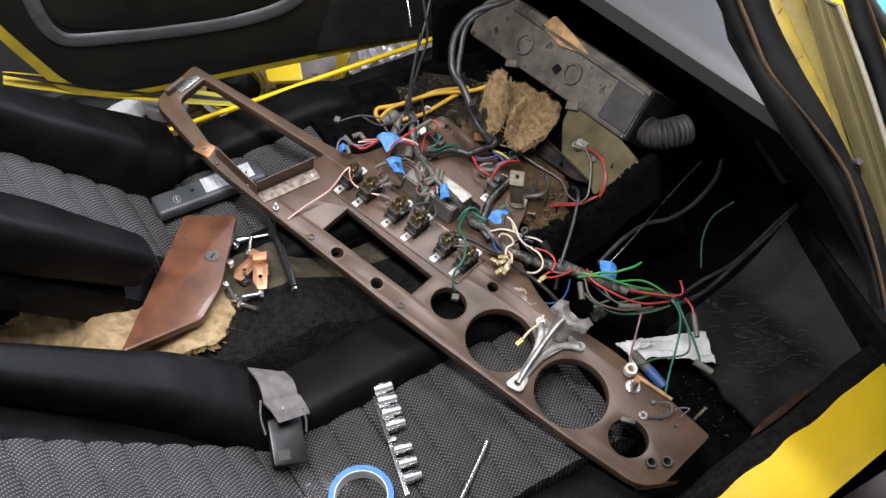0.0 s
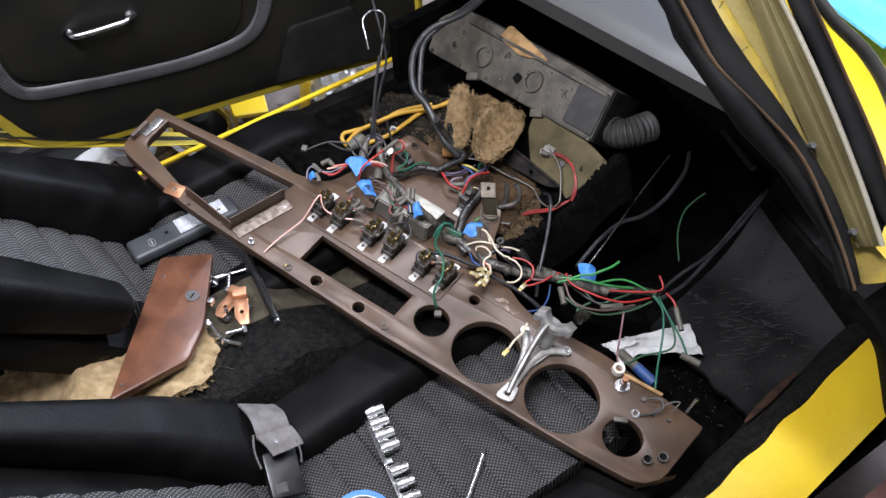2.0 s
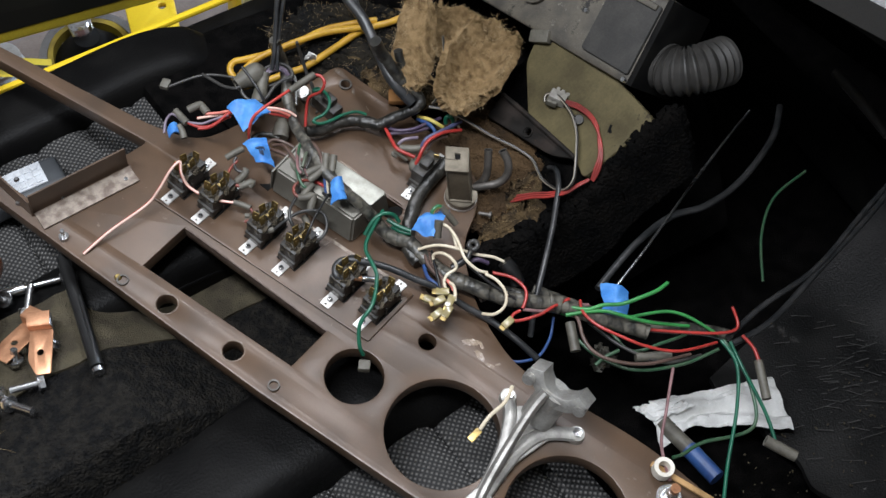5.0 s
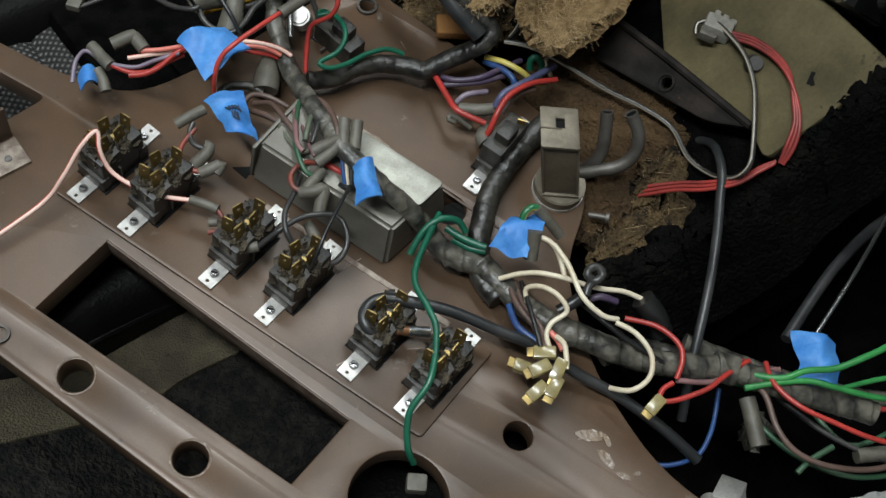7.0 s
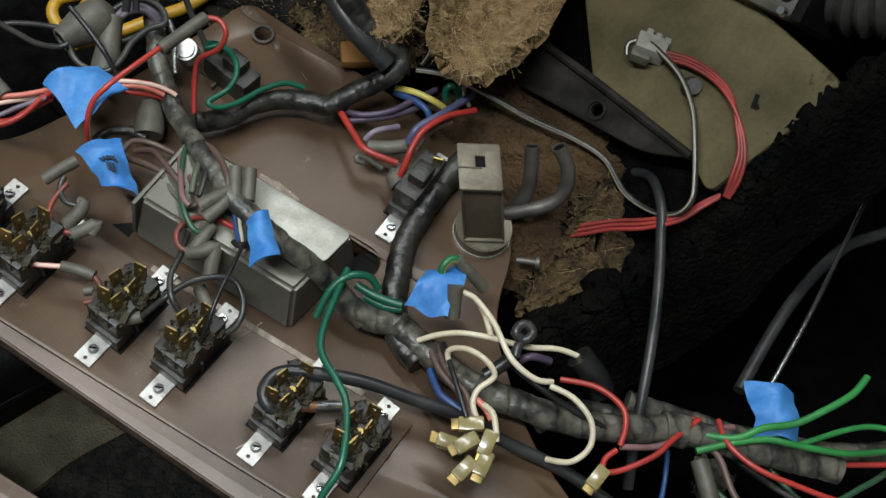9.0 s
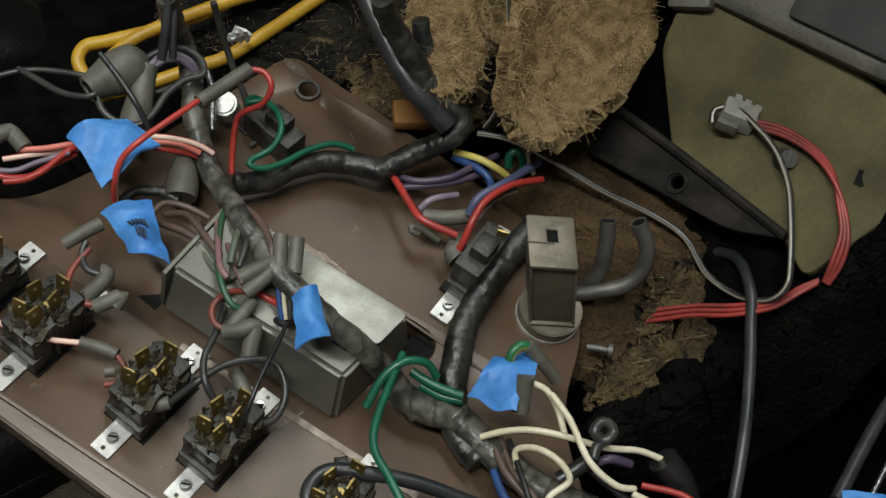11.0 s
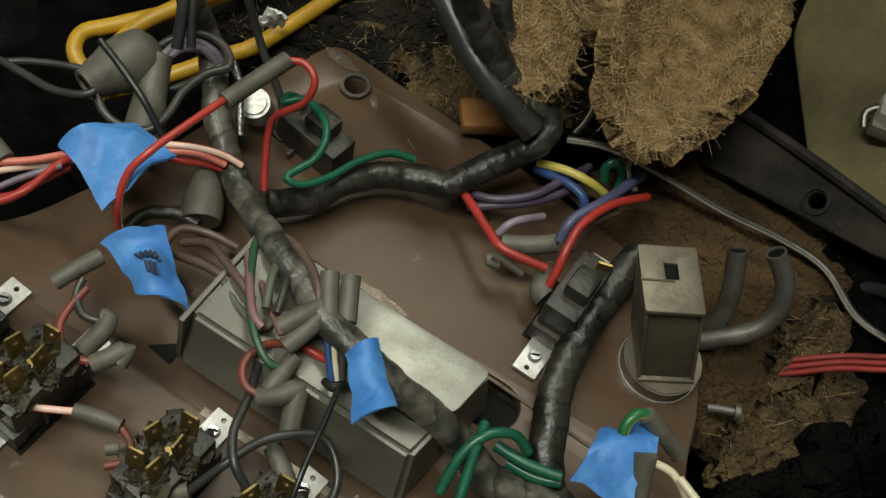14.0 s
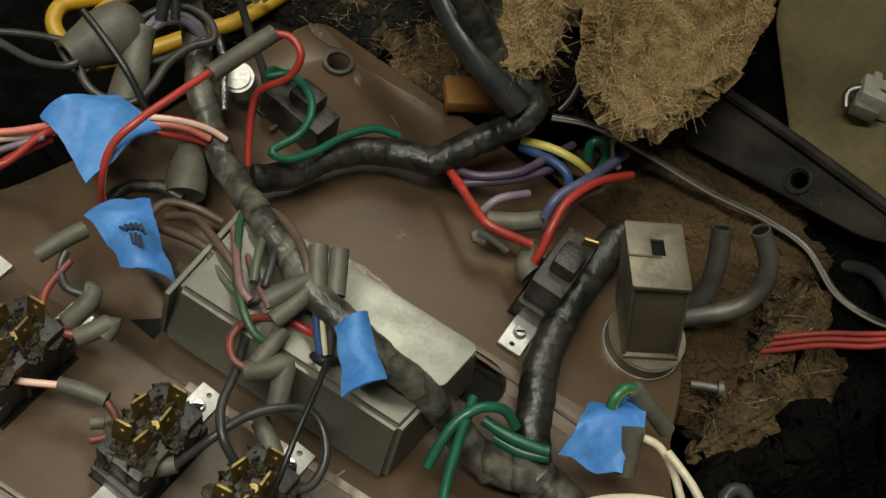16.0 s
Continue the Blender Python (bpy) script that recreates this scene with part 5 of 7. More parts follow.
cable("sleeve", 3.2, "grey_sleeve", [(-205.3, 33.3, 22), (-199.3, 30.5, 20), (-194.4, 26.9, 18)])
cable("wire", 1.4, "red_white", [(-139, 62, 8), (-145.9, 60.2, 16), (-148, 61.3, 30), (-149.1, 68.7, 41), (-146, 78.4, 47), (-142.7, 92.5, 48), (-140.4, 110.6, 45)])
cable("sleeve", 3.3, "grey_sleeve", [(-140.2, 110.6, 44), (-136.7, 124.2, 45), (-132.9, 137.8, 46)])
cable("wire", 1.4, "red", [(-133, 137.3, 46), (-127.1, 140.2, 46), (-120.6, 137.2, 44), (-121.3, 132.1, 36), (-129.8, 127.7, 26), (-129.8, 123.4, 20), (-125.9, 116.3, 12), (-121.6, 109.7, 6)])
cable("wire", 1.5, "green", [(-131.1, 147.6, 14), (-133.6, 142.6, 20), (-132.5, 137.5, 22), (-126.2, 141.9, 24), (-114.3, 135.8, 28), (-108.7, 128.3, 28), (-108.1, 120, 26), (-111.1, 111.1, 26), (-111.3, 107.4, 26), (-106, 109.8, 24), (-100.8, 119.4, 22), (-96.4, 133.2, 20), (-89.9, 144.6, 18), (-81.6, 149.6, 15)])
cable("wire", 1.3, "red_white", [(-161.8, 85.2, 26), (-155.9, 90.4, 28), (-144.8, 97.5, 28), (-135.3, 102.4, 26), (-128.4, 104.9, 22)])
cable("wire", 1.4, "pink", [(-160.5, 87.5, 24), (-152, 91.7, 26), (-141.9, 97.9, 26), (-133.2, 101.8, 22)])
cable("wire", 1.4, "red", [(-155.9, 90.1, 22), (-147.1, 93.7, 22), (-139.5, 99.1, 20), (-134, 101.9, 18)])
cable("wire", 1.3, "red_white", [(-194.1, 45.9, 28), (-185.9, 55.1, 28), (-180.3, 61.7, 27), (-174, 69.8, 26)])
cable("wire", 1.5, "red", [(-186.5, 37.4, 28), (-179.8, 44.3, 28), (-177.5, 54.5, 27), (-173.5, 67.2, 26)])
cable("wire", 1.6, "lavender", [(-174.8, 121.8, 32), (-173.6, 129.2, 33), (-168.8, 134.1, 32), (-161.8, 136.3, 28), (-156.6, 133.9, 22)])
cable("wire", 1.6, "lavender", [(-173.7, 122.5, 31), (-171.3, 128.4, 32), (-166.3, 133, 31), (-161.2, 134.3, 26)])
cable("wire", 1.5, "dark_wire", [(-226.8, 92.5, 18), (-214.1, 90.7, 22), (-197.4, 88.2, 28), (-185.6, 90.8, 32), (-183.4, 94.3, 33)])
cable("wire", 1.6, "dark_wire", [(-188.7, 98.4, 30), (-178.2, 91.4, 28), (-169.9, 91.3, 26), (-161.7, 95.6, 26), (-159.6, 103.8, 28), (-160.5, 114.1, 30), (-157.9, 124, 32), (-153.5, 131.9, 32), (-159.8, 138.3, 32), (-168.8, 138.7, 32), (-175.2, 133.5, 32), (-179.6, 125.7, 30), (-181.6, 112.7, 28), (-184.1, 105.1, 28)])
cable("wire", 1.3, "black_plastic", [(-189.8, 106.1, 44), (-177.2, 102, 42), (-164, 97.3, 38), (-154.2, 93.7, 30)])
cable("wire", 1.6, "dark_wire", [(-160.6, 149, 60), (-155.9, 150.2, 40), (-148.5, 147.8, 26), (-140.2, 145.6, 14), (-134.6, 141.8, 8)])
cable("cable", 2.6, "tape_dark", [(-150.1, 66.6, 8), (-147.9, 74.6, 10), (-139.4, 80.9, 10), (-130.1, 81.9, 10)])
cable("wire", 1.5, "brown_wire", [(-133.4, 66.8, 14), (-131.4, 72.9, 18), (-122.5, 76.1, 20), (-111.2, 78.3, 18)])
cable("wire", 1.6, "silver_chain", [(-156.9, 139.6, 24), (-149.1, 133.1, 22), (-142.9, 124.2, 20), (-137.5, 117.2, 18)])
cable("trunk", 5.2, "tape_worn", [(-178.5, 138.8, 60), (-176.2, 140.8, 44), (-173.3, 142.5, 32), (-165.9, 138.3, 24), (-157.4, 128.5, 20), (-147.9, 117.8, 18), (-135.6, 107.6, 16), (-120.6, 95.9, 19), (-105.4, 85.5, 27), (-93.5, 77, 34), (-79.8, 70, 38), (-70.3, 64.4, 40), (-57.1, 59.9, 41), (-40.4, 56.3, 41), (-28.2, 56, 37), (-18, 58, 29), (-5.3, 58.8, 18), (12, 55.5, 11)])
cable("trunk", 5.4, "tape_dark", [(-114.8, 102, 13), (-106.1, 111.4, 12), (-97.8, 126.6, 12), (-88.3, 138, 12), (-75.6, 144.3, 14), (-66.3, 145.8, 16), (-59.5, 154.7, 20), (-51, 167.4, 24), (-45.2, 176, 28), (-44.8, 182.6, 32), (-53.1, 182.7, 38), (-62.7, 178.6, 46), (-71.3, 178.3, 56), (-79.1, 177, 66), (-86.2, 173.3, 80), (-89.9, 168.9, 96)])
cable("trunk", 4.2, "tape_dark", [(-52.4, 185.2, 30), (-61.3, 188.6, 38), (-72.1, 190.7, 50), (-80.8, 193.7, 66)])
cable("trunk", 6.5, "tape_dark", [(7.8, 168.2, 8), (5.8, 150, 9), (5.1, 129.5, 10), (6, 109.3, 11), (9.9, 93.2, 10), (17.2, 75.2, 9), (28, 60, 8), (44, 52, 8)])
cable("wire", 1.5, "black_highlit", [(-37.4, 187, 24), (-22, 192, 26), (0, 195, 24), (27, 197, 21), (51, 200, 20), (70, 198, 20), (87, 186, 20), (102, 181, 24), (111, 177, 34), (116, 176, 44), (117, 181, 50), (113, 190, 54), (104, 205, 61), (96, 217, 65), (84, 229, 67), (71, 237, 66), (59, 242, 64), (52, 239, 60), (54, 234, 57)])
cable("wire", 1.1, "black_highlit", [(-56.1, 230.6, 70), (-49.6, 223.7, 62), (-43, 216.7, 54), (-38.4, 205.6, 46), (-35.5, 203.1, 44), (-34.1, 193.5, 34), (-35.9, 190.4, 26)])
cable("wire", 1.7, "purple", [(-60.2, 151.1, 12), (-48.1, 151.8, 16), (-36.9, 160.7, 18), (-31.6, 173.3, 16), (-25.9, 191.8, 10)])
cable("wire", 1.7, "purple", [(-55.5, 146.7, 10), (-44.8, 152.7, 14), (-34.9, 161.4, 15), (-26.9, 176.2, 12)])
cable("wire", 1.8, "blue_yellow", [(-42.8, 177.9, 14), (-31.6, 178.6, 18), (-21.9, 179.4, 18), (-15, 182.6, 12)])
cable("wire", 1.8, "blue_wire", [(-42.4, 176.5, 12), (-27.4, 174.4, 17), (-19.8, 171.9, 16), (-17.3, 168.3, 8)])
cable("wire", 2.0, "slate_wire", [(-19.2, 149.2, 18), (-18.9, 156, 24), (-12.8, 170.9, 24), (-6.4, 195.1, 18)])
cable("wire", 1.7, "red", [(-14, 130.2, 14), (-13.8, 135, 20), (-14.8, 142.6, 26), (-14.8, 153.6, 28), (-9.6, 169.6, 26), (-0.3, 185.5, 20)])
cable("wire", 1.7, "red", [(-60.4, 149.3, 14), (-52.4, 142.8, 18), (-43.6, 136.6, 20), (-33.8, 131.3, 22), (-17.7, 134.8, 20)])
cable("wire", 1.6, "lavender", [(-40, 142.2, 12), (-37.3, 147.4, 16), (-29.4, 157.9, 14)])
cable("wire", 1.6, "brown_wire", [(-13.8, 148.1, 18), (-13, 159.9, 22), (-7.2, 172, 20)])
cable("wire", 2.0, "green", [(-18, 188.4, 12), (-19.7, 189.8, 18), (-17.3, 192.2, 20), (-12.7, 193, 14), (-11.7, 188.7, 8)])
cable("wire", 1.275, "cream", [(-13.6, 202.3, 14), (-12.3, 194.9, 16), (-6.2, 193.5, 10)])
cable("ring", 1.6, "grey_sleeve", [(-24.9, 133.7, 10), (-31.5, 132, 14), (-37.2, 129.9, 16), (-36.5, 127.6, 15), (-33.1, 129.2, 14)])
cable("sleeve", 3.6, "grey_sleeve", [(-37.1, 140.8, 10), (-27.1, 145.6, 12), (-20.5, 151.6, 12)])
cable("sleeve", 4.2, "grey_sleeve", [(-16.9, 137.4, 12), (-15.5, 129.9, 13), (-12.6, 128.1, 13)])
cable("sleeve", 3.0, "grey_sleeve", [(-149.2, 29.9, 24), (-146, 36.7, 26), (-142.6, 45.4, 26)])
cable("wire", 1.5, "dark_wire", [(-142.8, 36.4, 24), (-141.3, 30.9, 22), (-135.1, 26.7, 22), (-127.7, 28.3, 22)])
cable("wire", 1.4, "brown_red", [(-140.4, 35, 22), (-140, 24.1, 22), (-137.3, 17.5, 22), (-131.5, 13.8, 22), (-125.9, 13.5, 22), (-121.2, 16.1, 22)])
cable("sleeve", 3.4, "grey_sleeve", [(-127.9, 17.5, 20), (-125.6, 24.6, 24), (-126.7, 28.9, 24), (-128.9, 28.2, 24)])
cable("sleeve", 3.2, "grey_sleeve", [(-121.5, 14.6, 22), (-117.7, 19.5, 24), (-115.5, 24, 24), (-115.2, 19.1, 22)])
cable("sleeve", 2.2, "grey_sleeve", [(-102, -4.3, 17), (-98.7, -1.7, 17)])
cable("wire", 1.5, "brown_wire", [(-128.3, 63.4, 18), (-113.9, 62.5, 26), (-99.7, 62.1, 28), (-90.9, 67.3, 26), (-89.6, 73.3, 24), (-93.1, 80.9, 20)])
cable("wire", 1.3, "grey_green", [(-126.6, 63.4, 18), (-108.9, 62.1, 26), (-94.2, 54.5, 30), (-83.2, 51.6, 32), (-81.6, 54.7, 32)])
cable("wire", 1.4, "green_dark", [(-99, 83.6, 22), (-104.5, 84.2, 26), (-103.2, 76.7, 30), (-92, 57.5, 36), (-82.3, 46.3, 38), (-72.9, 41.1, 36), (-67.4, 44.1, 34)])
cable("wire", 1.3, "pink_brown", [(-104.1, 76.1, 22), (-91.8, 65, 30), (-80.7, 55.3, 36), (-75.3, 51.7, 36)])
cable("sleeve", 3.2, "grey_sleeve", [(-73, 74.6, 46), (-69.3, 68.6, 44), (-65.1, 62.1, 42)])
cable("sleeve", 3.2, "grey_sleeve", [(-66.8, 77.4, 46), (-63.4, 71.2, 44), (-59.6, 64.4, 42)])
cable("sleeve", 3.4, "grey_sleeve", [(-76.4, 51.6, 40), (-72.9, 57.2, 42), (-69.1, 65, 42)])
cable("sleeve", 3.2, "grey_sleeve", [(-71.6, 47.7, 38), (-69.3, 54.4, 40), (-67.4, 61.2, 42)])
cable("wire", 1.4, "brown_red", [(-62, 56.2, 26), (-74.3, 51.8, 30), (-79.6, 45.5, 32), (-80.1, 37.4, 32), (-75.2, 32.1, 32), (-68.8, 32.4, 32)])
cable("sleeve", 3.4, "grey_sleeve", [(-70, 31.3, 32), (-64.2, 34.9, 34), (-61, 39.1, 34), (-58, 32.5, 30), (-56.1, 28.3, 28)])
cable("sleeve", 3.0, "grey_sleeve", [(-68.2, 48, 34), (-68.1, 41.6, 34), (-68.5, 33.9, 33)])
cable("wire", 1.02, "cream", [(-61.3, 59.3, 40), (-56.8, 54.1, 36), (-52.9, 50.1, 32)])
cable("wire", 1.2, "blue_wire", [(-62.8, 58.2, 40), (-58.4, 53, 36), (-54.3, 49.2, 32)])
cable("wire", 1.2, "dark_wire", [(-59.5, 61.4, 40), (-54.9, 55.5, 36), (-51.7, 51, 32)])
cable("zip_tie", 1.4, "black_plastic", [(-55.8, 47.1, 33), (-51.5, 45.6, 36), (-49, 49.9, 33)])
cable("wire", 1.0, "black_plastic", [(-50.4, 46.5, 36), (-47.5, 34.8, 40), (-44.4, 19.6, 42), (-41.8, 7.4, 38), (-41, -0.1, 30)])
cable("wire", 1.5, "dark_wire", [(-78.1, 43.1, 26), (-72.9, 30, 30), (-69.5, 17.4, 32), (-63, 9.2, 32), (-53.9, 5.6, 26)])
cable("wire", 1.5, "dark_wire", [(-71.8, -2.9, 22), (-66.2, 7.9, 30), (-62, 17.7, 32), (-56.1, 25.5, 32), (-47.6, 32, 30), (-40.5, 30.2, 28), (-34.6, 23, 26), (-34.4, 14.5, 22), (-41.5, 9.8, 18)])
cable("sleeve", 2.8, "grey_sleeve", [(-83.6, -11, 18), (-77, -6.5, 20), (-71.7, -2, 22)])
cable("sleeve", 3.2, "grey_sleeve", [(-58.6, 23.6, 22), (-51.8, 19.1, 22), (-47.6, 16, 20)])
cable("wire", 1.6, "red", [(-36.3, 54, 22), (-26.4, 57.6, 20), (-16.8, 60.6, 14)])
cable("wire", 1.5, "brown_wire", [(-36.5, 52.5, 20), (-25.7, 54.9, 17), (-15.3, 58.8, 12)])
cable("wire", 1.5, "grey_green", [(-34.7, 52.3, 18), (-26, 53.3, 16), (-16.1, 57.9, 11)])
cable("wire", 1.6, "red", [(-73, 54.4, 30), (-67.1, 54.3, 31), (-60.2, 55.1, 30), (-54.4, 58.2, 26)])
cable("wire", 1.7, "green", [(-6.3, 67.5, 26), (0.6, 35.2, 32), (7.1, 22.1, 34), (19.8, 13.8, 36), (30.1, 5.4, 36), (41, -16.3, 34), (41.2, -33.6, 26), (48.7, -45.1, 16), (55.1, -47.4, 6)])
cable("wire", 1.8, "green", [(-7.3, 42, 18), (-7.3, 53.9, 26), (-3.4, 62.9, 30), (3.9, 68.6, 28), (10.4, 68.7, 22)])
cable("wire", 2.0, "green", [(0.1, 65.7, 20), (10.4, 65.6, 20), (19.7, 67.2, 20), (23.5, 68.3, 20)])
cable("wire", 2.0, "green", [(6.2, 65.4, 14), (16.2, 65, 16), (24.5, 67.4, 18)])
cable("wire", 1.9, "green_yellow", [(38.3, 77.3, 26), (34.9, 80.8, 34), (32.3, 86.3, 40), (34, 91.3, 42), (37.9, 93.4, 40)])
cable("sleeve", 3.0, "grey_sleeve", [(36.3, 92.4, 42), (43.7, 93, 36), (53, 93.6, 28)])
cable("sleeve", 3.8, "grey_sleeve", [(42, 81.3, 40), (44.4, 76.5, 34), (47.1, 72.4, 28)])
cable("wire", 1.38, "cream", [(46.1, 82.1, 36), (52.2, 82.5, 36), (59.4, 79.1, 34), (67.4, 72.6, 30)])
cable("wire", 1.38, "cream", [(38.9, 56.8, 20), (46.1, 61.9, 26), (55.1, 65.6, 32), (66.6, 69.6, 34), (83.9, 76.2, 32), (96.6, 85.1, 28), (106.9, 89.4, 24)])
cable("wire", 1.38, "cream", [(54.4, 79, 42), (66.3, 73.1, 42), (80.6, 63.2, 40), (94.1, 62.3, 36), (101.7, 67.2, 32)])
cable("wire", 1.38, "cream", [(57.9, 52.9, 22), (53.9, 57.3, 26), (60.4, 59.8, 32), (70.3, 58.3, 36), (77.9, 55.5, 32), (74.5, 47.2, 28), (75.6, 41, 26), (80, 37.1, 24)])
cable("wire", 1.38, "cream", [(101.7, 64, 34), (113.3, 64.6, 34), (125, 60.2, 32), (130.3, 50.9, 28), (126.4, 42.4, 22), (116.7, 40.7, 14)])
cable("wire", 1.445, "cream", [(80.2, 43.1, 26), (85.4, 41.1, 28), (90.1, 35.9, 27), (93.2, 30.7, 26)])
cable("wire", 1.6, "pink", [(74.7, 44.8, 24), (81.8, 42.9, 24), (86.7, 39.5, 24)])
cable("wire", 1.6, "brown_wire", [(42.9, 60.2, 16), (54.6, 49.4, 20), (67.8, 43.4, 22), (76.4, 34.6, 24)])
cable("wire", 1.6, "brown_wire", [(45.9, 62.3, 16), (57.6, 51.4, 20), (71.2, 44.6, 22), (79.4, 34.5, 24)])
cable("wire", 1.8, "blue_wire", [(50.4, 49.8, 14), (60.3, 40.3, 18), (73.4, 38, 20)])
cable("wire", 1.3, "black_plastic", [(49.2, 62.3, 20), (62.8, 47.1, 26), (76.4, 33.7, 26)])
cable("wire", 1.9, "purple", [(83.1, 69.4, 26), (87.7, 73.9, 30), (96.4, 78.8, 26)])
cable("ring", 2.2, "dark_wire", [(81.8, 66.8, 36), (80.4, 71.3, 38), (80.9, 73.9, 40), (76.5, 74.3, 42), (76.6, 78.5, 43), (79.5, 80.6, 43), (83.2, 79.1, 42), (82.5, 74.9, 41), (80.4, 74.1, 40)])
cable("sleeve", 3.2, "black_plastic", [(74.1, 55, 28), (78.8, 63.1, 32), (81.3, 68.4, 36)])
cable("sleeve", 6.5, "black_plastic", [(106.8, 88.4, 26), (116.2, 87.6, 20), (124.2, 86.6, 10)])
cable("wire", 1.5, "black_plastic", [(82.1, 66.4, 28), (95.4, 63, 30), (112.5, 63.2, 26), (129, 66.1, 20), (145.6, 69, 14)])
cable("wire", 1.4, "red", [(104.4, 74.3, 24), (120.5, 79.1, 26), (134.4, 77.2, 26), (140.4, 70.9, 24), (142.7, 62.4, 20)])
cable("wire", 1.4, "red", [(170.2, 96.5, 16), (162.8, 78.5, 20), (158.2, 65.5, 22), (147.6, 50.8, 22), (139.8, 44.8, 22)])
cable("wire", 1.5, "pink_brown", [(143.2, 62.8, 18), (158.7, 73.7, 16), (171.4, 91.3, 14), (186.7, 104, 12)])
cable("wire", 1.4, "red", [(142.2, 59.4, 20), (139.4, 53, 20), (140.7, 46.3, 20)])
cable("wire", 1.4, "red", [(178.6, 102.1, 14), (186.4, 91.7, 18), (202.2, 87.1, 20), (221.2, 89.4, 20), (246, 95.7, 18), (272, 113, 10), (296, 150, -6)])
cable("wire", 1.8, "green_bright", [(168.5, 88.8, 14), (187.7, 95.6, 18), (197.8, 107.1, 20), (210, 117.3, 20), (219.4, 129.8, 22), (229, 146, 22), (233, 160, 20)])
cable("wire", 1.7, "green_bright", [(175.4, 82.2, 14), (188.8, 94.1, 17), (202, 104, 18), (214.4, 108.7, 18), (240, 122, 12), (268, 148, -4)])
cable("wire", 1.6, "brown_wire", [(175.9, 89.4, 10), (186, 85.3, 14), (199.4, 72.3, 14), (213.9, 67.7, 12), (232.7, 72.5, 10), (256, 90, 4), (282, 126, -6)])
cable("wire", 1.6, "green_dark", [(229.2, 83.8, 8), (222.3, 70.5, 8), (219.5, 60.8, 6)])
cable("wire", 1.3, "blue_wire", [(141, 33, -14), (150, 28.5, -11), (159.9, 30.4, -10), (168.4, 37.9, -10), (174.2, 47.8, -10), (174.4, 59.9, -10), (171.8, 72.1, -10), (166, 84, -4)])
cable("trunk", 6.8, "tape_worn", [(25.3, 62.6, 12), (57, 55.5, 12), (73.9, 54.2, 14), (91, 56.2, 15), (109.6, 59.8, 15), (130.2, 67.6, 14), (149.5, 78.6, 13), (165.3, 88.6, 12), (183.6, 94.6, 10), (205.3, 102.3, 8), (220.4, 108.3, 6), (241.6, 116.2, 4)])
cable("trunk", 4.5, "tape_dark", [(105.5, 55.8, 8), (114.9, 69.3, 8), (127.1, 77.2, 9), (148.8, 82.3, 10)])
cable("clamp", 8.5, "tape_worn", [(157.8, 84.3, 13), (163.5, 87.3, 13), (167.8, 88.9, 13)])
cable("cable", 3.0, "cable_black", [(8.6, -1, 20), (1.6, -9.3, 26), (-5.7, -4.3, 28), (-4.1, 6.5, 28), (10.6, 15.2, 28), (29.5, 23.5, 26), (53.4, 30.2, 22), (72.9, 36, 18), (98.3, 39.7, 10), (124.8, 44.2, 4), (153.5, 43.7, 0), (174.8, 42.4, -6)])
cable("ferrule", 2.6, "copper", [(8.8, -1.9, 24), (16.5, 3.2, 22)])
cable("ferrule", 2.8, "steel", [(16.5, 3.2, 22), (25.4, 10, 20)])
cable("cable", 2.6, "cable_black", [(78, 206, 0), (84, 203, 14), (95, 196, 28), (106, 180, 34), (114, 163, 32), (123, 143, 29), (134, 114, 24), (147, 80, 8), (158, 60, -12)])
cable("trunk", 5.5, "tape_worn", [(137.7, 93.1, 2), (158.8, 98.7, 0), (196, 111.1, -6), (242.2, 132.4, -10), (277.4, 157, -14), (304.6, 170.8, -18)])
cable("wire", 1.4, "red", [(166.3, 99.9, 6), (208, 102, 6), (265.8, 135.6, 2), (303.4, 166.6, 0), (291.3, 182.6, 6)])
cable("wire", 1.5, "green_bright", [(169.7, 87.8, 2), (206.8, 104.9, 4), (249.4, 148, 2), (293.9, 156.4, -4)])
cable("wire", 1.6, "green", [(297.8, 150.6, 0), (319.7, 136.7, 2), (338.3, 100.9, 0), (355.6, 49.1, -2), (375.6, -1.8, -2)])
cable("wire", 1.6, "green", [(305.4, 154, 0), (326.4, 137.4, 0), (360.7, 118.5, -10), (383.3, 101.2, -18)])
cable("wire", 1.6, "green_dark", [(299.6, 154.8, -4), (333.9, 135.5, -6), (358.4, 101.2, -12), (328.5, 60, -8), (319.9, 40.2, -4), (313.6, 29.9, 0)])
cable("wire", 1.5, "green_dark", [(185, 80.3, -4), (217, 74.2, -4), (249.7, 82.8, -4), (280.5, 112.8, -6), (300.4, 146.5, -8)])
cable("wire", 1.5, "green_dark", [(209.3, 103, -2), (237.5, 95.1, -2), (257.1, 119.1, -2), (270, 142, -8)])
cable("wire", 1.5, "dark_wire", [(194, 95.8, 0), (228.8, 93, 0), (266.2, 102.8, -2), (290, 132, -8)])
cable("wire", 1.4, "pink_brown", [(275.6, 101.7, 0), (289, 64.3, 0), (300.4, 33, 2), (320.6, 7.8, 6)])
cable("sleeve", 4.0, "grey_sleeve", [(244, 92, -2), (268.3, 112.5, -2)])
cable("sleeve", 4.0, "grey_sleeve", [(334.2, 155.1, -4), (356.6, 128.8, -8)])
cable("sleeve", 4.5, "grey_sleeve", [(180.8, 85.9, 0), (198.4, 67.2, -4)])
cable("wire", 1.6, "red", [(311.1, 166.4, 0), (326.3, 161.8, -2), (339, 149.5, -4)])
cable("sleeve", 5.0, "grey_sleeve", [(373.2, 99.3, -18), (401.6, 102.7, -20)])
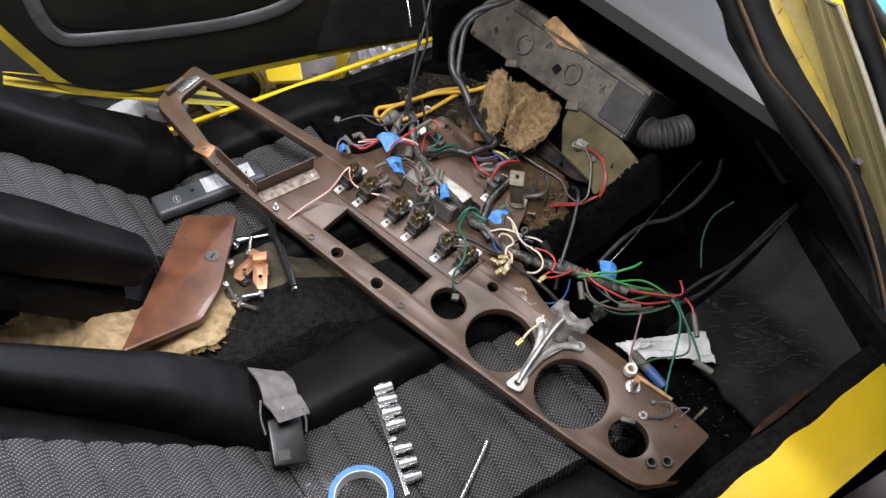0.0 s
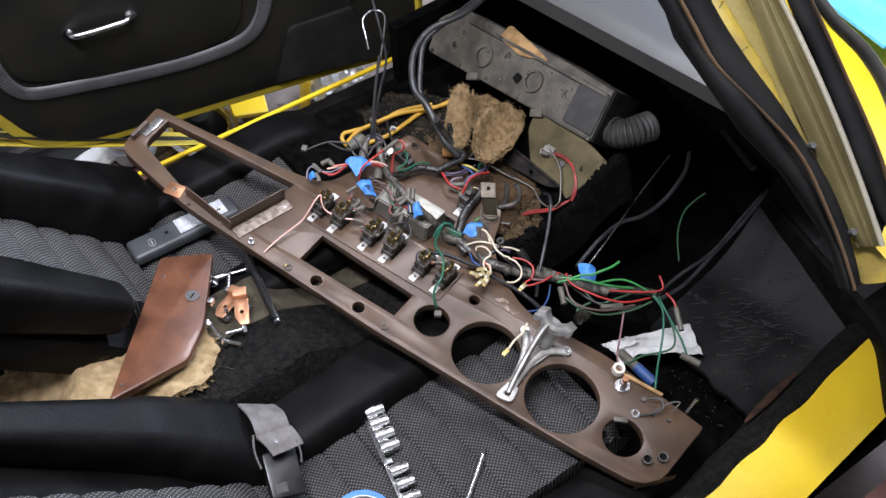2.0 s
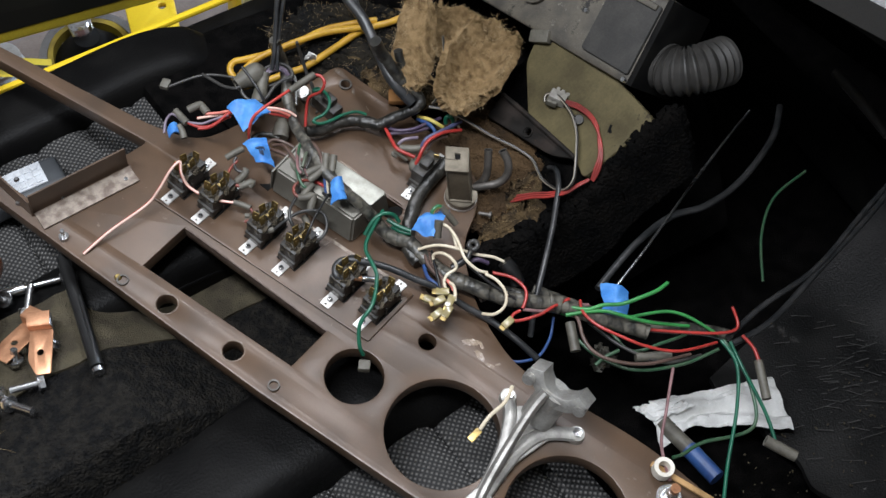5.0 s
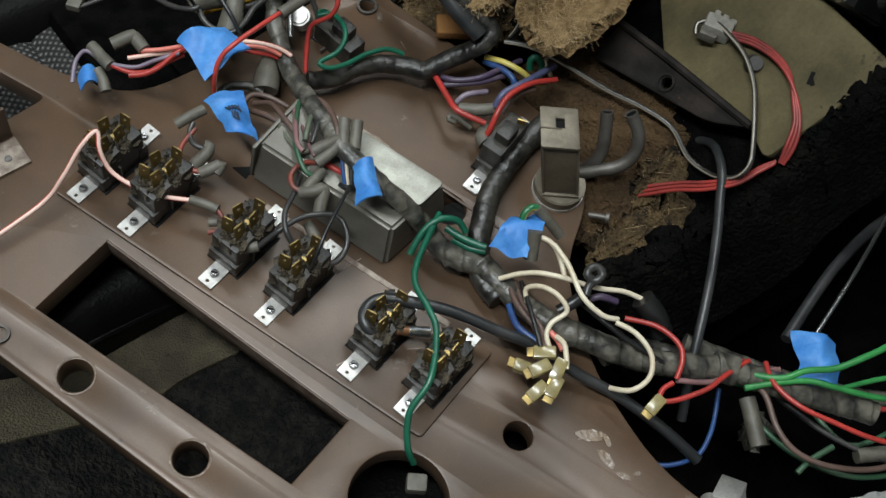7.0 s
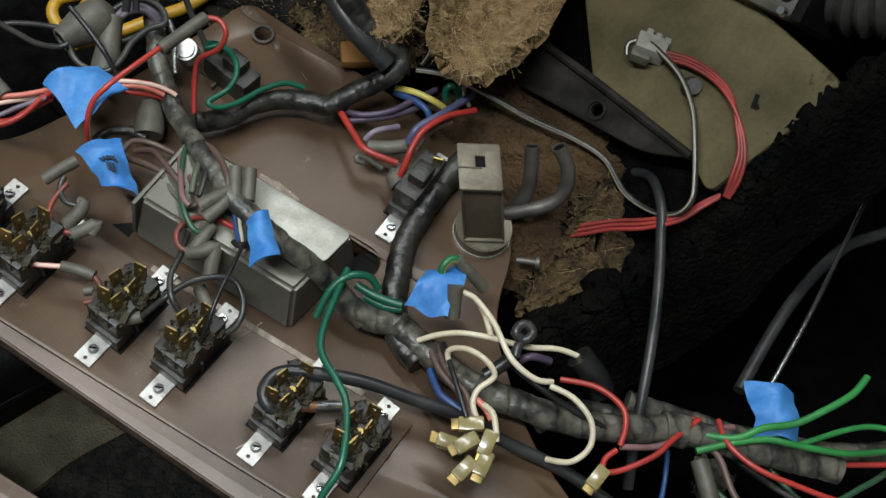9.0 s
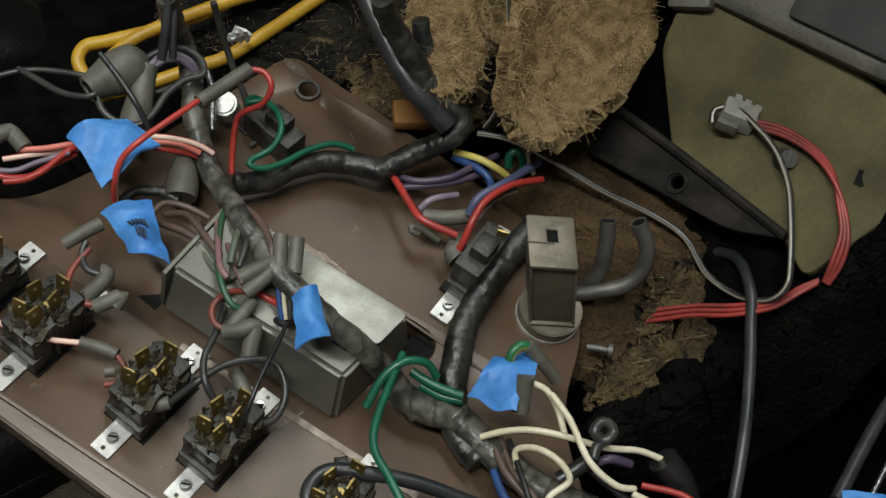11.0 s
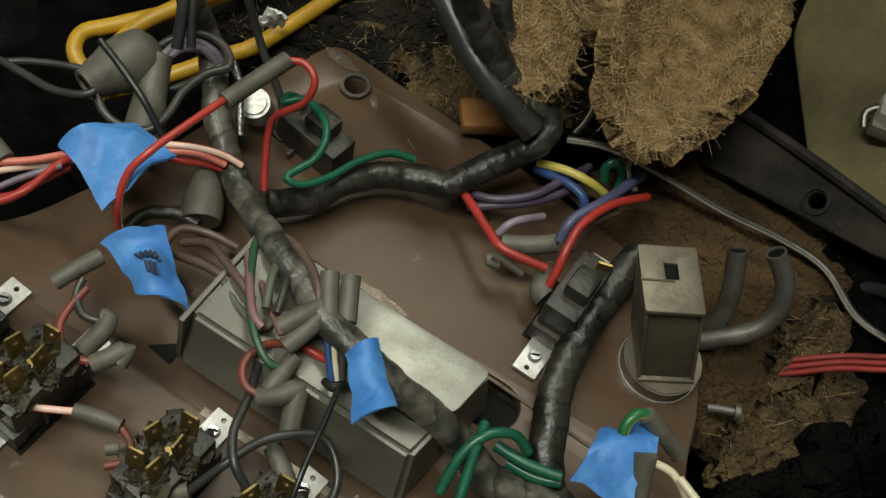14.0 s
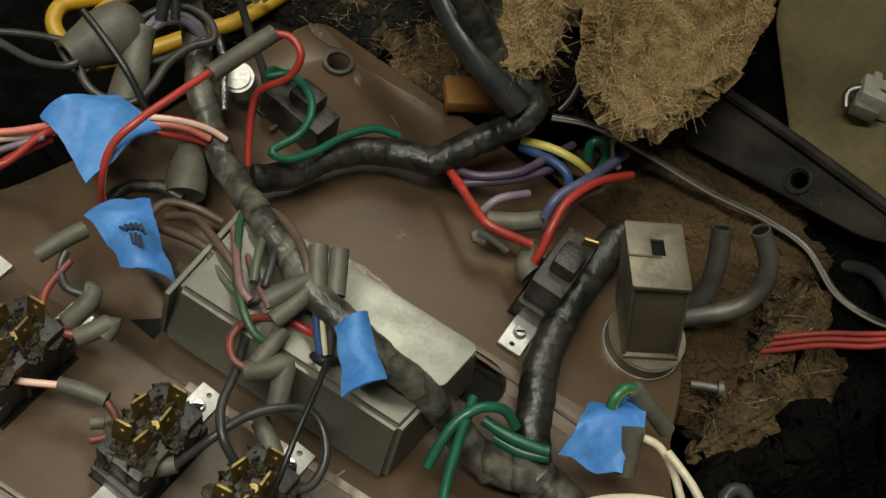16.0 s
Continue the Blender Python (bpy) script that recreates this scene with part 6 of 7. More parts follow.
cable("cable", 3.2, "cable_black", [(183.9, 129.6, 0), (188.9, 188.2, 0), (201.5, 235.5, 0), (223.3, 267.5, 0), (237.6, 314.7, 0), (240.3, 376.6, 0), (229.9, 416.5, 0)])
cable("cable", 1.3, "steel", [(196.2, 137.4, 2), (199.6, 193.3, 4), (201.3, 268.6, 6), (204.6, 335, 8), (208.2, 385.1, 8)])
cable("cable", 3.0, "cable_black", [(308.2, 159.6, -10), (327.7, 203.9, -10), (342.5, 286.9, -8), (355.4, 357, -4), (362.5, 422, 0)])
cable("cable", 2.6, "cable_black", [(301.8, 161.6, -8), (314.2, 210.3, -8), (337.8, 275.6, -6), (349.7, 357.4, -2), (360.7, 424.3, 2)])
cable("wire", 1.3, "green_dark", [(302.8, 233.5, -10), (279.9, 275.1, -6), (271.8, 316.8, -2), (283.5, 359.1, 2)])
cable("cable", 5.0, "cable_black", [(-140.4, 411.3, 130), (-155.1, 344.3, 122), (-182.9, 298.5, 110), (-183.5, 254.2, 96), (-156.1, 212.7, 80), (-122.5, 201.8, 66), (-76.7, 176.1, 50), (-47.4, 172.6, 36)])
cable("cable", 4.0, "cable_black", [(-149.1, 410.8, 124), (-166.3, 340.4, 114), (-180.5, 283, 102), (-164.5, 244.4, 84), (-140.5, 211.6, 68), (-99.9, 192.7, 54)])
cable("wire", 1.8, "cable_black", [(-246.6, 229.1, 190), (-215.8, 208.1, 160), (-194.5, 191.7, 130), (-186.7, 168.7, 100), (-177.8, 145.1, 64), (-165.3, 125.3, 40)])
cable("wire", 2.2, "cable_black", [(-207.5, 193.9, 130), (-191.2, 161.8, 96), (-175, 134.9, 56), (-169, 121.9, 40)])
cable("wire", 1.4, "steel", [(-217.2, 179.1, 150), (-228.5, 188.6, 160), (-244.4, 203.1, 172), (-242, 220.1, 178), (-228.1, 232.5, 170), (-218.9, 221.7, 150), (-206.2, 194.1, 110)])
cable("wire", 1.4, "dark_wire", [(-244.2, 64.8, 14), (-224.5, 93.1, 18), (-192.9, 106.3, 24), (-169.2, 114.1, 24), (-158.1, 136.4, 26)])
cable("cable", 3.4, "orange_cable", [(-118, 275, 14), (-128, 256, 12), (-145, 232, 9), (-158, 190, 4), (-166, 168.4, 0), (-174, 156.8, -2), (-188.7, 138.3, -8), (-205, 119, -12)])
cable("cable", 3.2, "orange_cable", [(-140, 250, 12), (-172, 213, 10), (-187, 178, 8), (-200, 157, 6), (-214, 139, 4), (-221, 130, 3), (-219, 122, 1), (-211, 119, -3), (-200, 120, -8)])
cable("cable", 3.2, "orange_cable", [(-136, 240, 14), (-170, 205, 13), (-197.7, 156.1, 10), (-207.2, 138.4, 3), (-211, 126, -6)])


for mat, r, pts in (("brown_wire", 1.5, [(-128, 70, 16), (-118, 71, 24), (-108, 66, 30), (-98, 61, 33), (-91, 58, 33)]),
                    ("pink_brown", 1.4, [(-104, 74, 28), (-98, 66, 33), (-92, 58, 37), (-86, 51, 39), (-81, 49, 39)]),
                    ("grey_green", 1.5, [(-92, 74, 34), (-90, 68, 38), (-87, 61, 39), (-84, 55, 39)]),
                    ("dark_wire", 1.4, [(-88, 74, 35), (-85, 68, 39), (-82, 61, 40), (-80, 55, 40)]),
                    ("brown_wire", 1.6, [(-100, 84, 30), (-92, 82, 36), (-82, 76, 41), (-74, 69, 44), (-70, 64, 43)])):
    cable("wire", r, mat, pts)


def tape_flag(points, h, seed, ink=False):
    """A folded, crumpled flag of masking tape round a lead: four corners in millimetres."""
    a, b, c, d = [Vector((x / 1000, y / 1000, h / 1000)) for x, y in points]

    pick = random.Random(seed)
    folds = [(pick.uniform(0, math.pi), pick.random()) for i in range(5)]

    def side(s, t, lift=0.0):
        p = (a * (1 - s) + b * s) * (1 - t) + (d * (1 - s) + c * s) * t
        q = p * 60 + Vector((seed * 3.7, 0, 0))
        k = noise.noise(q) * 0.0036 + sum(0.0024 * abs(((p.x * math.cos(a) + p.y * math.sin(a)) * 62 + b) % 1.0 - 0.5) for a, b in folds)
        return p + Vector((noise.noise(q * 1.7) * 0.002, noise.noise(q * 1.9 + Vector((5, 0, 0))) * 0.002, k + 0.006 * math.sin(math.pi * s) + lift))

    ob = part("tape_flag", sheet(lambda s, t: side(s, t), 40, 32, 0.0008), "blue_tape", harness, "crumpled blue masking tape flag")
    if ink:
        for s0, t0, n in ((0.30, 0.42, 5), (0.34, 0.62, 3)):
            for i in range(n):
                p, q = side(s0 + 0.085 * i, t0, 0.0024), side(s0 + 0.085 * i + 0.02, t0 + 0.13, 0.0024)
                part("ink_bar", sweep([p, (p + q) / 2, q], 0.0006, 5, 0.004), "ink", ob)
    return ob


tape_flag([(-178, 69), (-165, 92), (-144, 88), (-150, 57)], 29, 1)
tape_flag([(-145, 50), (-131, 64), (-106, 45), (-124, 41)], 25, 2, True)
tape_flag([(-53, 55), (-48, 62), (-31, 45), (-38, 34)], 44, 3)
tape_flag([(25, 64), (27, 84), (42, 98), (46, 68)], 29, 4)
tape_flag([(184, 134), (207, 142), (220, 118), (200, 110)], 0, 5)
tape_flag([(-213, 27), (-209, 34), (-199, 29), (-204, 19)], 16, 6)


def spade(x, y, z, rz, rx=0):
    m = at(x / 1000, y / 1000, z / 1000, rx, 0, rz)
    ob = part("spade_sleeve", box(0.0068, 0.0120, 0.0044, m, 0.0014), "clear_sleeve", harness, "yellowed clear spade sleeve")
    part("spade", box(0.0052, 0.010, 0.0016, m @ at(0, -0.004, 0.0018), 0.0004), "brass", ob)


for row in ((80, 33, 22, -60, 10), (75, 20, 21, -75, -8), (82, 23, 24, -30, 0), (90, 29, 23, 8, 15), (87, 14, 19, -15, 0), (93, 20, 21, 5, 5), (140, 42, 20, -10, 0)):
    spade(*row)

cable("trunk", 6.0, "tape_worn", [(-8, 59.5, 19), (3, 57, 14), (14, 58, 12.5), (30, 61.5, 12), (50, 57, 12)])
for k in (-1, 0, 1):
    cable("wire", 1.1, "aged_red", [(66, 240 + k, 62), (72 + k, 240 - 1.5 * k, 64), (84 + k, 239 - 2 * k, 69), (98 + k, 234 - 2 * k, 73), (110 + k, 226 - 2 * k, 74), (120 + 2 * k, 215 - k, 71), (127 + 2 * k, 205 - k, 67), (130 + 2 * k, 196, 60), (131 + k, 190, 52)])
    cable("wire", 1.1, "aged_red", [(128, 190 - k, 50), (123, 183 - 2 * k, 47), (117, 176 - 2.5 * k, 39), (104, 170 - 3 * k, 28), (90, 167 - 3 * k, 17), (77 + k, 162 - 2.5 * k, 6), (60 + k, 156 - 2 * k, -10)])
part("plug_block", box(0.016, 0.011, 0.010, at(0.0625, 0.242, 0.056, 0, 0, 10), 0.0015), "plug_grey", harness, "grey plastic plug block")
for k in range(3):
    part("plug_tooth", box(0.0034, 0.004, 0.008, at(0.0585 + 0.005 * k, 0.2485, 0.057, 0, 0, 10), 0.0008), "plug_grey", harness)
part("plug_tail", box(0.010, 0.006, 0.006, at(0.060, 0.236, 0.056, 0, 0, 10), 0.001), "grey_sleeve", harness)
part("grommet", rod(0.0055, 0.006, at(0.090, 0.232, 0.061, 30, 0, 20), 0.004), "hose_rubber", harness)


def rubber_cap(points, radii):
    n = len(radii) - 1

    def width(k):
        i = min(int(k * n), n - 1)
        return (radii[i] + (radii[i + 1] - radii[i]) * (k * n - i)) / radii[0]

    spine = [(x / 1000, y / 1000, z / 1000) for x, y, z in points]
    ob = part("rubber_cap", sweep(spine, radii[0] / 1000, 22, 0.0016, 1.0, width), "grey_sleeve", harness, "grey rubber bulb cap")
    tip = Matrix.Translation(spine[0]) @ (Vector(spine[0]) - Vector(spine[1])).to_track_quat("Z", "Y").to_matrix().to_4x4()
    part("cap_lip", pipe(radii[0] / 1000 + 0.0003, radii[0] / 1000 - 0.0014, 0.0022, tip @ at(0, 0, -0.0008)), "grey_sleeve", ob)
    part("cap_bore", rod(radii[0] / 1000 - 0.0014, 0.0003, tip), "black_rubber", ob)


rubber_cap([(-189, 97, 29), (-187, 104, 29.5), (-183, 115, 30), (-179, 124, 30)], (6.0, 8.0, 10.0, 10.5, 10.2, 4.0))
rubber_cap([(-175, 119.5, 32), (-170.4, 108, 26), (-166.1, 98.7, 20), (-164, 94, 15)], (4.6, 5.0, 5.8, 6.8, 7.6, 8.0))
rubber_cap([(-141.9, 102.4, 14), (-136.4, 93.7, 12), (-130.5, 83.6, 10)], (3.0, 4.4, 6.4, 7.4, 7.6, 7.0))
part("bulb_holder", rod(0.0066, 0.010, at(-0.1433, 0.1370, 0.008, 20, 0, 0), 0.0060, 24, None, 0.0012), "zinc", harness, "bright bulb holder")
part("green_plug", box(0.010, 0.009, 0.008, at(0.062, -0.056, 0.004, 0, 0, 30), 0.0015), "grey_sleeve", harness, "grey plug on a green lead")
part("lead_end", box(0.008, 0.010, 0.005, at(-0.248, 0.065, 0.012, 0, 0, 20), 0.001), "grey_sleeve", harness)


# ---- fibrous underfelt ----
def felt(name, m, cx, cy, rx, ry, turn, height, mat, label, seed, hairs, thick=0.007, rough=0.5, hair=0.008):
    """A torn, hairy piece of felt. height(x, y) in its own disc coordinates gives the lift."""
    ob = thing(name, m, label, "underfelt", "pieces of underfelt")
    ca, sa = math.cos(radians(turn)), math.sin(radians(turn))

    def top(s, t):
        x, y = 2 * s - 1, 2 * t - 1
        px, py = x * math.sqrt(1 - y * y / 2), y * math.sqrt(1 - x * x / 2)
        ang = math.atan2(py, px)
        k = 1 + 0.20 * rough * noise.noise(Vector((math.cos(ang) * 2, math.sin(ang) * 2, seed))) + 0.16 * rough * noise.noise(Vector((math.cos(ang) * 6, math.sin(ang) * 6, seed + 3)))
        qx, qy = px * k * rx, py * k * ry
        w = Vector((cx + qx * ca - qy * sa, cy + qx * sa + qy * ca, 0))
        bump = 0.0055 * noise.noise(w * 45 + Vector((0, 0, seed))) + 0.0034 * noise.noise(w * 140) + 0.0016 * noise.noise(w * 380)
        return Vector((w.x, w.y, height(px, py) + bump))

    part("felt", sheet(top, 48, 48, thick), mat, ob)
    rng = random.Random(seed)
    spots = []
    for i in range(hairs):
        a, b = rng.random(), rng.random()
        if rng.random() < 0.10:
            a = rng.choice((0.0, 1.0))
        elif rng.random() < 0.10:
            b = rng.choice((0.0, 1.0))
        spots.append((top(a, b), (a - 0.5, b - 0.5, 0.5)))
    tagged(part("hairs", fibres(spots, hair, 0.00011, rng), "fibre", ob), kind="stuff")
    return ob


felt("hanging_underfelt", DASH, -0.019, 0.235, 0.027, 0.054, 8, lambda x, y: 0.030 + 0.026 * x * x + 0.012 * (y + 1) + 0.034 * max(0, -y - 0.40), "jute", "torn tan jute underfelt hanging over the console", 11, 2400, 0.007, 0.6, 0.0034)
felt("hanging_underfelt", DASH, -0.077, 0.218, 0.020, 0.046, 29, lambda x, y: 0.052 + 0.016 * (y + 1) - 0.018 * x * x, "jute", "curled tan jute underfelt beside the harness", 12, 1500, 0.009, 0.7, 0.0034)
felt("hanging_underfelt", DASH, -0.052, 0.268, 0.050, 0.024, 8, lambda x, y: 0.034 + 0.012 * y - 0.006 * x * x, "jute", "tan jute underfelt below the heater", 13, 1500, 0.01, 0.5, 0.0026)
bed = thing("tunnel_underfelt", DASH, "dirty brown underfelt on the tunnel top beside the console", "underfelt", "pieces of underfelt")
BED_IN, BED_OUT = [Vector(p) for p in ((-0.030, 0.186, -0.003), (0.034, 0.158, -0.003), (0.058, 0.118, -0.010))], [Vector(p) for p in ((0.000, 0.240, 0.016), (0.112, 0.226, 0.024), (0.074, 0.130, -0.014))]


def bed_top(s, t):
    def along(row):
        return row[0].lerp(row[1], s / 0.55) if s < 0.55 else row[1].lerp(row[2], (s - 0.55) / 0.45)

    p = along(BED_IN).lerp(along(BED_OUT), t)
    rag = 0.012 * noise.noise(Vector((s * 9, 3, 1))) * t
    return p + Vector((rag, rag, 0.007 * noise.noise(p * 38) + 0.003 * noise.noise(p * 120) + 0.0015 * noise.noise(p * 340)))


part("felt", sheet(bed_top, 60, 50, 0.006), "jute_brown", bed)
wisp = random.Random(41)
tagged(part("hairs", fibres([(bed_top(wisp.random(), 0.2 + 0.8 * wisp.random()), (0, 0, 1)) for i in range(600)], 0.0032, 0.00011, wisp), "fibre_dull", bed), kind="stuff")
felt("tunnel_underfelt", DASH, 0.088, 0.190, 0.040, 0.012, 68, lambda x, y: 0.010 + 0.004 * y + 0.006 * x, "jute_dark", "frayed brown underfelt edge on the tunnel", 15, 120, 0.006, 0.9, 0.004)
felt("tunnel_underfelt", DASH, 0.100, 0.164, 0.056, 0.014, 58, lambda x, y: 0.004 + 0.012 * x, "jute_dark", "frayed brown felt strip along the carpet fold", 22, 120, 0.006, 0.9, 0.004)
felt("ragged_carpet", DASH, -0.120, 0.226, 0.105, 0.046, 22, lambda x, y: 0.010 * y + 0.0035 * abs(math.sin(15 * y + 2 * noise.noise(Vector((x * 4, y * 3, 1))))), "carpet_fold", "ragged black and brown carpet behind the console", 16, 900, 0.007, 0.7, 0.004)
felt("ragged_carpet", DASH, -0.080, 0.206, 0.036, 0.018, 20, lambda x, y: 0.002 + 0.005 * y, "jute_dark", "brown backing showing through the torn carpet", 19, 260, 0.006, 0.8, 0.003)
felt("tunnel_underfelt", CAR, -0.500, 0.125, 0.110, 0.078, -18, lambda x, y: 0.600 + 0.012 * math.sin(3 * x) + 0.014 * y + 0.022 * math.exp(-((x - 0.3 - 0.3 * y) / 0.22) ** 2), "jute_lit", "tan jute underfelt lying on the tunnel", 17, 700, 0.010, 0.8, 0.012)
felt("tunnel_underfelt", CAR, -0.374, 0.092, 0.082, 0.070, -28, lambda x, y: 0.602 + 0.008 * math.sin(4 * x), "jute_lit", "tan jute underfelt under the glovebox lid", 18, 500, 0.010, 0.6, 0.009)
lone("paper_scrap", sheet(lambda s, t: (-0.1675 + 0.009 * s + 0.004 * t, 0.1685 + 0.003 * t + 0.008 * s * (1 - t), 0.010 + 0.012 * t + 0.004 * noise.noise(Vector((s * 4, t * 4, 2)))), 14, 14, 0.0008), "paper", DASH, "scrap of crumpled white paper behind the console", "paper")
lone("wood_chip", box(0.024, 0.014, 0.006, at(-0.070, 0.191, 0.004, 0, 0, 35), 0.001), "wood_orange", DASH, "orange-brown wood offcut behind the console", "wood scrap")

# ---- heater box with its hose: x along it, y up its face, z towards the eye ----
HEATER = Matrix(((0.5988, 0.4867, -0.6358, 0.2776), (-0.7865, 0.5077, -0.3521, 0.1449), (0.1513, 0.7108, 0.6869, 0.7213), (0, 0, 0, 1)))
heater = thing("heater_box", HEATER, "grimy black plastic heater box with two round blanks", "heater")
part("case", plate([rounded([(-0.365, -0.030, 0.006), (-0.002, -0.038, 0.004), (0.000, 0.036, 0.004), (-0.10, 0.044, 0.01), (-0.335, 0.050, 0.01), (-0.372, 0.02, 0.01)])], 0.060, 0.003, at(0, 0, 0.0)), "heater_plastic", heater)
part("upper_ledge", box(0.30, 0.005, 0.006, at(-0.155, 0.034, 0.0, 0, 0, -2), 0.001), "heater_plastic", heater)
part("end_flange", box(0.006, 0.080, 0.064, at(0.004, 0.0, -0.060), 0.001), "black_rubber", heater)
part("side_panel", plate([rounded([(-0.060, -0.030, 0.002), (-0.004, -0.032, 0.002), (-0.003, 0.030, 0.002), (-0.058, 0.034, 0.002)])], 0.004, 0.001, at(0, 0, 0.0035)), "heater_panel", heater, "dark felt side panel")
for x, y in ((-0.140, 0.0), (-0.250, 0.0)):
    blank = part("round_blank", pipe(0.0175, 0.0135, 0.0045, at(x, y, 0.0)), "heater_plastic", heater)
    part("blank_face", rod(0.0130, 0.0015, at(x, y, 0.0), None, 28, None, 0.0005), "heater_plastic", blank)
part("gasket_scrap", plate([rounded([(-0.235, 0.036, 0.004), (-0.185, 0.026, 0.006), (-0.130, 0.036, 0.004), (-0.170, 0.048, 0.004), (-0.225, 0.060, 0.006)])], 0.004, 0.001, at(0, 0, 0.004)), "balsa", heater, "torn tan gasket scrap")
part("blot", plate([rounded([(-0.182, -0.010, 0.004), (-0.168, -0.016, 0.004), (-0.162, -0.002, 0.005), (-0.176, 0.002, 0.004)])], 0.0006, 0, at(0, 0, 0.0004)), "black_rubber", heater)
for x, y in ((-0.255, -0.036), (-0.110, -0.040)):
    part("clip", box(0.022, 0.012, 0.008, at(x, y, -0.004, 0, 0, 20), 0.002), "grey_sleeve", heater)
for x, y in ((-0.075, 0.0), (-0.200, -0.020), (-0.005, -0.038)):
    part("screw", rod(0.0028, 0.003, at(x, y, 0), 0.002, 12), "steel", heater)
hose = thing("heater_hose", HEATER, "ribbed black rubber elbow hose on the heater box", "hose")
part("collar", rod(0.0200, 0.034, at(-0.024, -0.012, -0.030, 0, 90, 0), 0.021, 28), "hose_rubber", hose)
part("clamp", pipe(0.0222, 0.0200, 0.007, at(-0.004, -0.012, -0.030, 0, 90, 0)), "steel", hose, "worm-drive hose clamp")
part("clamp_screw", box(0.008, 0.006, 0.014, at(0.000, 0.010, -0.022), 0.001), "steel", hose)
path = smooth_path([(-0.002, -0.012, -0.030), (0.012, -0.014, -0.030), (0.026, -0.009, -0.032), (0.036, 0.002, -0.042), (0.040, 0.014, -0.060)], 0.002)
bend = [tuple(p) for p in path]
part("bellows", sweep(bend, 0.0205, 24, 0.0015, 1.0, lambda k: 1.0 + 0.09 * math.cos(k * math.tau * 13)), "hose_rubber", hose, "ribbed rubber bellows")

# ---- things on the tunnel and seats, in the car's axes ----
LID = CAR @ at(-0.335, 0.118, 0.634, 3, 3, 0)
lid = thing("glovebox_lid", LID, "polished walnut glovebox lid with a chrome lock", "glovebox lid")
lid_shape = rounded([(0.043, 0.099, 0.004), (0.104, 0.066, 0.008), (0.029, -0.038, 0.010), (-0.012, -0.072, 0.008), (-0.121, -0.071, 0.004)])
part("board", plate([lid_shape], 0.014, 0.002, ONE), "walnut", lid, "glossy walnut board")
lock = part("lock", rod(0.0105, 0.003, at(0.045, 0.014, 0.0), 0.0095, 28), "chrome", lid, "chrome lock barrel")
part("keyway", box(0.009, 0.0018, 0.0006, at(0.045, 0.014, 0.003, 0, 0, 30)), "black_rubber", lock)
part("catch", box(0.010, 0.008, 0.010, at(0.062, -0.004, -0.010, 0, 0, 30), 0.002), "chrome", lid)
for x, y in ((-0.10, -0.060), (0.06, 0.045), (0.03, 0.07)):
    part("pin", rod(0.0022, 0.002, at(x, y, 0), 0.0014, 10), "steel", lid)


def loose_bolt(x, y, z, rz, length=0.026, tilt=78):
    ob = thing("bolt", CAR @ at(x, y, z, 0, tilt, rz), "bright zinc hex bolt lying on the tunnel carpet", "bolt", "loose bolts")
    part("shank", rod(0.0030, length, ONE, None, 12), "steel", ob)
    part("head", rod(0.0058, 0.0045, at(0, 0, -0.0045), None, 6), "chrome", ob)
    part("washer", pipe(0.0072, 0.0034, 0.0014, ONE), "steel", ob)


for row in ((-0.246, 0.164, 0.598, 210, 0.014, 30), (-0.236, 0.140, 0.598, 55), (-0.232, 0.094, 0.598, 70, 0.03), (-0.264, 0.098, 0.600, 20, 0.012, 20), (-0.288, 0.078, 0.598, 100, 0.02, 40), (-0.256, 0.066, 0.598, 170, 0.024), (-0.284, 0.062, 0.598, -60, 0.026), (-0.292, 0.100, 0.606, 120, 0.012, 60)):
    loose_bolt(*row)
for x, y, rz, tilt in ((-0.252, 0.112, 28, 8), (-0.240, 0.094, 62, -10)):
    brk = thing("small_bracket", CAR @ at(x, y, 0.604, 0, tilt, rz), "copper-coloured folded steel bracket among the bolts", "bracket", "small brackets")
    part("strap", plate([rounded([(-0.026, -0.009, 0.002), (0.014, -0.010, 0.002), (0.016, 0.009, 0.002), (-0.012, 0.010, 0.004), (-0.026, 0.003, 0.003)]), circle(-0.006, 0, 0.0032, 14)], 0.0016, 0.0003, at(0, 0, 0.002)), "copper_bracket", brk)
    part("fold", box(0.0016, 0.019, 0.010, at(0.0155, 0, 0.001), 0.0003), "copper_bracket", brk)
    part("foot", box(0.012, 0.019, 0.0016, at(0.0215, 0, 0.010), 0.0003), "copper_bracket", brk)
pen = thing("penlight", CAR, "slim black metal penlight resting on the tunnel", "penlight")
part("barrel", sweep([(-0.186, 0.172, 0.603), (-0.198, 0.110, 0.600), (-0.210, 0.052, 0.597)], 0.0058, 14, 0.01), "black_plastic", pen)
part("clip", sweep([(-0.192, 0.120, 0.608), (-0.202, 0.075, 0.605), (-0.207, 0.058, 0.602)], 0.0014, 8, 0.01, 0.5), "black_plastic", pen)
part("tip", rod(0.0052, 0.004, CAR.inverted() @ CAR @ at(-0.2105, 0.050, 0.597, 95, 0, -12)), "steel", pen)
ratchet = thing("ratchet", CAR, "small chrome ratchet handle on the seat edge", "ratchet")
part("grip", sweep([(-0.250, 0.178, 0.592), (-0.226, 0.171, 0.592)], 0.0052, 12, 0.01), "chrome", ratchet)
part("shaft", sweep([(-0.226, 0.171, 0.592), (-0.192, 0.158, 0.594)], 0.0026, 10, 0.01), "steel", ratchet)
part("head", rod(0.0075, 0.008, at(-0.190, 0.157, 0.590)), "chrome", ratchet)

TORCH = CAR @ at(-0.225, 0.300, 0.566, 0, 0, -4)
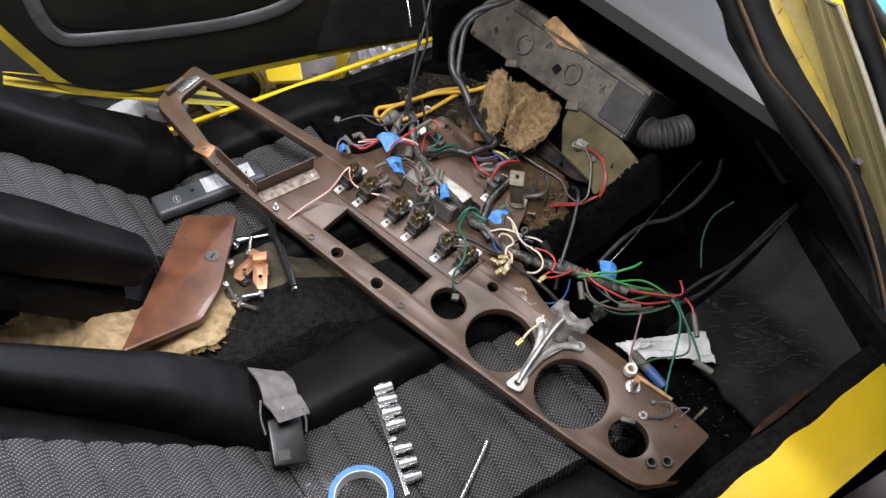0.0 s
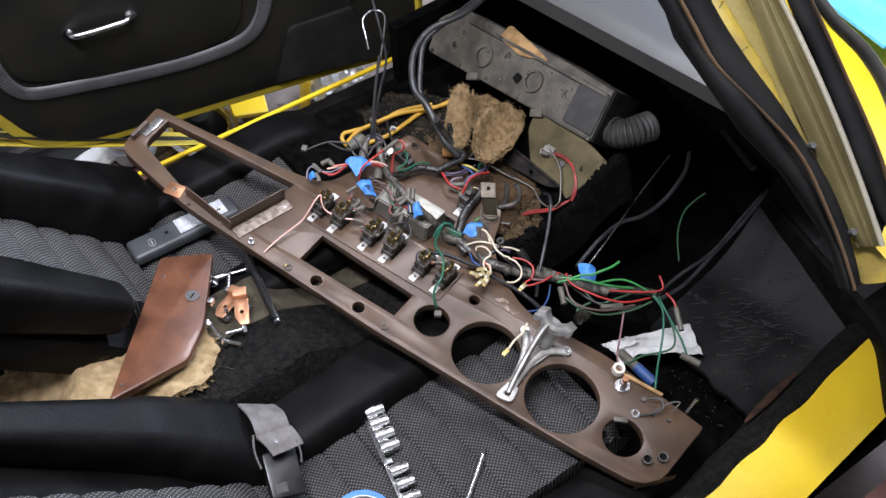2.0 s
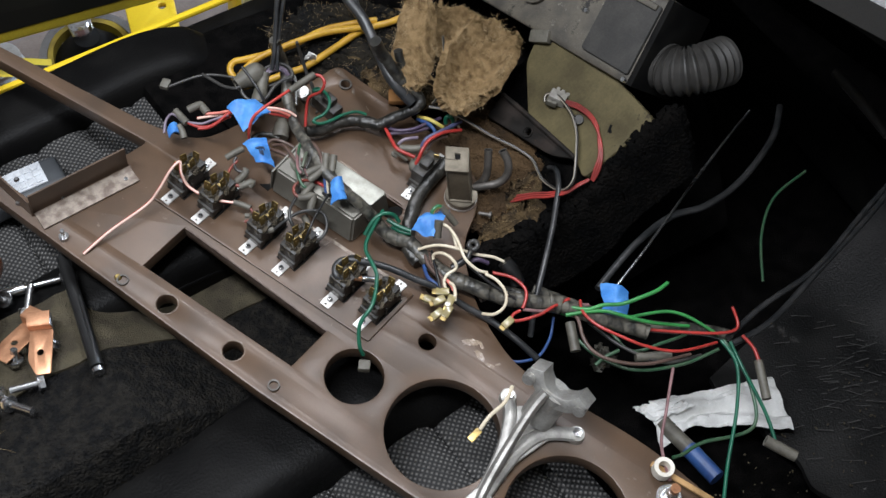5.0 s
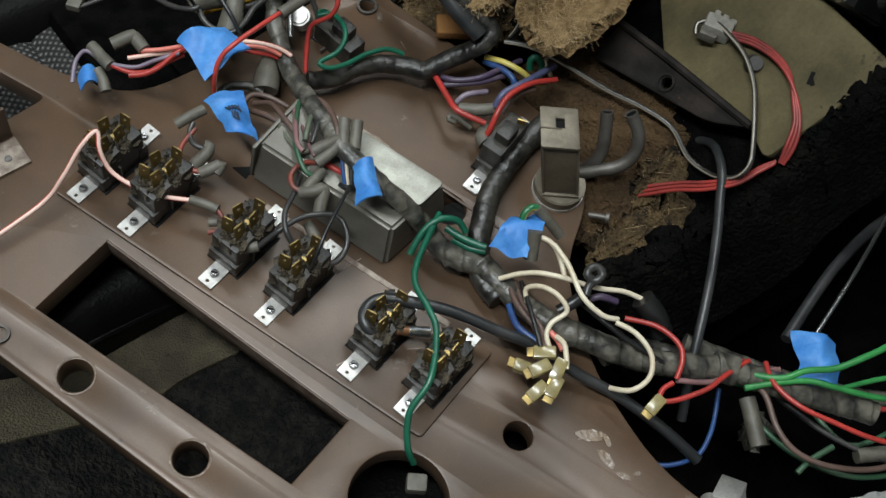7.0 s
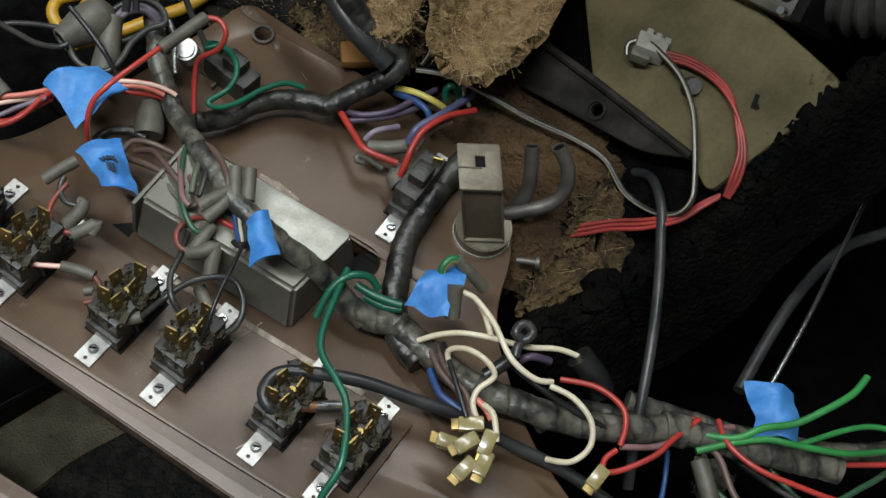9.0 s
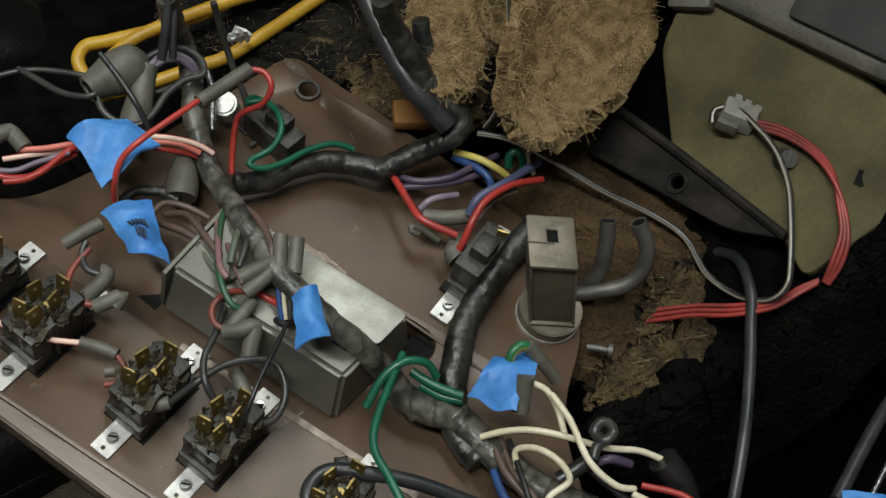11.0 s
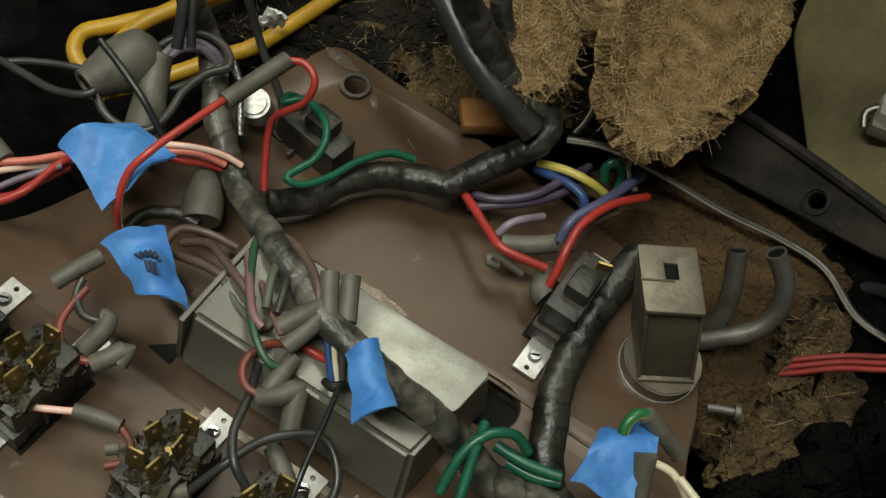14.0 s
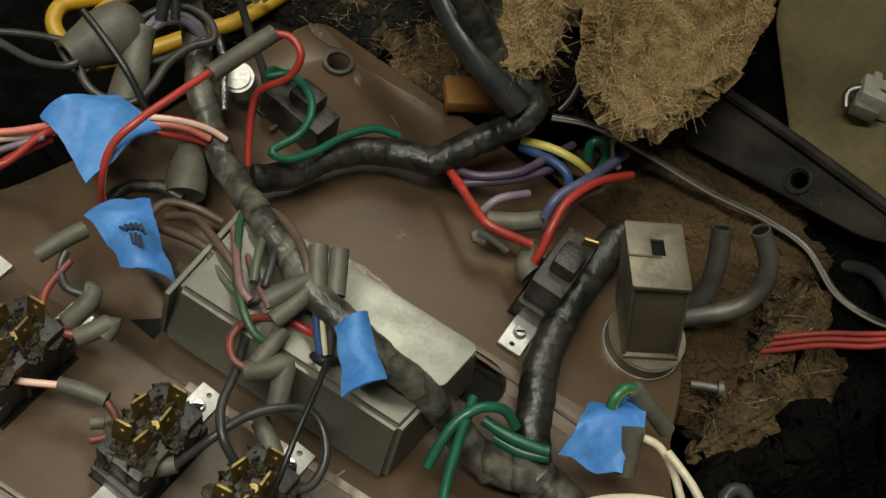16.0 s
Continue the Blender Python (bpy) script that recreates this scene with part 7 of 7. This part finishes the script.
torch = thing("work_light", TORCH, "dark grey LED work light lying on the passenger seat", "work light")
part("body", box(0.172, 0.042, 0.020, ONE, 0.007, None, 3), "lamp_grey", torch)
part("window", box(0.078, 0.030, 0.002, at(0.030, 0.002, 0.0196), 0.0008), "led_window", torch, "clear ribbed LED window")
for i in range(9):
    for k in range(3):
        part("lens_bead", box(0.0064, 0.0074, 0.0012, at(-0.002 + 0.0080 * i, -0.007 + 0.009 * k, 0.0214), 0.0004), "led_window", torch)
badge = pipe(0.0085, 0.0072, 0.0006, ONE)
bmesh.ops.scale(badge, vec=(0.65, 1, 1), verts=badge.verts)
badge.transform(at(-0.052, -0.004, 0.0200))
part("badge", badge, "zinc", torch, "plain oval badge")
part("badge_bar", box(0.0024, 0.010, 0.0005, at(-0.052, -0.004, 0.0200, 0, 0, 0)), "zinc", torch)
part("button", rod(0.003, 0.001, at(-0.026, 0.002, 0.0200)), "black_plastic", torch)

RAIL = CAR @ at(-0.184, -0.180, 0.5045, 0, 0, 76)
rail = thing("socket_rail", RAIL, "chrome socket set clipped on a steel rail", "socket set")
part("strip", box(0.178, 0.006, 0.004, at(0, 0.013, 0), 0.001), "steel", rail)
for i, (x, r, l) in enumerate(((0.074, 0.0105, 0.026), (0.054, 0.0100, 0.026), (0.034, 0.0098, 0.026), (0.014, 0.0095, 0.026), (-0.024, 0.0085, 0.024), (-0.046, 0.0080, 0.024), (-0.068, 0.0078, 0.024))):
    sock = part("socket", pipe(r * 1.06, r * 0.6, l * 0.55, at(x, 0.012, r + 0.001, 90, 0, 0)), "chrome", rail, "chrome socket")
    part("drive_end", pipe(r * 0.86, r * 0.5, l * 0.45, at(x, 0.012 - l * 0.55, r + 0.001, 90, 0, 0)), "chrome", sock)
    part("groove", pipe(r * 1.01, r * 0.9, 0.002, at(x, 0.006, r + 0.001, 90, 0, 0)), "pipe_grey", sock)
part("clip", box(0.008, 0.012, 0.008, at(-0.006, 0.010, 0.002), 0.001), "steel", rail)

pick = thing("scriber", CAR, "slim steel scriber lying on the woven seat", "scriber")
part("shaft", sweep([(-0.088, -0.252, 0.508), (-0.120, -0.275, 0.508), (-0.20, -0.330, 0.509)], 0.0042, 12, 0.01), "steel", pick)
part("tip", sweep([(-0.077, -0.244, 0.507), (-0.083, -0.2485, 0.508), (-0.090, -0.2535, 0.508)], 0.0038, 12, 0.003, 1.0, lambda k: 0.35 + 0.75 * k), "pipe_grey", pick)
roll = thing("tape_roll", CAR @ at(-0.272, -0.238, 0.502, 4, -3, 0), "roll of blue masking tape on the seat", "tape roll")
part("tape", pipe(0.042, 0.035, 0.022, ONE, 56), "blue_tape", roll)
part("core", pipe(0.035, 0.0335, 0.0215, ONE, 56), "paper", roll, "pale cardboard core")
bag = thing("plastic_bag", CAR, "small clear plastic bag of black clips on the seat", "plastic bag")
film = part("film", sheet(lambda s, t: (-0.375 + 0.092 * s + 0.012 * t, -0.182 - 0.036 * t - 0.012 * s * 0, 0.512 + 0.004 * noise.noise(Vector((s * 6, t * 5, 2))) + 0.003 * math.sin(s * 9)), 24, 14, 0.0008), "clear_plastic", bag, "crinkled clear film")
film.visible_shadow = False
for x, y in ((-0.345, -0.197), (-0.325, -0.205), (-0.338, -0.210)):
    part("clip", box(0.010, 0.006, 0.005, at(x, y, 0.505, 0, 0, 40), 0.001), "black_plastic", bag)

buckle = thing("seat_belt_buckle", CAR, "grey webbing seat belt with a black buckle over the bolster", "seat belt")
def draped(a, b, c, d, lift, sag=0.0):
    a, b, c, d = Vector(a), Vector(b), Vector(c), Vector(d)

    def skin(s, t):
        p = (a * (1 - s) + b * s) * (1 - t) + (d * (1 - s) + c * s) * t
        return p + Vector((0.25, -0.35, 1.0)).normalized() * (lift + sag * math.sin(math.pi * t) + 0.0012 * noise.noise(p * 80))

    return skin


part("webbing", sheet(lambda s, t: draped((-0.322, -0.016, 0.566), (-0.278, -0.030, 0.540), (-0.286, -0.092, 0.560), (-0.331, -0.086, 0.572), 0.010, 0.014)(s, 1 - t), 20, 14, 0.0022), "webbing", buckle, "faded grey webbing")
part("fold", sheet(lambda s, t: draped((-0.331, -0.085, 0.577), (-0.283, -0.088, 0.562), (-0.282, -0.116, 0.552), (-0.326, -0.115, 0.564), 0.012, 0.003)(s, 1 - t), 14, 10, 0.0035), "webbing", buckle, "stitched fold of webbing")
part("buckle_body", box(0.046, 0.062, 0.018, at(-0.322, -0.124, 0.530, 22, 14, -14), 0.004), "black_plastic", buckle, "black buckle body")
part("badge", box(0.016, 0.013, 0.0006, at(-0.322, -0.124, 0.530, 22, 14, -14) @ at(-0.008, -0.018, 0.0179)), "hose_rubber", buckle)
part("loop", sweep([(-0.331, -0.086, 0.592), (-0.341, -0.104, 0.583), (-0.345, -0.124, 0.572)], 0.0018, 8, 0.004), "steel", buckle)
part("loop", sweep([(-0.286, -0.112, 0.570), (-0.288, -0.124, 0.560), (-0.294, -0.134, 0.550)], 0.0016, 8, 0.004), "steel", buckle)
for x, y, z in ((-0.311, -0.104, 0.5785), (-0.290, -0.100, 0.5720)):
    part("rivet", rod(0.0038, 0.003, at(x, y, z, 20, 20, 0), 0.0028, 14), "steel", buckle)

# ---- footwell litter ----
tissue = thing("paper_towel", CAR, "crumpled white paper towel in the footwell", "paper towel")
part("sheet", sheet(lambda s, t: (0.211 + 0.112 * s - 0.024 * t, -0.179 - 0.050 * s - 0.048 * t * (0.55 + 0.45 * abs(2 * s - 0.8)), 0.432 + 0.010 * noise.noise(Vector((s * 5, t * 4, 1))) + 0.005 * abs(noise.noise(Vector((s * 13, t * 11, 6))))), 34, 18, 0.0014), "paper", tissue)
part("corner", sheet(lambda s, t: (0.194 + 0.036 * s + 0.006 * t, -0.176 - 0.022 * t - 0.016 * s, 0.434 + 0.014 * s * t + 0.006 * noise.noise(Vector((s * 6, t * 6, 4)))), 14, 12, 0.0014), "paper", tissue)
marker = thing("marker_pen", CAR, "blue and grey marker pen under the dash panel", "pen")
part("barrel", sweep([(0.205, -0.205, 0.436), (0.206, -0.240, 0.436)], 0.0075, 14, 0.01), "grey_sleeve", marker)
part("cap", sweep([(0.206, -0.240, 0.436), (0.206, -0.278, 0.436)], 0.0082, 14, 0.01), "blue_wire", marker, "blue cap")
lone("foam_scrap", sheet(lambda s, t: (0.196 + 0.022 * s, -0.124 + 0.026 * t * (0.5 + s * 0.5), 0.432 + 0.008 * noise.noise(Vector((s * 7, t * 7, 3)))), 10, 10, 0.004), "grey_sleeve", CAR, "torn grey foam scrap on the carpet", "foam scrap")
part("pedal_rod", sweep([(0.503, -0.086, 0.622), (0.494, -0.128, 0.620), (0.484, -0.170, 0.618)], 0.0055, 12, 0.01), "hose_rubber", car, "dull grey pedal lever")
marks = None
rng = random.Random(12)
for i in range(130):
    x, y = rng.gauss(0.415, 0.050), rng.gauss(-0.285, 0.040)
    marks = box(rng.uniform(0.004, 0.022), rng.uniform(0.0003, 0.0008), 0.0004, at(x, y, 0.4195 + max(0, (x - 0.285) / 0.33 - 0.45) ** 1.6 * 0.30, 0, 0, rng.gauss(-32, 14)), 0.0, marks)
lone("scuff_mark", marks, "scuff_grey", CAR, "pale grey scuff marks across the rubber mat", "scuff marks", kind="stuff")
crumbs = None
rng = random.Random(8)
for i in range(150):
    crumbs = box(rng.uniform(0.0008, 0.003), rng.uniform(0.0006, 0.0016), 0.0008, at(rng.uniform(0.20, 0.54), rng.uniform(-0.385, -0.265), 0.4195, 0, 0, rng.uniform(0, 180)), 0.0, crumbs)
lone("litter", crumbs, "grey_carpet", CAR, "pale crumbs and dust specks on the mat", "litter", kind="stuff")
bulb = thing("bulb_holder", DASH, "cream plastic bulb holder on a wooden strip", "bulb holder")
part("strip", box(0.078, 0.005, 0.003, at(0.340, 0.0145, 0.001, 0, 0, 2), 0.0008), "balsa", bulb, "pale wooden strip")
part("cup", pipe(0.0085, 0.0050, 0.010, at(0.311, 0.012, 0.004)), "bulb_holder", bulb)

# ---- seen through the open door, on the garage floor ----
def floor_thing(name, x, y, label, category):
    return thing(name, CAR @ at(x, y, 0.1), label, category)


crate = floor_thing("cardboard_sheet", -0.13, 0.90, "red-brown hardboard sheet on the garage floor", "board")
part("board", box(0.42, 0.22, 0.016, at(0, 0, 0, 0, 0, -6), 0.002), "red_floor", crate)
packet = floor_thing("plastic_packet", -0.185, 1.03, "white plastic packet on the garage floor", "packet")
part("film", sheet(lambda s, t: (-0.12 + 0.26 * s, -0.05 + 0.11 * t, 0.032 + 0.02 * noise.noise(Vector((s * 5, t * 4, 9)))), 24, 12, 0.006), "paper", packet)
jar = floor_thing("glass_jar", -0.080, 0.985, "small clear glass jar on the garage floor", "jar")
part("glass", rod(0.045, 0.05, at(0, 0, 0.016), 0.05, 28, None, 0.008), "led_window", jar)
part("lid", rod(0.046, 0.012, at(0, 0, 0.066), None, 28, None, 0.003), "zinc", jar, "bright metal lid")
chain = floor_thing("pull_cord", -0.145, 0.965, "thin pale cord with a looped end", "cord")
part("cord", sweep([(0.02, 0.05, 0.03), (0.012, 0.03, 0.02), (0.016, 0.01, 0.018), (0.002, 0.0, 0.02), (-0.004, -0.014, 0.019), (0.012, -0.022, 0.018), (0.02, -0.008, 0.019), (0.012, 0.004, 0.018)], 0.0022, 8), "bulb_holder", chain)
reel = floor_thing("headlamp_shell", 0.060, 0.945, "chrome headlamp shell lying on the garage floor", "headlamp")
part("rim", pipe(0.080, 0.068, 0.03, at(0, 0, 0.02, 14, 0, 0), 40), "chrome", reel)
part("inner_rim", pipe(0.066, 0.058, 0.02, at(0, 0, 0.03, 14, 0, 0), 40), "yellow_edge", reel)
part("bowl", rod(0.058, 0.06, at(0, 0, 0.03, 14, 0, 0), 0.02, 32), "black_rubber", reel)
part("cap", rod(0.018, 0.03, at(0, 0, 0.08), None, 20, None, 0.004), "chrome", reel)
frame_part = floor_thing("yellow_bracket", 0.165, 0.90, "yellow painted steel panel with cutouts on the garage floor", "car panel")
part("web", plate([rounded([(-0.045, -0.035, 0.006), (0.020, -0.055, 0.006), (0.042, 0.05, 0.006), (-0.030, 0.06, 0.01)]), circle(0.016, 0.010, 0.009, 20)], 0.012, 0.003, at(0, 0, 0.10, 10, 0, -8)), "yellow_paint", frame_part)
part("leg", box(0.016, 0.09, 0.09, at(0.0, 0, 0.0)), "yellow_edge", frame_part)
part("strut", box(0.010, 0.03, 0.10, at(0.108, -0.030, 0.0, 0, 10, 0), 0.002), "yellow_paint", frame_part)
part("rail", box(0.20, 0.008, 0.010, at(0.10, 0.050, 0.09, 0, 0, -6), 0.002), "yellow_paint", frame_part)
part("rail", box(0.09, 0.010, 0.012, at(-0.085, 0.085, 0.09, 0, 0, -4), 0.002), "yellow_paint", frame_part)
foil = floor_thing("foil_packet", 0.36, 0.885, "crumpled silver foil packet on the garage floor", "packet")
part("foil", sheet(lambda s, t: (-0.07 + 0.14 * s, -0.05 + 0.10 * t, 0.06 + 0.04 * noise.noise(Vector((s * 6, t * 6, 7)))), 20, 16, 0.004), "zinc", foil)
trolley = floor_thing("storage_crate", -0.42, 1.22, "black plastic storage crate by the wall", "crate")
part("base", box(0.55, 0.36, 0.10, at(0, 0, 0), 0.01), "black_plastic", trolley)
part("rim", box(0.57, 0.02, 0.02, at(0, -0.18, 0.10), 0.004), "hose_rubber", trolley)
felt("dirt_pile", CAR, 0.0, 0.93, 0.07, 0.05, 0, lambda x, y: 0.115 + 0.012 * (1 - x * x - y * y), "jute_dark", "heap of dirty brown rags on the garage floor", 21, 60)
